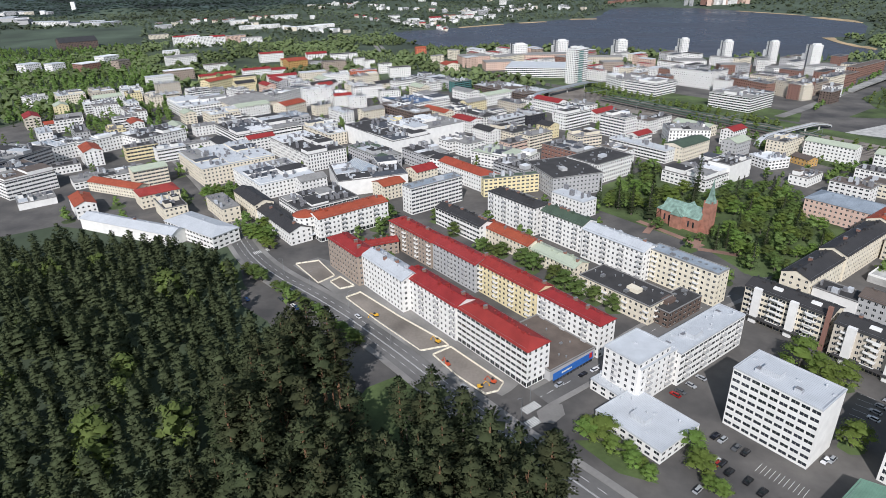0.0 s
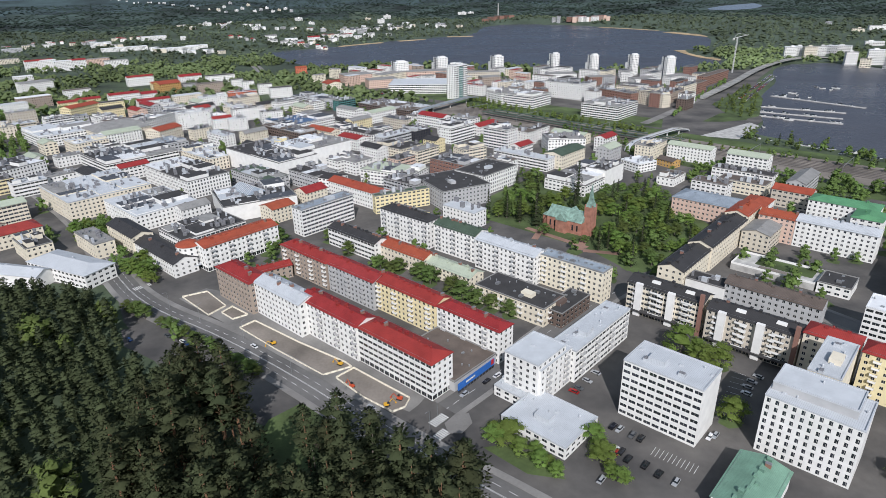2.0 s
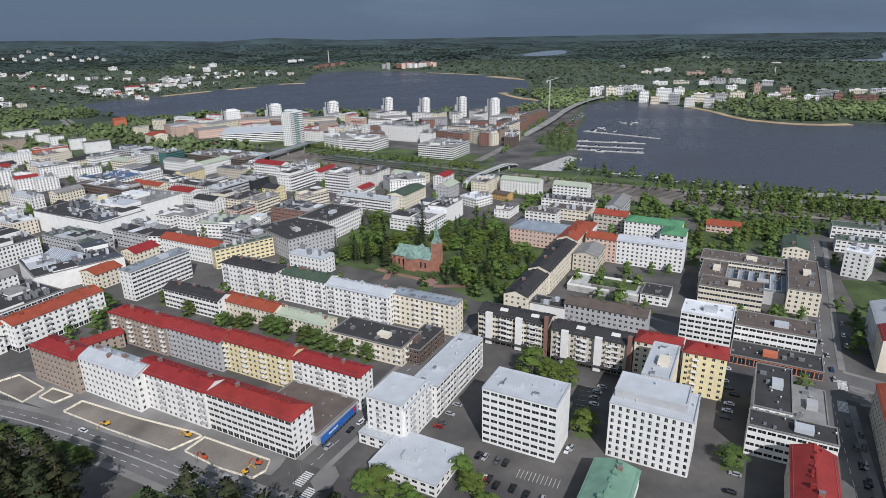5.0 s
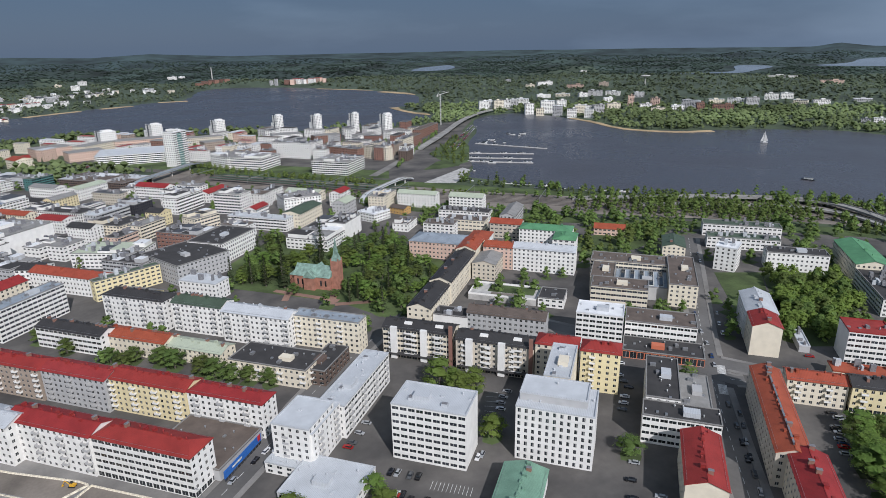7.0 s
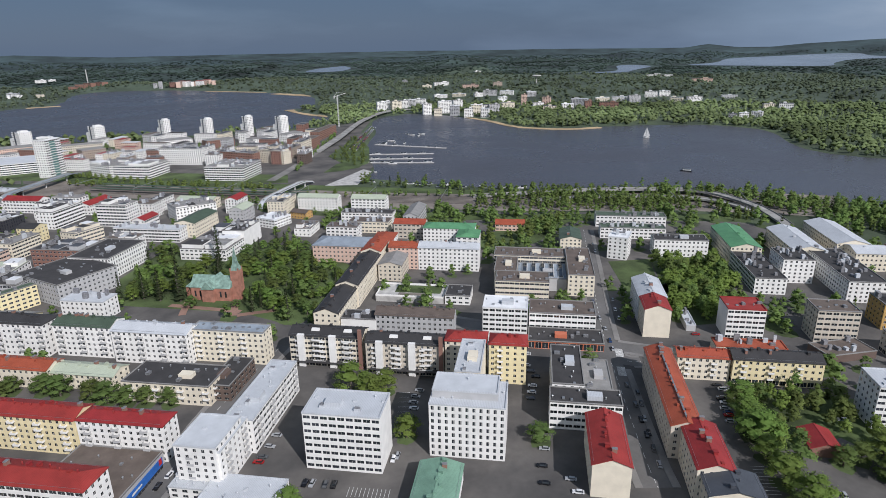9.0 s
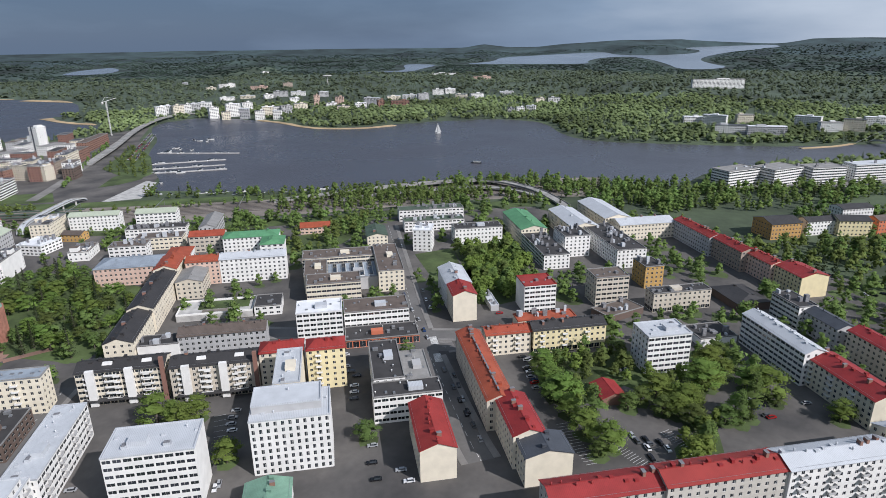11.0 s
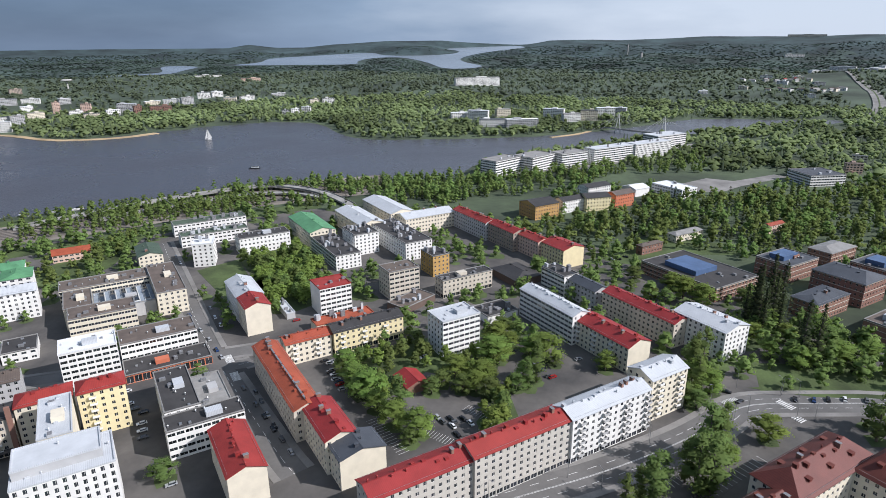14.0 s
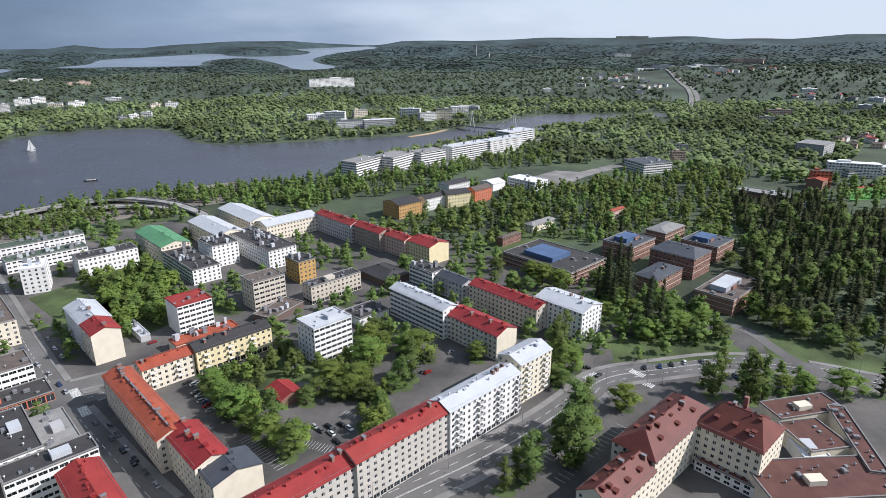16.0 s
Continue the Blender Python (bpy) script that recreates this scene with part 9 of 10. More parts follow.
X, Y = X[keep], Y[keep]
mid = np.hypot(X, Y) < 2300
keep = ~mid
keep[mid] = [clear(a, b, 5.0) for a, b in zip(X[mid], Y[mid])]
X, Y = X[keep], Y[keep]
RR = np.hypot(X, Y)
shrink = np.where(RR > 2500, RR / (2500 - 2600 * np.log(1 - np.clip((RR - 2500) / 2300, 0, 0.98))), 1.0)
H = g.uniform(6.5, 10, len(X)) * np.maximum(shrink, 0.30)
# trees past this distance take the blue-green that stands for haze
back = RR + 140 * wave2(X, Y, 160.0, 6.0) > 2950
wood("far_forest", X[~back], Y[~back], H[~back], [("spruce", 0.5), ("leafy", 0.5)], "dark green forest beyond the lake, colour paled for haze", g, 0)
wood("hill_forest", X[back], Y[back], H[back] * 0.55, [("leafy", 1.0)], "far hill forest in a haze-tinted blue-green", g, 0)




# ---------------- church ----------------
def church(x, y, yaw):
    ob = thing("church", pose(x, y, 0.1, 0, 0, yaw), "red brick church with green copper roofs and slim spire", "church")
    material("church_brick", (0.33, 0.155, 0.11), 0.9, scale=0.3, vary=0.2, fine=5, bump=0.01)
    s = Shape()
    s.box(-14, 13, -6.5, 6.5, 0, 9)
    s.box(13, 17.5, -4.5, 4.5, 0, 8)
    s.box(-4, 4, -9.5, 9.5, 0, 9)
    part("wall", s.mesh("wall", "church_brick"), ob)
    r = Shape()
    for (x0, x1, w, z0, z1) in ((-14.4, 13.4, 7.0, 8.8, 15.5),):
        r.face([(x0, -w, z0), (x1, -w, z0), (x1, 0, z1), (x0, 0, z1)])
        r.face([(x1, w, z0), (x0, w, z0), (x0, 0, z1), (x1, 0, z1)])
        r.face([(x1, -w, z0), (x1, w, z0), (x1, 0, z1)])
        r.face([(x0, w, z0), (x0, -w, z0), (x0, 0, z1)])
    r.face([(13, -5, 8), (18, -5, 8), (13, 0, 12)])
    r.face([(18, -5, 8), (18, 5, 8), (13, 0, 12)])
    r.face([(18, 5, 8), (13, 5, 8), (13, 0, 12)])
    part("roof", r.mesh("roof", "copper"), ob)
    c = Shape()
    for sg in (-1, 1):
        c.face([(-4.4, sg * 10, 8.8), (4.4, sg * 10, 8.8), (0, sg * 10, 14)][:: -sg])
        c.face([(-4.4, sg * 10, 8.8), (0, sg * 10, 14), (0, 0, 14), (-4.4, 0, 8.8)])
        c.face([(4.4, sg * 10, 8.8), (0, sg * 10, 14), (0, 0, 14), (4.4, 0, 8.8)])
    part("transept_roof", c.mesh("transept_roof", "copper"), ob)
    t = Shape()
    t.box(-19.5, -14, -2.8, 2.8, 0, 20)
    for a in (-19.7, -14.6):
        for b in (-3.0, 2.2):
            t.box(a, a + 0.8, b, b + 0.8, 0, 21.5)
    part("tower", t.mesh("tower", "church_brick"), ob)
    sp = Shape()
    ring = [(-19.6, -2.9, 20), (-13.9, -2.9, 20), (-13.9, 2.9, 20), (-19.6, 2.9, 20)]
    mid = [(-18.2, -1.4, 24), (-15.3, -1.4, 24), (-15.3, 1.4, 24), (-18.2, 1.4, 24)]
    for i in range(4):
        j = (i + 1) % 4
        sp.face([ring[i], ring[j], mid[j], mid[i]])
        sp.face([mid[i], mid[j], (-16.75, 0, 36)])
    part("spire", sp.mesh("spire", "copper"), ob)
    for k, px in enumerate((-11, -7.5, 6.5, 10)):
        for sg in (-1, 1):
            w = Shape()
            w.box(px - 0.6, px + 0.6, sg * 6.5 - 0.06, sg * 6.5 + 0.06, 2.5, 6.5)
            part("window", w.mesh("window", "glass"), ob)


church(CHURCH[0], CHURCH[1], 127)


# ---------------- vehicles ----------------
CAR = {}


def car(x, y, yaw, colour, z=0.09):
    words = {"black": "black", "white": "white", "silver": "silver-grey", "red": "dark red", "blue": "dark blue", "grey": "dark grey"}
    m = pose(x, y, z, 0, 0, yaw)
    if colour in CAR:
        return copy_thing(CAR[colour], m)
    ob = thing("car", m, f"{words[colour]} passenger car parked on asphalt", "car", "cars")
    s = Shape()
    s.box(-2.2, 2.2, -0.88, 0.88, 0.32, 0.62)
    s.box(-2.15, 2.15, -0.86, 0.86, 0.62, 0.88, taper=0.08)
    part("body", s.mesh("body", "car_" + colour), ob)
    c = Shape()
    c.box(-1.75, 1.0, -0.80, 0.80, 0.86, 1.36, 0, taper=0.28)
    part("cabin", c.mesh("cabin", "glass"), ob)
    r = Shape()
    r.box(-1.42, 0.66, -0.50, 0.50, 1.36, 1.42)
    part("roof", r.mesh("roof", "car_" + colour), ob)
    w = Shape()
    w.tube((0, -0.1, 0), (0, 0.1, 0), 0.32, 0.32, 10)
    me = w.mesh("wheel", "tyre")
    for px in (-1.35, 1.35):
        for py in (-0.8, 0.8):
            part("wheel", me, ob, "", pose(px, py, 0.32))
    CAR[colour] = ob
    return ob


COLOURS = ["black", "white", "silver", "red", "blue", "grey", "black", "silver", "grey", "white"]


def cars(pts, yaw):
    for (x, y) in pts:
        if clear(x, y, 1.0):
            car(x, y, yaw + rng.choice((0, 180)) + rng.uniform(-3, 3), rng.choice(COLOURS))


cars([(239.9, 116.2), (232.7, 110.4), (222.9, 103.7), (214.8, 97.4), (206.5, 90.9)], 37)
cars([(328.5, 181.9), (316.2, 172.9), (306.4, 164.9), (402.9, 241.5), (416.1, 252.2)], 37)
cars([(96.0, 174.7), (97.8, 172.7), (101.0, 168.6), (103.2, 166.1), (91.2, 162.5), (93.0, 161.2), (131.0, 162.0), (128.6, 161.7)], 37)
cars([(92.6, 200.5), (89.8, 198.7), (98.2, 204.5), (104.1, 209.3), (165.5, 189.0), (161.4, 186.1), (158.2, 182.3), (170.3, 191.6)], 127)
cars([(90.8, 160.8), (93.7, 157.1), (98.2, 153.0), (100.7, 148.1), (104.5, 143.5), (80.3, 149.8)], 37)
cars([(228.6, 28.6), (225.7, 26.1), (228.2, 22.9), (228.7, 17.4), (223.1, 21.4), (217.3, 19.0), (225.7, 13.9), (230.6, 2.7)], 37)
cars([(231.1, 3.6), (287.0, -37.5), (268.8, -21.5), (267.9, -23.3), (279.3, -15.4), (273.2, -17.5), (284.5, 44.9), (281.1, 42.2), (291.9, -3.8)], 127)
cars([(259.4, -132.4), (259.6, -140.6), (260.7, -147.3), (261.8, -155.0), (261.5, -164.2), (246.4, -173.0)], -20)
cars([(255.0, -106.6), (266.4, -100.0), (230.9, -88.8)], 127)
cars([(-45.4, 264.5), (5.9, 206.1), (6.1, 199.8)], 127)
cars([(44.7, 206.6), (55.9, 213.3), (61.7, 216.6), (59.4, 207.8)], 37)
cars([(210.8, 155.5), (206.0, 152.3), (270.2, 89.0), (261.2, 85.9), (255.0, 81.8), (252.3, 79.3), (246.7, 76.2)], 127)
cars([(175.7, 122.5), (166.4, 116.8), (159.0, 110.1), (167.8, 104.4), (163.7, 98.4), (272.1, 92.4), (271.1, 89.1), (269.3, 82.8)], 127)
cars([(184.8, 134.8), (221.1, 164.6), (218.7, 159.5), (201.4, 149.3)], 127)
cars([(317.2, 123.0), (319.8, 127.3), (262.6, 86.6), (259.7, 83.9), (250.7, 78.5), (255.1, 81.6), (284.2, 45.6), (281.3, 41.5), (290.0, 45.6), (271.4, 88.3), (225.4, 21.4)], 127)
cars([(-88.9, 284.1), (-80.1, 276.5), (-86.1, 282.4), (-106.8, 284.4), (-74.2, 270.1), (-78.1, 274.1)], 127)
cars([(230.2, 112.0), (221.2, 104.4), (212.8, 97.3), (206.3, 90.9), (298.9, 173.2), (288.8, 163.2), (277.5, 153.4), (242.5, 123.2), (317.6, 189.7), (336.8, 205.0), (270.1, 147.3), (198.8, 84.5)], 40)
cars([(244.2, 184.9), (234.1, 177.2), (224.2, 169.8), (265.0, 193.5), (203.8, 140.4), (190.3, 131.8)], 130)
cars([(454.9, -137.1), (447.3, -137.7), (442.5, -76.7), (443.5, -81.9), (448.7, -87.8), (263.0, -103.3)], 60)


# ---------------- road works in front of the red-roofed row ----------------
def site(outline, label):
    sheet("dug_ground", outline, 0.115, "gravel", "bare dug-up earth and gravel of the road works", "ground")
    for a, b in zip(outline, outline[1:] + outline[:1]):
        d = math.hypot(b[0] - a[0], b[1] - a[1])
        n = max(1, round(d / 3.4))
        yaw = math.degrees(math.atan2(b[1] - a[1], b[0] - a[0]))
        ob = thing("fence_row", pose(a[0], a[1], 0.1, 0, 0, yaw), label, "fence", "site fences")
        for k in range(n):
            s = Shape()
            w = d / n
            s.box(0.05, w - 0.05, -0.22, 0.22, 0, 0.25, taper=0.08)
            s.box(0.1, w - 0.1, -0.07, 0.07, 0.25, 0.85)
            part("barrier", s.mesh("barrier", "fence_wood"), ob, "", pose(k * w, 0, 0))


sheet("site_paving", [(-78.7, 335.5), (-71.2, 330.8), (-52.3, 307.0), (-24.9, 277.8), (1.5, 249.0), (29.2, 209.4), (24.8, 204.0), (20.7, 200.6), (-11.7, 230.1), (-34.9, 256.1), (-63.8, 292.9), (-91.5, 325.5)], 0.102, "pavement", "worn pale paving beside the road works", "paving")


site([(-54.4, 284.6), (-47.3, 290.1), (-24.8, 264.2), (-2.9, 241.4), (-0.4, 237.4), (-13.2, 233.5), (-35.0, 259.4)], "pale concrete and board barriers round road works")
site([(-7.7, 230.4), (0.5, 236.2), (12.1, 221.6), (22.1, 209.2), (19.3, 203.6), (14.0, 201.7), (3.2, 213.8)], "pale concrete and board barriers round road works")
site([(-90.0, 326.8), (-77.1, 330.6), (-64.4, 310.5), (-72.1, 301.8)], "pale concrete and board barriers round road works")
site([(-65.7, 303.1), (-60.8, 308.8), (-51.5, 297.6), (-58.9, 294.3)], "pale concrete and board barriers round road works")


def digger(x, y, yaw, mat, word):
    ob = thing("excavator", pose(x, y, 0.12, 0, 0, yaw) @ Matrix.Scale(0.66, 4), f"{word} excavator with folded arm on dug ground", "excavator")
    s = Shape()
    for sg in (-1, 1):
        s.box(-1.9, 1.9, sg * 1.1 - 0.3, sg * 1.1 + 0.3, 0, 0.8, taper=0.1)
    part("undercarriage", s.mesh("undercarriage", "tyre"), ob)
    c = Shape()
    c.box(-2.0, 1.2, -1.2, 1.2, 0.85, 1.9, taper=0.08)
    part("body", c.mesh("body", mat), ob)
    c = Shape()
    c.box(0.0, 1.5, -1.2, -0.1, 1.9, 2.9, taper=0.1)
    part("cab", c.mesh("cab", "glass"), ob)
    a = Shape()
    a.tube((1.2, 0.3, 1.6), (3.8, 0.3, 4.0), 0.28, 0.22, 6)
    a.tube((3.8, 0.3, 4.0), (5.8, 0.3, 1.2), 0.22, 0.16, 6)
    a.box(5.3, 6.2, -0.2, 0.8, 0.3, 1.2, taper=0.15)
    part("arm", a.mesh("arm", mat), ob)


for (x, y), yaw, mat, word in (((-36.6, 265.0), 200, "digger", "orange-yellow"), ((-5.5, 240.5), 140, "digger", "yellow"), ((-1.2, 222.4), 120, "digger_red", "red"), ((17.8, 209.4), 150, "digger_red", "red"), ((12.3, 206.4), 10, "digger", "yellow")):
    digger(x, y, yaw, mat, word)


# ---------------- lamp posts ----------------
LAMP = []


def street_lamp(x, y, yaw):
    m = pose(x, y, 0.1, 0, 0, yaw)
    if LAMP:
        return copy_thing(LAMP[0], m)
    ob = thing("street_lamp", m, "tall grey street lamp on a tapered pole", "street lamp", "street lamps")
    s = Shape()
    s.tube((0, 0, 0), (0, 0, 9.5), 0.11, 0.06, 8)
    part("pole", s.mesh("pole", "metal_grey"), ob)
    s = Shape()
    s.tube((0, 0, 9.4), (1.6, 0, 9.9), 0.05, 0.04, 6)
    part("arm", s.mesh("arm", "metal_grey"), ob)
    s = Shape()
    s.box(1.4, 2.3, -0.16, 0.16, 9.82, 9.98, taper=0.04)
    part("lamp_head", s.mesh("lamp_head", "vent"), ob)
    LAMP.append(ob)
    return ob


for (x, y) in [(-121.6, 336.5), (-75.4, 296.3), (-27.0, 238.7), (-51.2, 273.4), (-3.9, 220.6), (26.9, 187.1), (31.4, 196.3), (-94.0, 314.6)] + [(180.0, 4.4), (195.5, -24.9), (224.9, -60.5), (189.7, -36.6), (240.7, -98.7), (253.6, -93.5)] + [(253.7, -93.5), (240.9, -98.7), (246.7, -107.4), (260.0, -133.7), (263.2, -190.5), (240.5, -234.2), (262.7, -127.7), (241.1, -125.2), (243.5, -134.0)] + [(267.2, -109.1), (240.3, -99.5), (262.2, -126.8), (252.0, -130.1), (219.7, -59.7)]:
    street_lamp(x, y, rng.choice((37, 127, 217)))

# ---------------- supermarket sign, corner tower ----------------
(sx0, sy0), (sx1, sy1) = (41.4, 208.9), (61.2, 224.7)
ob = thing("shop_fascia", pose(sx0, sy0, 0, 0, 0, math.degrees(math.atan2(sy1 - sy0, sx1 - sx0))), "long bright blue shop fascia under a flat roof", "sign")
fl = math.hypot(sx1 - sx0, sy1 - sy0)
s = Shape()
s.box(0, fl, -1.6, -1.3, 1.6, 4.9)
part("board", s.mesh("board", "sign_blue"), ob)
s = Shape()
s.box(fl * 0.9, fl * 0.97, -1.72, -1.61, 2.6, 5.1)
part("panel", s.mesh("panel", "sign_red"), ob, "red panel at the end")
s = Shape()
s.box(fl * 0.2, fl * 0.45, -1.66, -1.61, 3.0, 3.8)
part("lettering_bar", s.mesh("lettering_bar", "paint_white"), ob, "white bar")
s = Shape()
for k in range(12):
    s.box(k * fl / 12 + 0.3, (k + 1) * fl / 12 - 0.3, -1.5, -1.3, 0.2, 1.55)
tagged(part("shop_glazing", s.mesh("shop_glazing", "glass"), ob), kind="stuff")

tx, ty = (-91.8, 369.9)
ob = thing("corner_tower", pose(tx, ty, 0), "rounded white corner tower with glazed ground floor", "building")
s = Shape()
s.tube((0, 0, 3.6), (0, 0, 15.2), 7.5, 7.5, 28)
part("wall", s.mesh("wall", "wall_white"), ob)
s = Shape()
s.tube((0, 0, 0), (0, 0, 3.6), 7.2, 7.2, 28)
part("shop_window", s.mesh("shop_window", "glass"), ob)
s = Shape()
s.tube((0, 0, 3.3), (0, 0, 3.9), 9.6, 9.6, 28)
part("canopy", s.mesh("canopy", "sheet_lgrey"), ob)
s = Shape()
s.tube((0, 0, 15.2), (0, 0, 17.6), 7.9, 2.0, 28)
part("roof", s.mesh("roof", "sheet_ored"), ob)
for k in range(12):
    for fl_ in range(4):
        a = 2 * math.pi * (k + 0.5) / 14 + 2.6
        part("window", window_mesh(1.2, 1.4), ob, "", Matrix.Translation((math.cos(a) * 7.5, math.sin(a) * 7.5, 4.6 + fl_ * 2.8)) @ pose(0, 0, 0, 0, 0, math.degrees(a) + 90))


# ---------------- railway, bridges, harbour ----------------
def line_shift(pts, d):
    return offset_line(rounded(pts, 1), d)


RAIL_LINE = [(179.6, 827.1), (302.3, 637.5), (394.7, 511.7), (489.3, 384.5), (599.3, 272.6), (665.2, 160.0)]
for k in range(7):
    d = (k - 3) * 5.2
    ob = ribbon("railway_track", line_shift(RAIL_LINE, d), -0.9, 0.9, 0.12, 0.30, "rails", "dark rusty railway track on gravel", "railway track", kind="structure")
for k in (-1.5, 0.5, 2.5):
    pts = line_shift([(203.3, 784.9), (301.0, 634.8), (349.6, 565.8)], k * 5.2)
    ribbon("platform_roof", pts, -2.0, 2.0, 4.2, 4.6, "sheet_dgreen", "long dark green platform roof on posts", "platform roof", kind="")


def bridge(name, pts, width, z, mat, label, rail=True, gap=30.0, drape=False):
    line = rounded(pts, 2)
    n = len(line)
    zs = []
    for i, p in enumerate(line):
        t = min(1.0, min(i, n - 1 - i) / (n * 0.22))
        zs.append(z * (0.25 + 0.75 * t))
    ob = thing(name, Matrix(), label, "bridge")
    dk = ribbon("deck", line, -width / 2, width / 2, -0.9, 0.0, mat, zs=zs)
    dk.parent = ob
    for sg in (-1, 1):
        if rail:
            lo, hi = sorted((sg * width / 2, sg * (width / 2 - 0.3)))
            rb = ribbon("railing", line, lo, hi, 0.0, 0.9, "bridge_concrete", zs=zs)
            rb.parent = ob
    acc = 0.0
    for i in range(1, n):
        acc += math.hypot(line[i][0] - line[i - 1][0], line[i][1] - line[i - 1][1])
        if acc > gap:
            acc = 0.0
            s = Shape()
            s.tube((line[i][0], line[i][1], -2.5), (line[i][0], line[i][1], zs[i] - 0.9), 0.9, 0.9, 8)
            part("pier", s.mesh("pier", "concrete"), ob)
    return ob


bridge("road_bridge", [(517.0, 798.0), (624.8, 883.6)] + [(726.8, 983.4), (807.4, 1051.6), (881.4, 1105.8), (959.8, 1142.5), (1018.8, 1145.5)], 11, 6.0, "bridge_concrete", "pale concrete road bridge on piers over the strait", gap=45)
bridge("viaduct", [(469.4, 432.8), (542.6, 368.4), (590.7, 327.2), (631.7, 281.0), (639.2, 250.3), (622.8, 212.1), (601.0, 182.5), (572.9, 155.0)], 10, 4.5, "bridge_concrete", "pale concrete viaduct curving along the shore", gap=28)
bridge("viaduct", [(499.6, 376.3), (559.7, 323.0), (604.6, 268.4), (613.9, 239.8), (605.1, 205.6), (588.0, 181.6)], 8, 3.0, "bridge_concrete", "lower concrete ramp beside the viaduct", gap=28)
bridge("footbridge", [(288.0, 556.4), (307.7, 571.9), (352.0, 599.9), (391.8, 621.2)], 6, 7.5, "sheet_lgrey", "pale steel footbridge over the railway", gap=22)
bridge("station_bridge", [(108.0, 786.4), (140.7, 820.6), (181.2, 856.5), (217.8, 893.8)], 9, 8.0, "sheet_bgrey", "blue-grey steel station footbridge over the tracks", gap=30)
cb = bridge("cable_bridge", [(1136.2, -159.8), (1104.6, -176.3), (1070.2, -212.3), (1049.5, -247.6)], 6, 6.0, "concrete", "white cable-stayed footbridge with two pylons", gap=80)
for (x, y) in [(1098.1, -180.7), (1052.6, -246.8)]:
    s = Shape()
    for sg in (-1, 1):
        s.tube((x + sg * 5, y + sg * 4, -1), (x, y, 34), 0.9, 0.5, 6)
    part("pylon", s.mesh("pylon", "paint_white"), cb)
    for k in (-3, -2, -1, 1, 2, 3):
        dx, dy = 0.33, -0.94
        s = Shape()
        s.tube((x, y, 32), (x + dx * k * 16, y + dy * k * 16, 6), 0.12, 0.12, 4)
        part("cable", s.mesh("cable", "paint_white"), cb)


def motorway(pts, width):
    line = rounded(pts, 2)
    zs = [gz(*p) + 1.5 for p in line]
    ribbon("motorway", line, -width / 2, width / 2, -2.0, 0.0, "pavement", "pale grey motorway curving through woods", "road", zs=zs)
    ribbon("median", line, -1.5, 1.5, 0.0, 0.3, "lawn", "green median strip of the motorway", "road", zs=zs)


motorway([(2669.0, -1248.9), (2421.1, -1192.0), (1970.1, -1020.8), (1677.6, -901.0), (1480.9, -805.9), (1309.6, -705.3), (1200.7, -634.2)], 26)
motorway([(-120.2, 1286.4), (-142.5, 1424.2), (-177.8, 1559.3), (-218.4, 1641.1), (-286.5, 1618.7)], 18)

# harbour street, far parked cars, catenary masts, crane
ribbon("quay_street", rounded([(367.1, 673.6), (414.0, 710.9), (509.4, 795.0), (632.3, 910.3), (714.5, 979.7)], 2), -5.5, 5.5, -0.2, 0.16, "pavement", "pale grey street through the harbour quarter", "road")


def far_cars(line, step, seed):
    """Rows of small far-off cars, body and cabin, in one mesh."""
    g = random.Random(seed)
    s = Shape()
    for p, q in zip(line[:-1], line[1:]):
        d = math.hypot(q[0] - p[0], q[1] - p[1])
        ux, uy = (q[0] - p[0]) / d, (q[1] - p[1]) / d
        for k in range(int(d / step)):
            if g.random() < 0.25:
                continue
            m = pose(p[0] + ux * k * step, p[1] + uy * k * step, 0.16, 0, 0, math.degrees(math.atan2(uy, ux)) + 90)
            c, a = g.randrange(4), len(s.v)
            s.box(-2.2, 2.2, -0.9, 0.9, 0.3, 0.95, c, taper=0.08)
            s.box(-1.5, 1.0, -0.8, 0.8, 0.95, 1.45, 4, taper=0.25)
            for i in range(a, len(s.v)):
                s.v[i] = tuple(m @ Vector(s.v[i]))
    tagged(new("parked_cars", s.mesh("parked_cars", "car_white", "car_silver", "car_black", "car_red", "glass")), "rows of small far-off parked cars", "cars", kind="stuff")


far_cars([(568.7, 785.0), (664.6, 880.8), (764.7, 979.4)], 4.5, 1)
far_cars([(568.3, 770.9), (672.1, 874.0), (758.9, 961.2)], 4.5, 2)
far_cars([(69.5, 1000.2), (140.2, 945.1)], 5.0, 3)


def catenary(x, y, yaw):
    ob = thing("catenary_mast", pose(x, y, 0.1, 0, 0, yaw), "slim grey steel catenary gantry over the tracks", "mast", "catenary masts")
    for sx in (-20, 20):
        m = Shape()
        m.tube((sx, 0, 0), (sx, 0, 8.5), 0.16, 0.12, 6)
        part("post", m.mesh("post", "metal_grey"), ob)
    m = Shape()
    m.box(-20, 20, -0.15, 0.15, 7.6, 8.1)
    part("beam", m.mesh("beam", "metal_grey"), ob)


for p, q in zip(rounded(RAIL_LINE, 1)[:-1], rounded(RAIL_LINE, 1)[1:]):
    catenary((p[0] + q[0]) / 2, (p[1] + q[1]) / 2, math.degrees(math.atan2(q[1] - p[1], q[0] - p[0])) + 90)

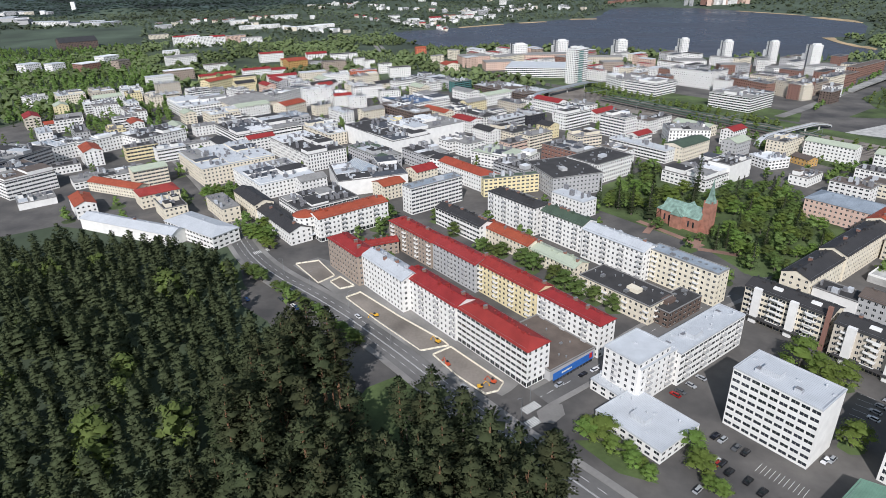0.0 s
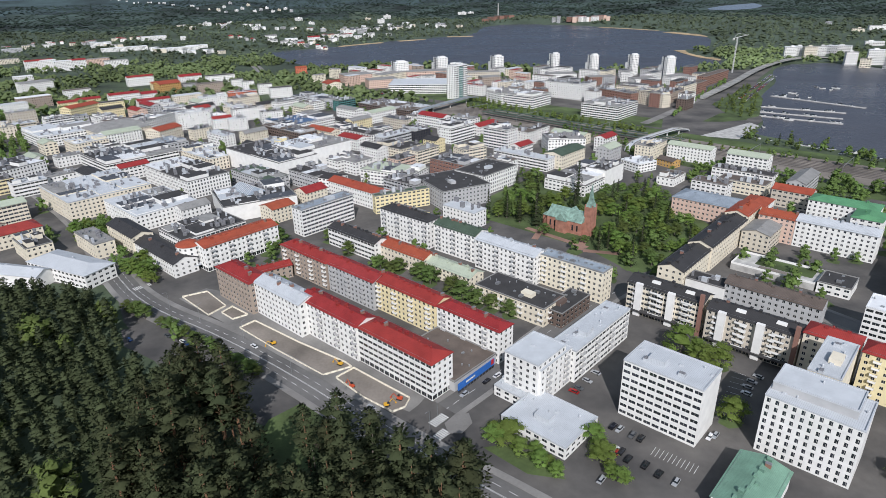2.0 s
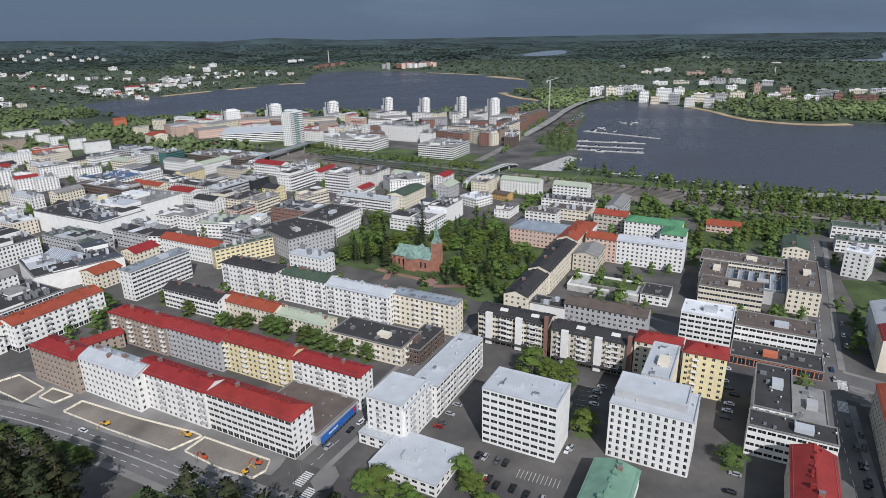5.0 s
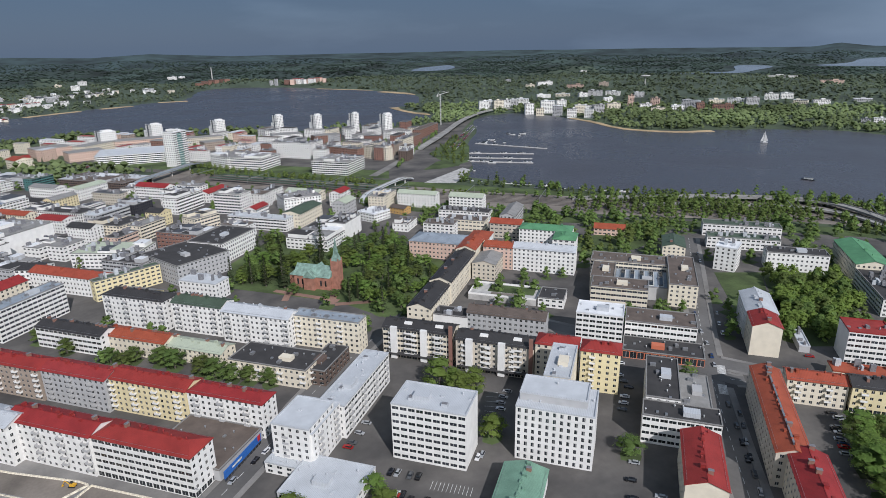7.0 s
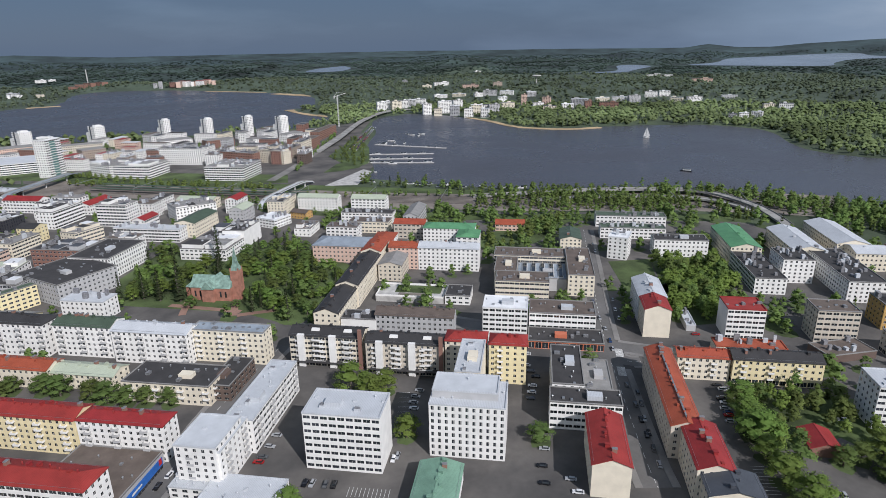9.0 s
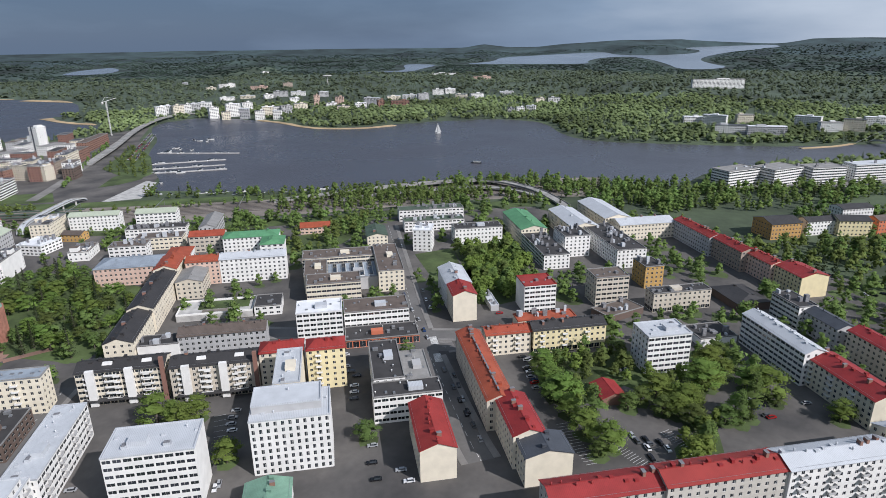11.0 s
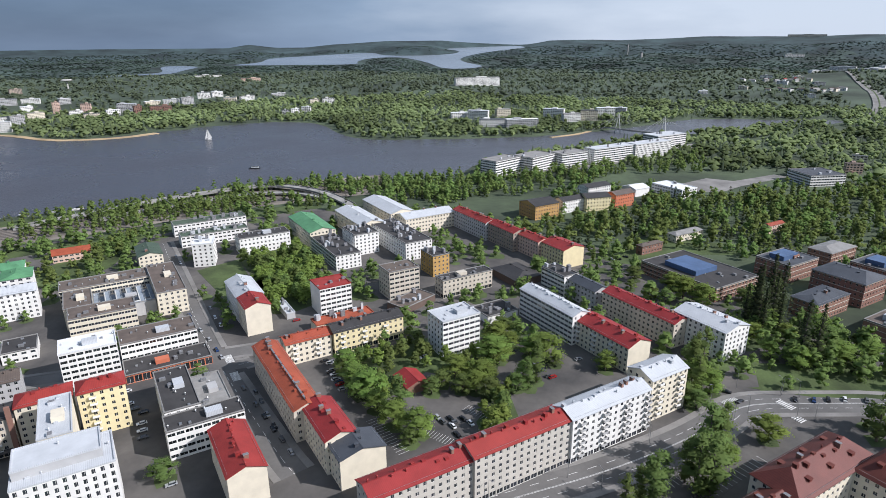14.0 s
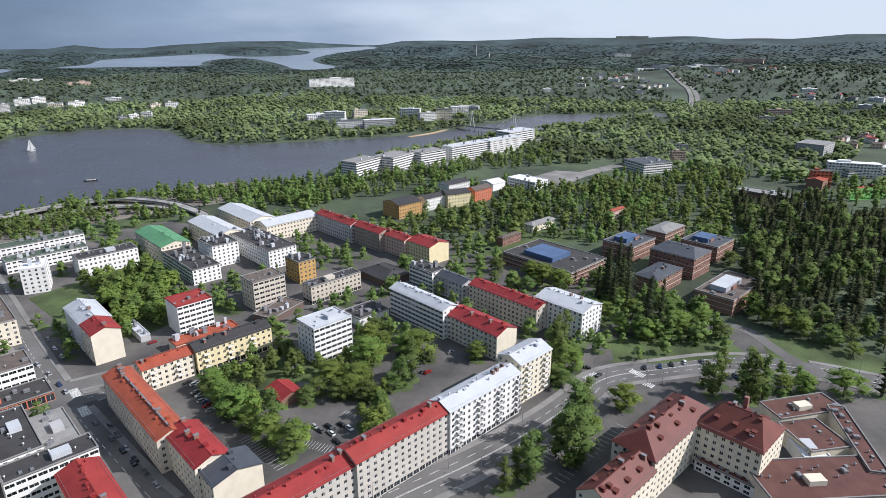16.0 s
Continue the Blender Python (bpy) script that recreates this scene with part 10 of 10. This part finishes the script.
crane = thing("tower_crane", pose(719.2, 1024.4, 0, 0, 0, 20), "white tower crane with a long level jib", "crane")
m = Shape()
for a in (-0.8, 0.8):
    for b in (-0.8, 0.8):
        m.tube((a, b, 0), (a, b, 60), 0.22, 0.22, 5)
for k in range(15):
    m.tube((-0.8, -0.8, k * 4), (0.8, -0.8, k * 4 + 4), 0.12, 0.12, 4)
    m.tube((0.8, 0.8, k * 4), (-0.8, 0.8, k * 4 + 4), 0.12, 0.12, 4)
part("mast", m.mesh("mast", "paint_white"), crane)
m = Shape()
m.tube((-12, 0, 59), (30, 0, 63), 0.6, 0.4, 4)
m.tube((-12, 0, 59), (0, 0, 67), 0.2, 0.2, 4)
m.tube((0, 0, 67), (28, 0, 62.5), 0.2, 0.2, 4)
part("jib", m.mesh("jib", "paint_white"), crane)
m = Shape()
m.box(-12, -8, -1, 1, 56, 59)
part("counterweight", m.mesh("counterweight", "concrete"), crane)

glass_roof = thing("glass_roof", pose(-67.6, 479.8, 13.4, 0, 0, 127), "blue-grey glazed ridge roof over a shopping arcade", "skylight")
m = Shape()
for sg in (-1, 1):
    m.face([(-14, sg * 8, 0), (14, sg * 8, 0), (11, 0, 4.5), (-11, 0, 4.5)][::-sg])
    m.face([(sg * 14, -8, 0), (sg * 14, 8, 0), (sg * 11, 0, 4.5)][::sg])
part("pane", m.mesh("pane", "sheet_bgrey"), glass_roof)
m = Shape()
for k in range(-5, 6):
    for sg in (-1, 1):
        m.tube((k * 2.4, sg * 8, 0.1), (k * 2.0, 0, 4.6), 0.12, 0.12, 4)
part("glazing_bars", m.mesh("glazing_bars", "window_frame"), glass_roof)
# beaches
for pts, w in (([(997.0, 933.3), (979.0, 849.8), (939.0, 759.4), (953.4, 698.0), (984.1, 652.4), (1035.2, 628.0)], 16), ([(47.8, 1861.5), (109.5, 1901.3), (175.5, 1934.1)], 22), ([(229.7, 1962.3), (313.0, 1992.7)], 22), ([(399.3, 2059.5), (482.0, 2049.9)], 25), ([(1095.7, 1917.8), (1122.8, 1722.6)], 40), ([(837.4, 1407.1), (809.0, 1272.2), (819.0, 1203.8)], 25), ([(1004.0, 2238.3), (1107.0, 1995.5)], 20), ([(1039.8, -63.4), (1087.8, -120.7), (1171.8, -162.9)], 8)):
    ribbon("beach", rounded(pts, 1), -w * 0.5, w * 0.5, -2.5, -0.45, "sand", "narrow ochre sand beach along the shore", "beach")
# green strips by the railway
sheet("rail_verge", [(299.3, 577.1), (352.3, 484.8), (450.0, 352.4), (550.1, 248.1), (591.2, 193.1), (567.0, 184.0), (526.6, 236.5), (432.4, 338.1), (334.8, 460.8), (285.4, 551.2)], 0.16, "lawn", "rough green verge beside the railway", "lawn")
sheet("rail_verge", [(198.5, 874.1), (349.5, 670.6), (426.6, 553.0), (525.3, 413.9), (647.9, 296.7), (631.6, 288.7), (509.6, 401.1), (410.9, 532.7), (337.1, 647.5), (191.3, 845.4)], 0.16, "lawn", "rough green verge beside the railway", "lawn")
sheet("yard_lawn", [(390.2, 222.3), (416.1, 202.1), (342.8, 153.7), (320.6, 158.7)], 0.14, "lawn", "green yard lawn under trees", "lawn")
# harbour apron and park
sheet("quay_lawn", [(438.0, 665.1), (483.9, 701.3), (522.6, 707.8), (525.1, 692.0), (490.9, 657.8), (458.0, 656.6)], 0.12, "lawn", "mown green lawn by the marina", "lawn")
sheet("quay_park", [(511.2, 761.0), (585.3, 824.8), (667.4, 902.6), (600.3, 777.0), (519.5, 673.9), (479.7, 657.9)], 0.11, "lawn", "mown green park lawn on the quay beside the marina", "lawn")
sheet("hill_lawn", [(323.8, 1130.1), (370.0, 1200.3), (416.6, 1169.6), (385.1, 1101.1), (349.3, 1066.6), (318.1, 1075.1)], 0.12, "lawn", "mown green slope by the water", "lawn")
sheet("quay_slope", [(394.4, 599.7), (424.0, 574.9), (484.9, 625.1), (486.1, 644.1), (437.1, 619.9)], 0.13, "concrete", "pale concrete slope of the quay", "quay")
sheet("office_apron", [(716.5, 37.1), (786.0, -105.1), (972.7, -289.6), (1014.2, -300.7), (817.7, -108.5), (744.8, 39.0)], 0.10, "pavement", "pale paved apron of the waterfront offices", "paving")
sheet("roundabout", [(705.6, -191.9), (736.9, -227.3), (724.3, -254.4), (765.2, -313.2), (753.7, -325.0), (698.1, -253.1), (668.9, -225.1), (665.3, -192.0)], 0.14, "pavement", "pale paved roundabout and its approach", "road")
sheet("sports_field", [(600.8, -514.7), (615.5, -578.3), (559.1, -533.4), (554.3, -482.0)], 0.3, "turf", "bright green sports field", "field", drape=True)
ribbon("running_track", rounded([(600.8, -514.7), (615.5, -578.3)], 0), -3, 3, 0.0, 0.5, "turf_red", "red running track beside the field", "field", zs=[gz(*p) + 0.1 for p in [(600.8, -514.7), (615.5, -578.3)]])
sheet("inner_court", [(227.8, 294.5), (253.5, 304.7), (285.0, 264.8), (270.6, 250.9), (245.1, 277.5)], 0.14, "lawn", "green courtyard lawn between apartment blocks", "lawn")
sheet("parking", [(-113.9, 296.2), (-98.8, 295.4), (-72.1, 277.7), (-52.5, 251.4), (-61.4, 247.1), (-86.3, 258.9), (-107.8, 278.9)], 0.12, "yard", "grey asphalt parking ground under trees", "parking", drape=True)
sheet("school_parking", [(209.5, -65.9), (222.5, -95.6), (218.2, -108.0), (186.8, -74.8), (173.5, -47.6)], 0.13, "yard", "grey asphalt school car park", "parking")
sheet("verge", [(268.2, -114.6), (275.9, -153.7), (271.8, -188.3), (265.4, -188.7), (263.0, -141.2)], 0.14, "lawn", "green verge beside the street", "lawn")
sheet("verge", [(44.7, 174.2), (53.5, 174.3), (64.9, 161.0), (68.7, 152.9), (56.6, 158.1)], 0.14, "lawn", "green verge beside the street", "lawn")
for k, (a, b) in enumerate(([(128.3, 382.7), (155.2, 340.1)], [(183.7, 397.8), (149.3, 337.8)], [(139.8, 381.4), (127.2, 361.8)], [(151.0, 336.5), (177.9, 322.6)])):
    ribbon("path", [a, b], -2.2, 2.2, 0.0, 0.14 + 0.02 * k, "path", "reddish gravel park path", "path")


def boat(x, y, yaw, k=1.0, sail=False, word="white motor boat moored in the marina", group="boats"):
    ob = thing("sailing_boat" if sail else "boat", Matrix.LocRotScale((x, y, -1.0), Euler((0, 0, radians(yaw))), (k, k, k)), word, "boat", "" if sail else group)
    s = Shape()
    a = [(-3.5, -1.2), (1.5, -1.3), (4.2, 0), (1.5, 1.3), (-3.5, 1.2)]
    for i in range(5):
        p, q = a[i], a[(i + 1) % 5]
        s.face([(p[0] * 0.85, p[1] * 0.7, -0.3), (q[0] * 0.85, q[1] * 0.7, -0.3), (q[0], q[1], 1.0), (p[0], p[1], 1.0)])
    s.face([(p[0], p[1], 1.0) for p in a])
    part("hull", s.mesh("hull", "paint_white"), ob)
    c = Shape()
    c.box(-2.2, 1.0, -0.8, 0.8, 1.0, 2.0, taper=0.2)
    part("cabin", c.mesh("cabin", "glass" if not sail else "paint_white"), ob)
    if sail:
        m = Shape()
        m.tube((0.6, 0, 1), (0.6, 0, 13), 0.09, 0.06, 6)
        part("mast", m.mesh("mast", "metal_grey"), ob)
        m = Shape()
        m.face([(0.5, 0, 2.2), (-3.8, 0.3, 2.0), (0.5, 0, 12.6)])
        m.face([(0.8, 0, 11.5), (3.9, 0.4, 1.6), (1.0, 0.5, 1.8)])
        part("sail", m.mesh("sail", "paint_white"), ob)
    return ob


for k, (a, b) in enumerate(([(562.6, 730.7), (632.1, 662.3)], [(538.5, 701.0), (602.9, 634.7)], [(524.1, 676.3), (581.9, 610.4)], [(628.7, 797.2), (679.1, 683.1)])):
    ribbon("pier", [a, b], -2.2, 2.2, -2.0, -0.2, "concrete", "long pale floating pier in the marina", "pier", kind="")
    for i in range(9):
        t = rng.uniform(0.05, 0.95)
        boat(a[0] + (b[0] - a[0]) * t + rng.uniform(-4, 4), a[1] + (b[1] - a[1]) * t + rng.uniform(4, 8), rng.uniform(0, 360), 1.2)
for (x, y) in [(644.9, 791.9), (671.0, 806.5), (665.9, 791.9), (742.3, 846.6), (740.6, 831.5), (741.0, 814.8), (758.8, 825.9), (668.8, 770.5), (445.0, 573.7), (451.6, 563.4), (468.6, 533.0), (473.8, 521.9), (483.0, 514.3), (481.7, 497.8), (492.6, 497.5), (498.3, 473.5), (512.5, 457.6), (530.4, 440.6), (541.7, 423.1), (488.1, 622.4), (534.9, 663.7), (538.9, 647.4)]:
    boat(x, y, rng.uniform(0, 360), rng.uniform(1.0, 1.9))
sx, sy = (971.4, 499.2)
boat(sx, sy, 118, 1.45, True, "white sailing boat under full sail on the lake")
sx, sy = (750.7, 328.6)
ob = thing("ferry", pose(sx, sy, -1.0, 0, 0, 100), "dark small passenger ferry crossing the lake", "boat")
s = Shape()
s.box(-7, 7, -2.2, 2.2, -0.3, 1.2, taper=0.2)
part("hull", s.mesh("hull", "car_black"), ob)
s = Shape()
s.box(-5, 4, -1.7, 1.7, 1.2, 3.2, taper=0.1)
part("cabin", s.mesh("cabin", "paint_white"), ob)
s = Shape()
s.box(-6, 4.5, -2.0, 2.0, 3.2, 3.4)
part("roof", s.mesh("roof", "car_grey"), ob)


def stack(x, y, h, r, label, name="chimney_stack"):
    z = gz(x, y)
    ob = thing(name, pose(x, y, z), label, "chimney")
    s = Shape()
    s.tube((0, 0, -2), (0, 0, h), r, r * 0.7, 12)
    part("shaft", s.mesh("shaft", "concrete"), ob)
    s = Shape()
    s.tube((0, 0, h), (0, 0, h + r * 0.6), r * 0.85, r * 0.85, 12)
    part("rim", s.mesh("rim", "vent"), ob)
    return ob


x, y = (3939.6, -666.5)
stack(x, y, 62, 4, "tall pale concrete power station chimney")
x, y = (3834.1, -727.8)
stack(x, y, 26, 8, "short wide concrete power station block", "boiler_house")
x, y = (838.6, 3038.5)
stack(x, y, 55, 3, "slim dark factory chimney across the lake")
x, y = (1872.0, 1411.3)
wt = stack(x, y, 26, 3, "concrete water tower with wide flat disc", "water_tower")
s = Shape()
s.tube((0, 0, 26), (0, 0, 30), 5, 17, 20)
s.tube((0, 0, 30), (0, 0, 33), 17, 12, 20)
part("tank", s.mesh("tank", "concrete"), wt)


# ---------------- painted parking bays ----------------
def bays(a, b, n, depth, side=1):
    s = Shape()
    d = math.hypot(b[0] - a[0], b[1] - a[1])
    ux, uy = (b[0] - a[0]) / d, (b[1] - a[1]) / d
    for k in range(n + 1):
        x, y = a[0] + ux * d * k / n, a[1] + uy * d * k / n
        p = [(x - ux * 0.08, y - uy * 0.08), (x + ux * 0.08, y + uy * 0.08), (x + ux * 0.08 - uy * depth * side, y + uy * 0.08 + ux * depth * side), (x - ux * 0.08 - uy * depth * side, y - uy * 0.08 + ux * depth * side)]
        s.face([(*q, 0.19) for q in p])
    tagged(new("parking_bay_lines", s.mesh("parking_bay_lines", "paint_white")), "white painted parking bay lines on asphalt", "road marking", kind="stuff")


bays((220.7, 31.3), (213.8, 18.7), 10, 5.0, -1)
bays((240.0, 15.3), (229.7, 1.1), 12, 5.0, -1)
bays((226.0, 55.3), (205.2, 37.4), 14, 5.0, -1)
bays((102.8, 157.9), (112.7, 146.1), 10, 5.0, 1)
bays((185.9, -63.9), (216.2, -100.2), 16, 5.0, -1)
bays((162.6, 197.4), (140.1, 174.3), 8, 5.0, 1)
bays((187.1, -53.8), (209.7, -85.9), 16, 5.0, 1)

sheet("traffic_island", [(33.2, 190.5), (38.3, 195.0), (43.9, 194.5), (43.9, 188.5), (38.8, 183.5), (33.6, 184.4)], 0.26, "pavement", "raised paved traffic island with kerb at the crossing", "pavement")
sheet("verge", [(292.6, -125.6), (295.3, -161.4), (291.9, -189.8), (266.7, -191.9), (267.5, -154.2), (263.5, -119.0)], 0.08, "lawn", "grassy slope with trees beside the road", "lawn")
sheet("verge", [(257.4, -199.4), (282.6, -209.4), (282.3, -234.4), (253.6, -260.5), (226.0, -245.9), (243.1, -215.4)], 0.08, "lawn", "grassy verge between the grove and the road", "lawn")
sheet("verge", [(468.5, -71.2), (501.9, -118.5), (486.0, -181.7), (462.3, -183.1), (460.7, -135.0), (431.8, -91.8), (440.7, -71.5)], 0.08, "lawn", "grassy ground among trees by the brick houses", "lawn")
sheet("quay_verge", [(91.2, 1000.3), (209.6, 839.5), (375.1, 646.9), (400.0, 688.9), (230.0, 913.5), (108.0, 1067.7)], 0.075, "lawn", "green verge between railway and harbour quarter", "lawn")
sheet("glade", GLADE, 0.25, "lawn", "sunlit grassy glade in the pine forest", "lawn", drape=True)
gl = rounded([(-28.9, 195.2), (-21.1, 190.0), (-3.5, 182.6), (6.7, 177.6)], 1)
ribbon("path", gl, -1.3, 1.3, -0.5, 0.45, "path", "reddish gravel forest path", "path", zs=[gz(*p) for p in gl])
gl = rounded([(-40.7, 182.5), (-32.7, 175.9), (-23.5, 162.8), (-30.5, 155.7), (-52.4, 152.3)], 1)
ribbon("path", gl, -1.0, 1.0, -0.5, 0.45, "path", "reddish gravel forest path", "path", zs=[gz(*p) for p in gl])
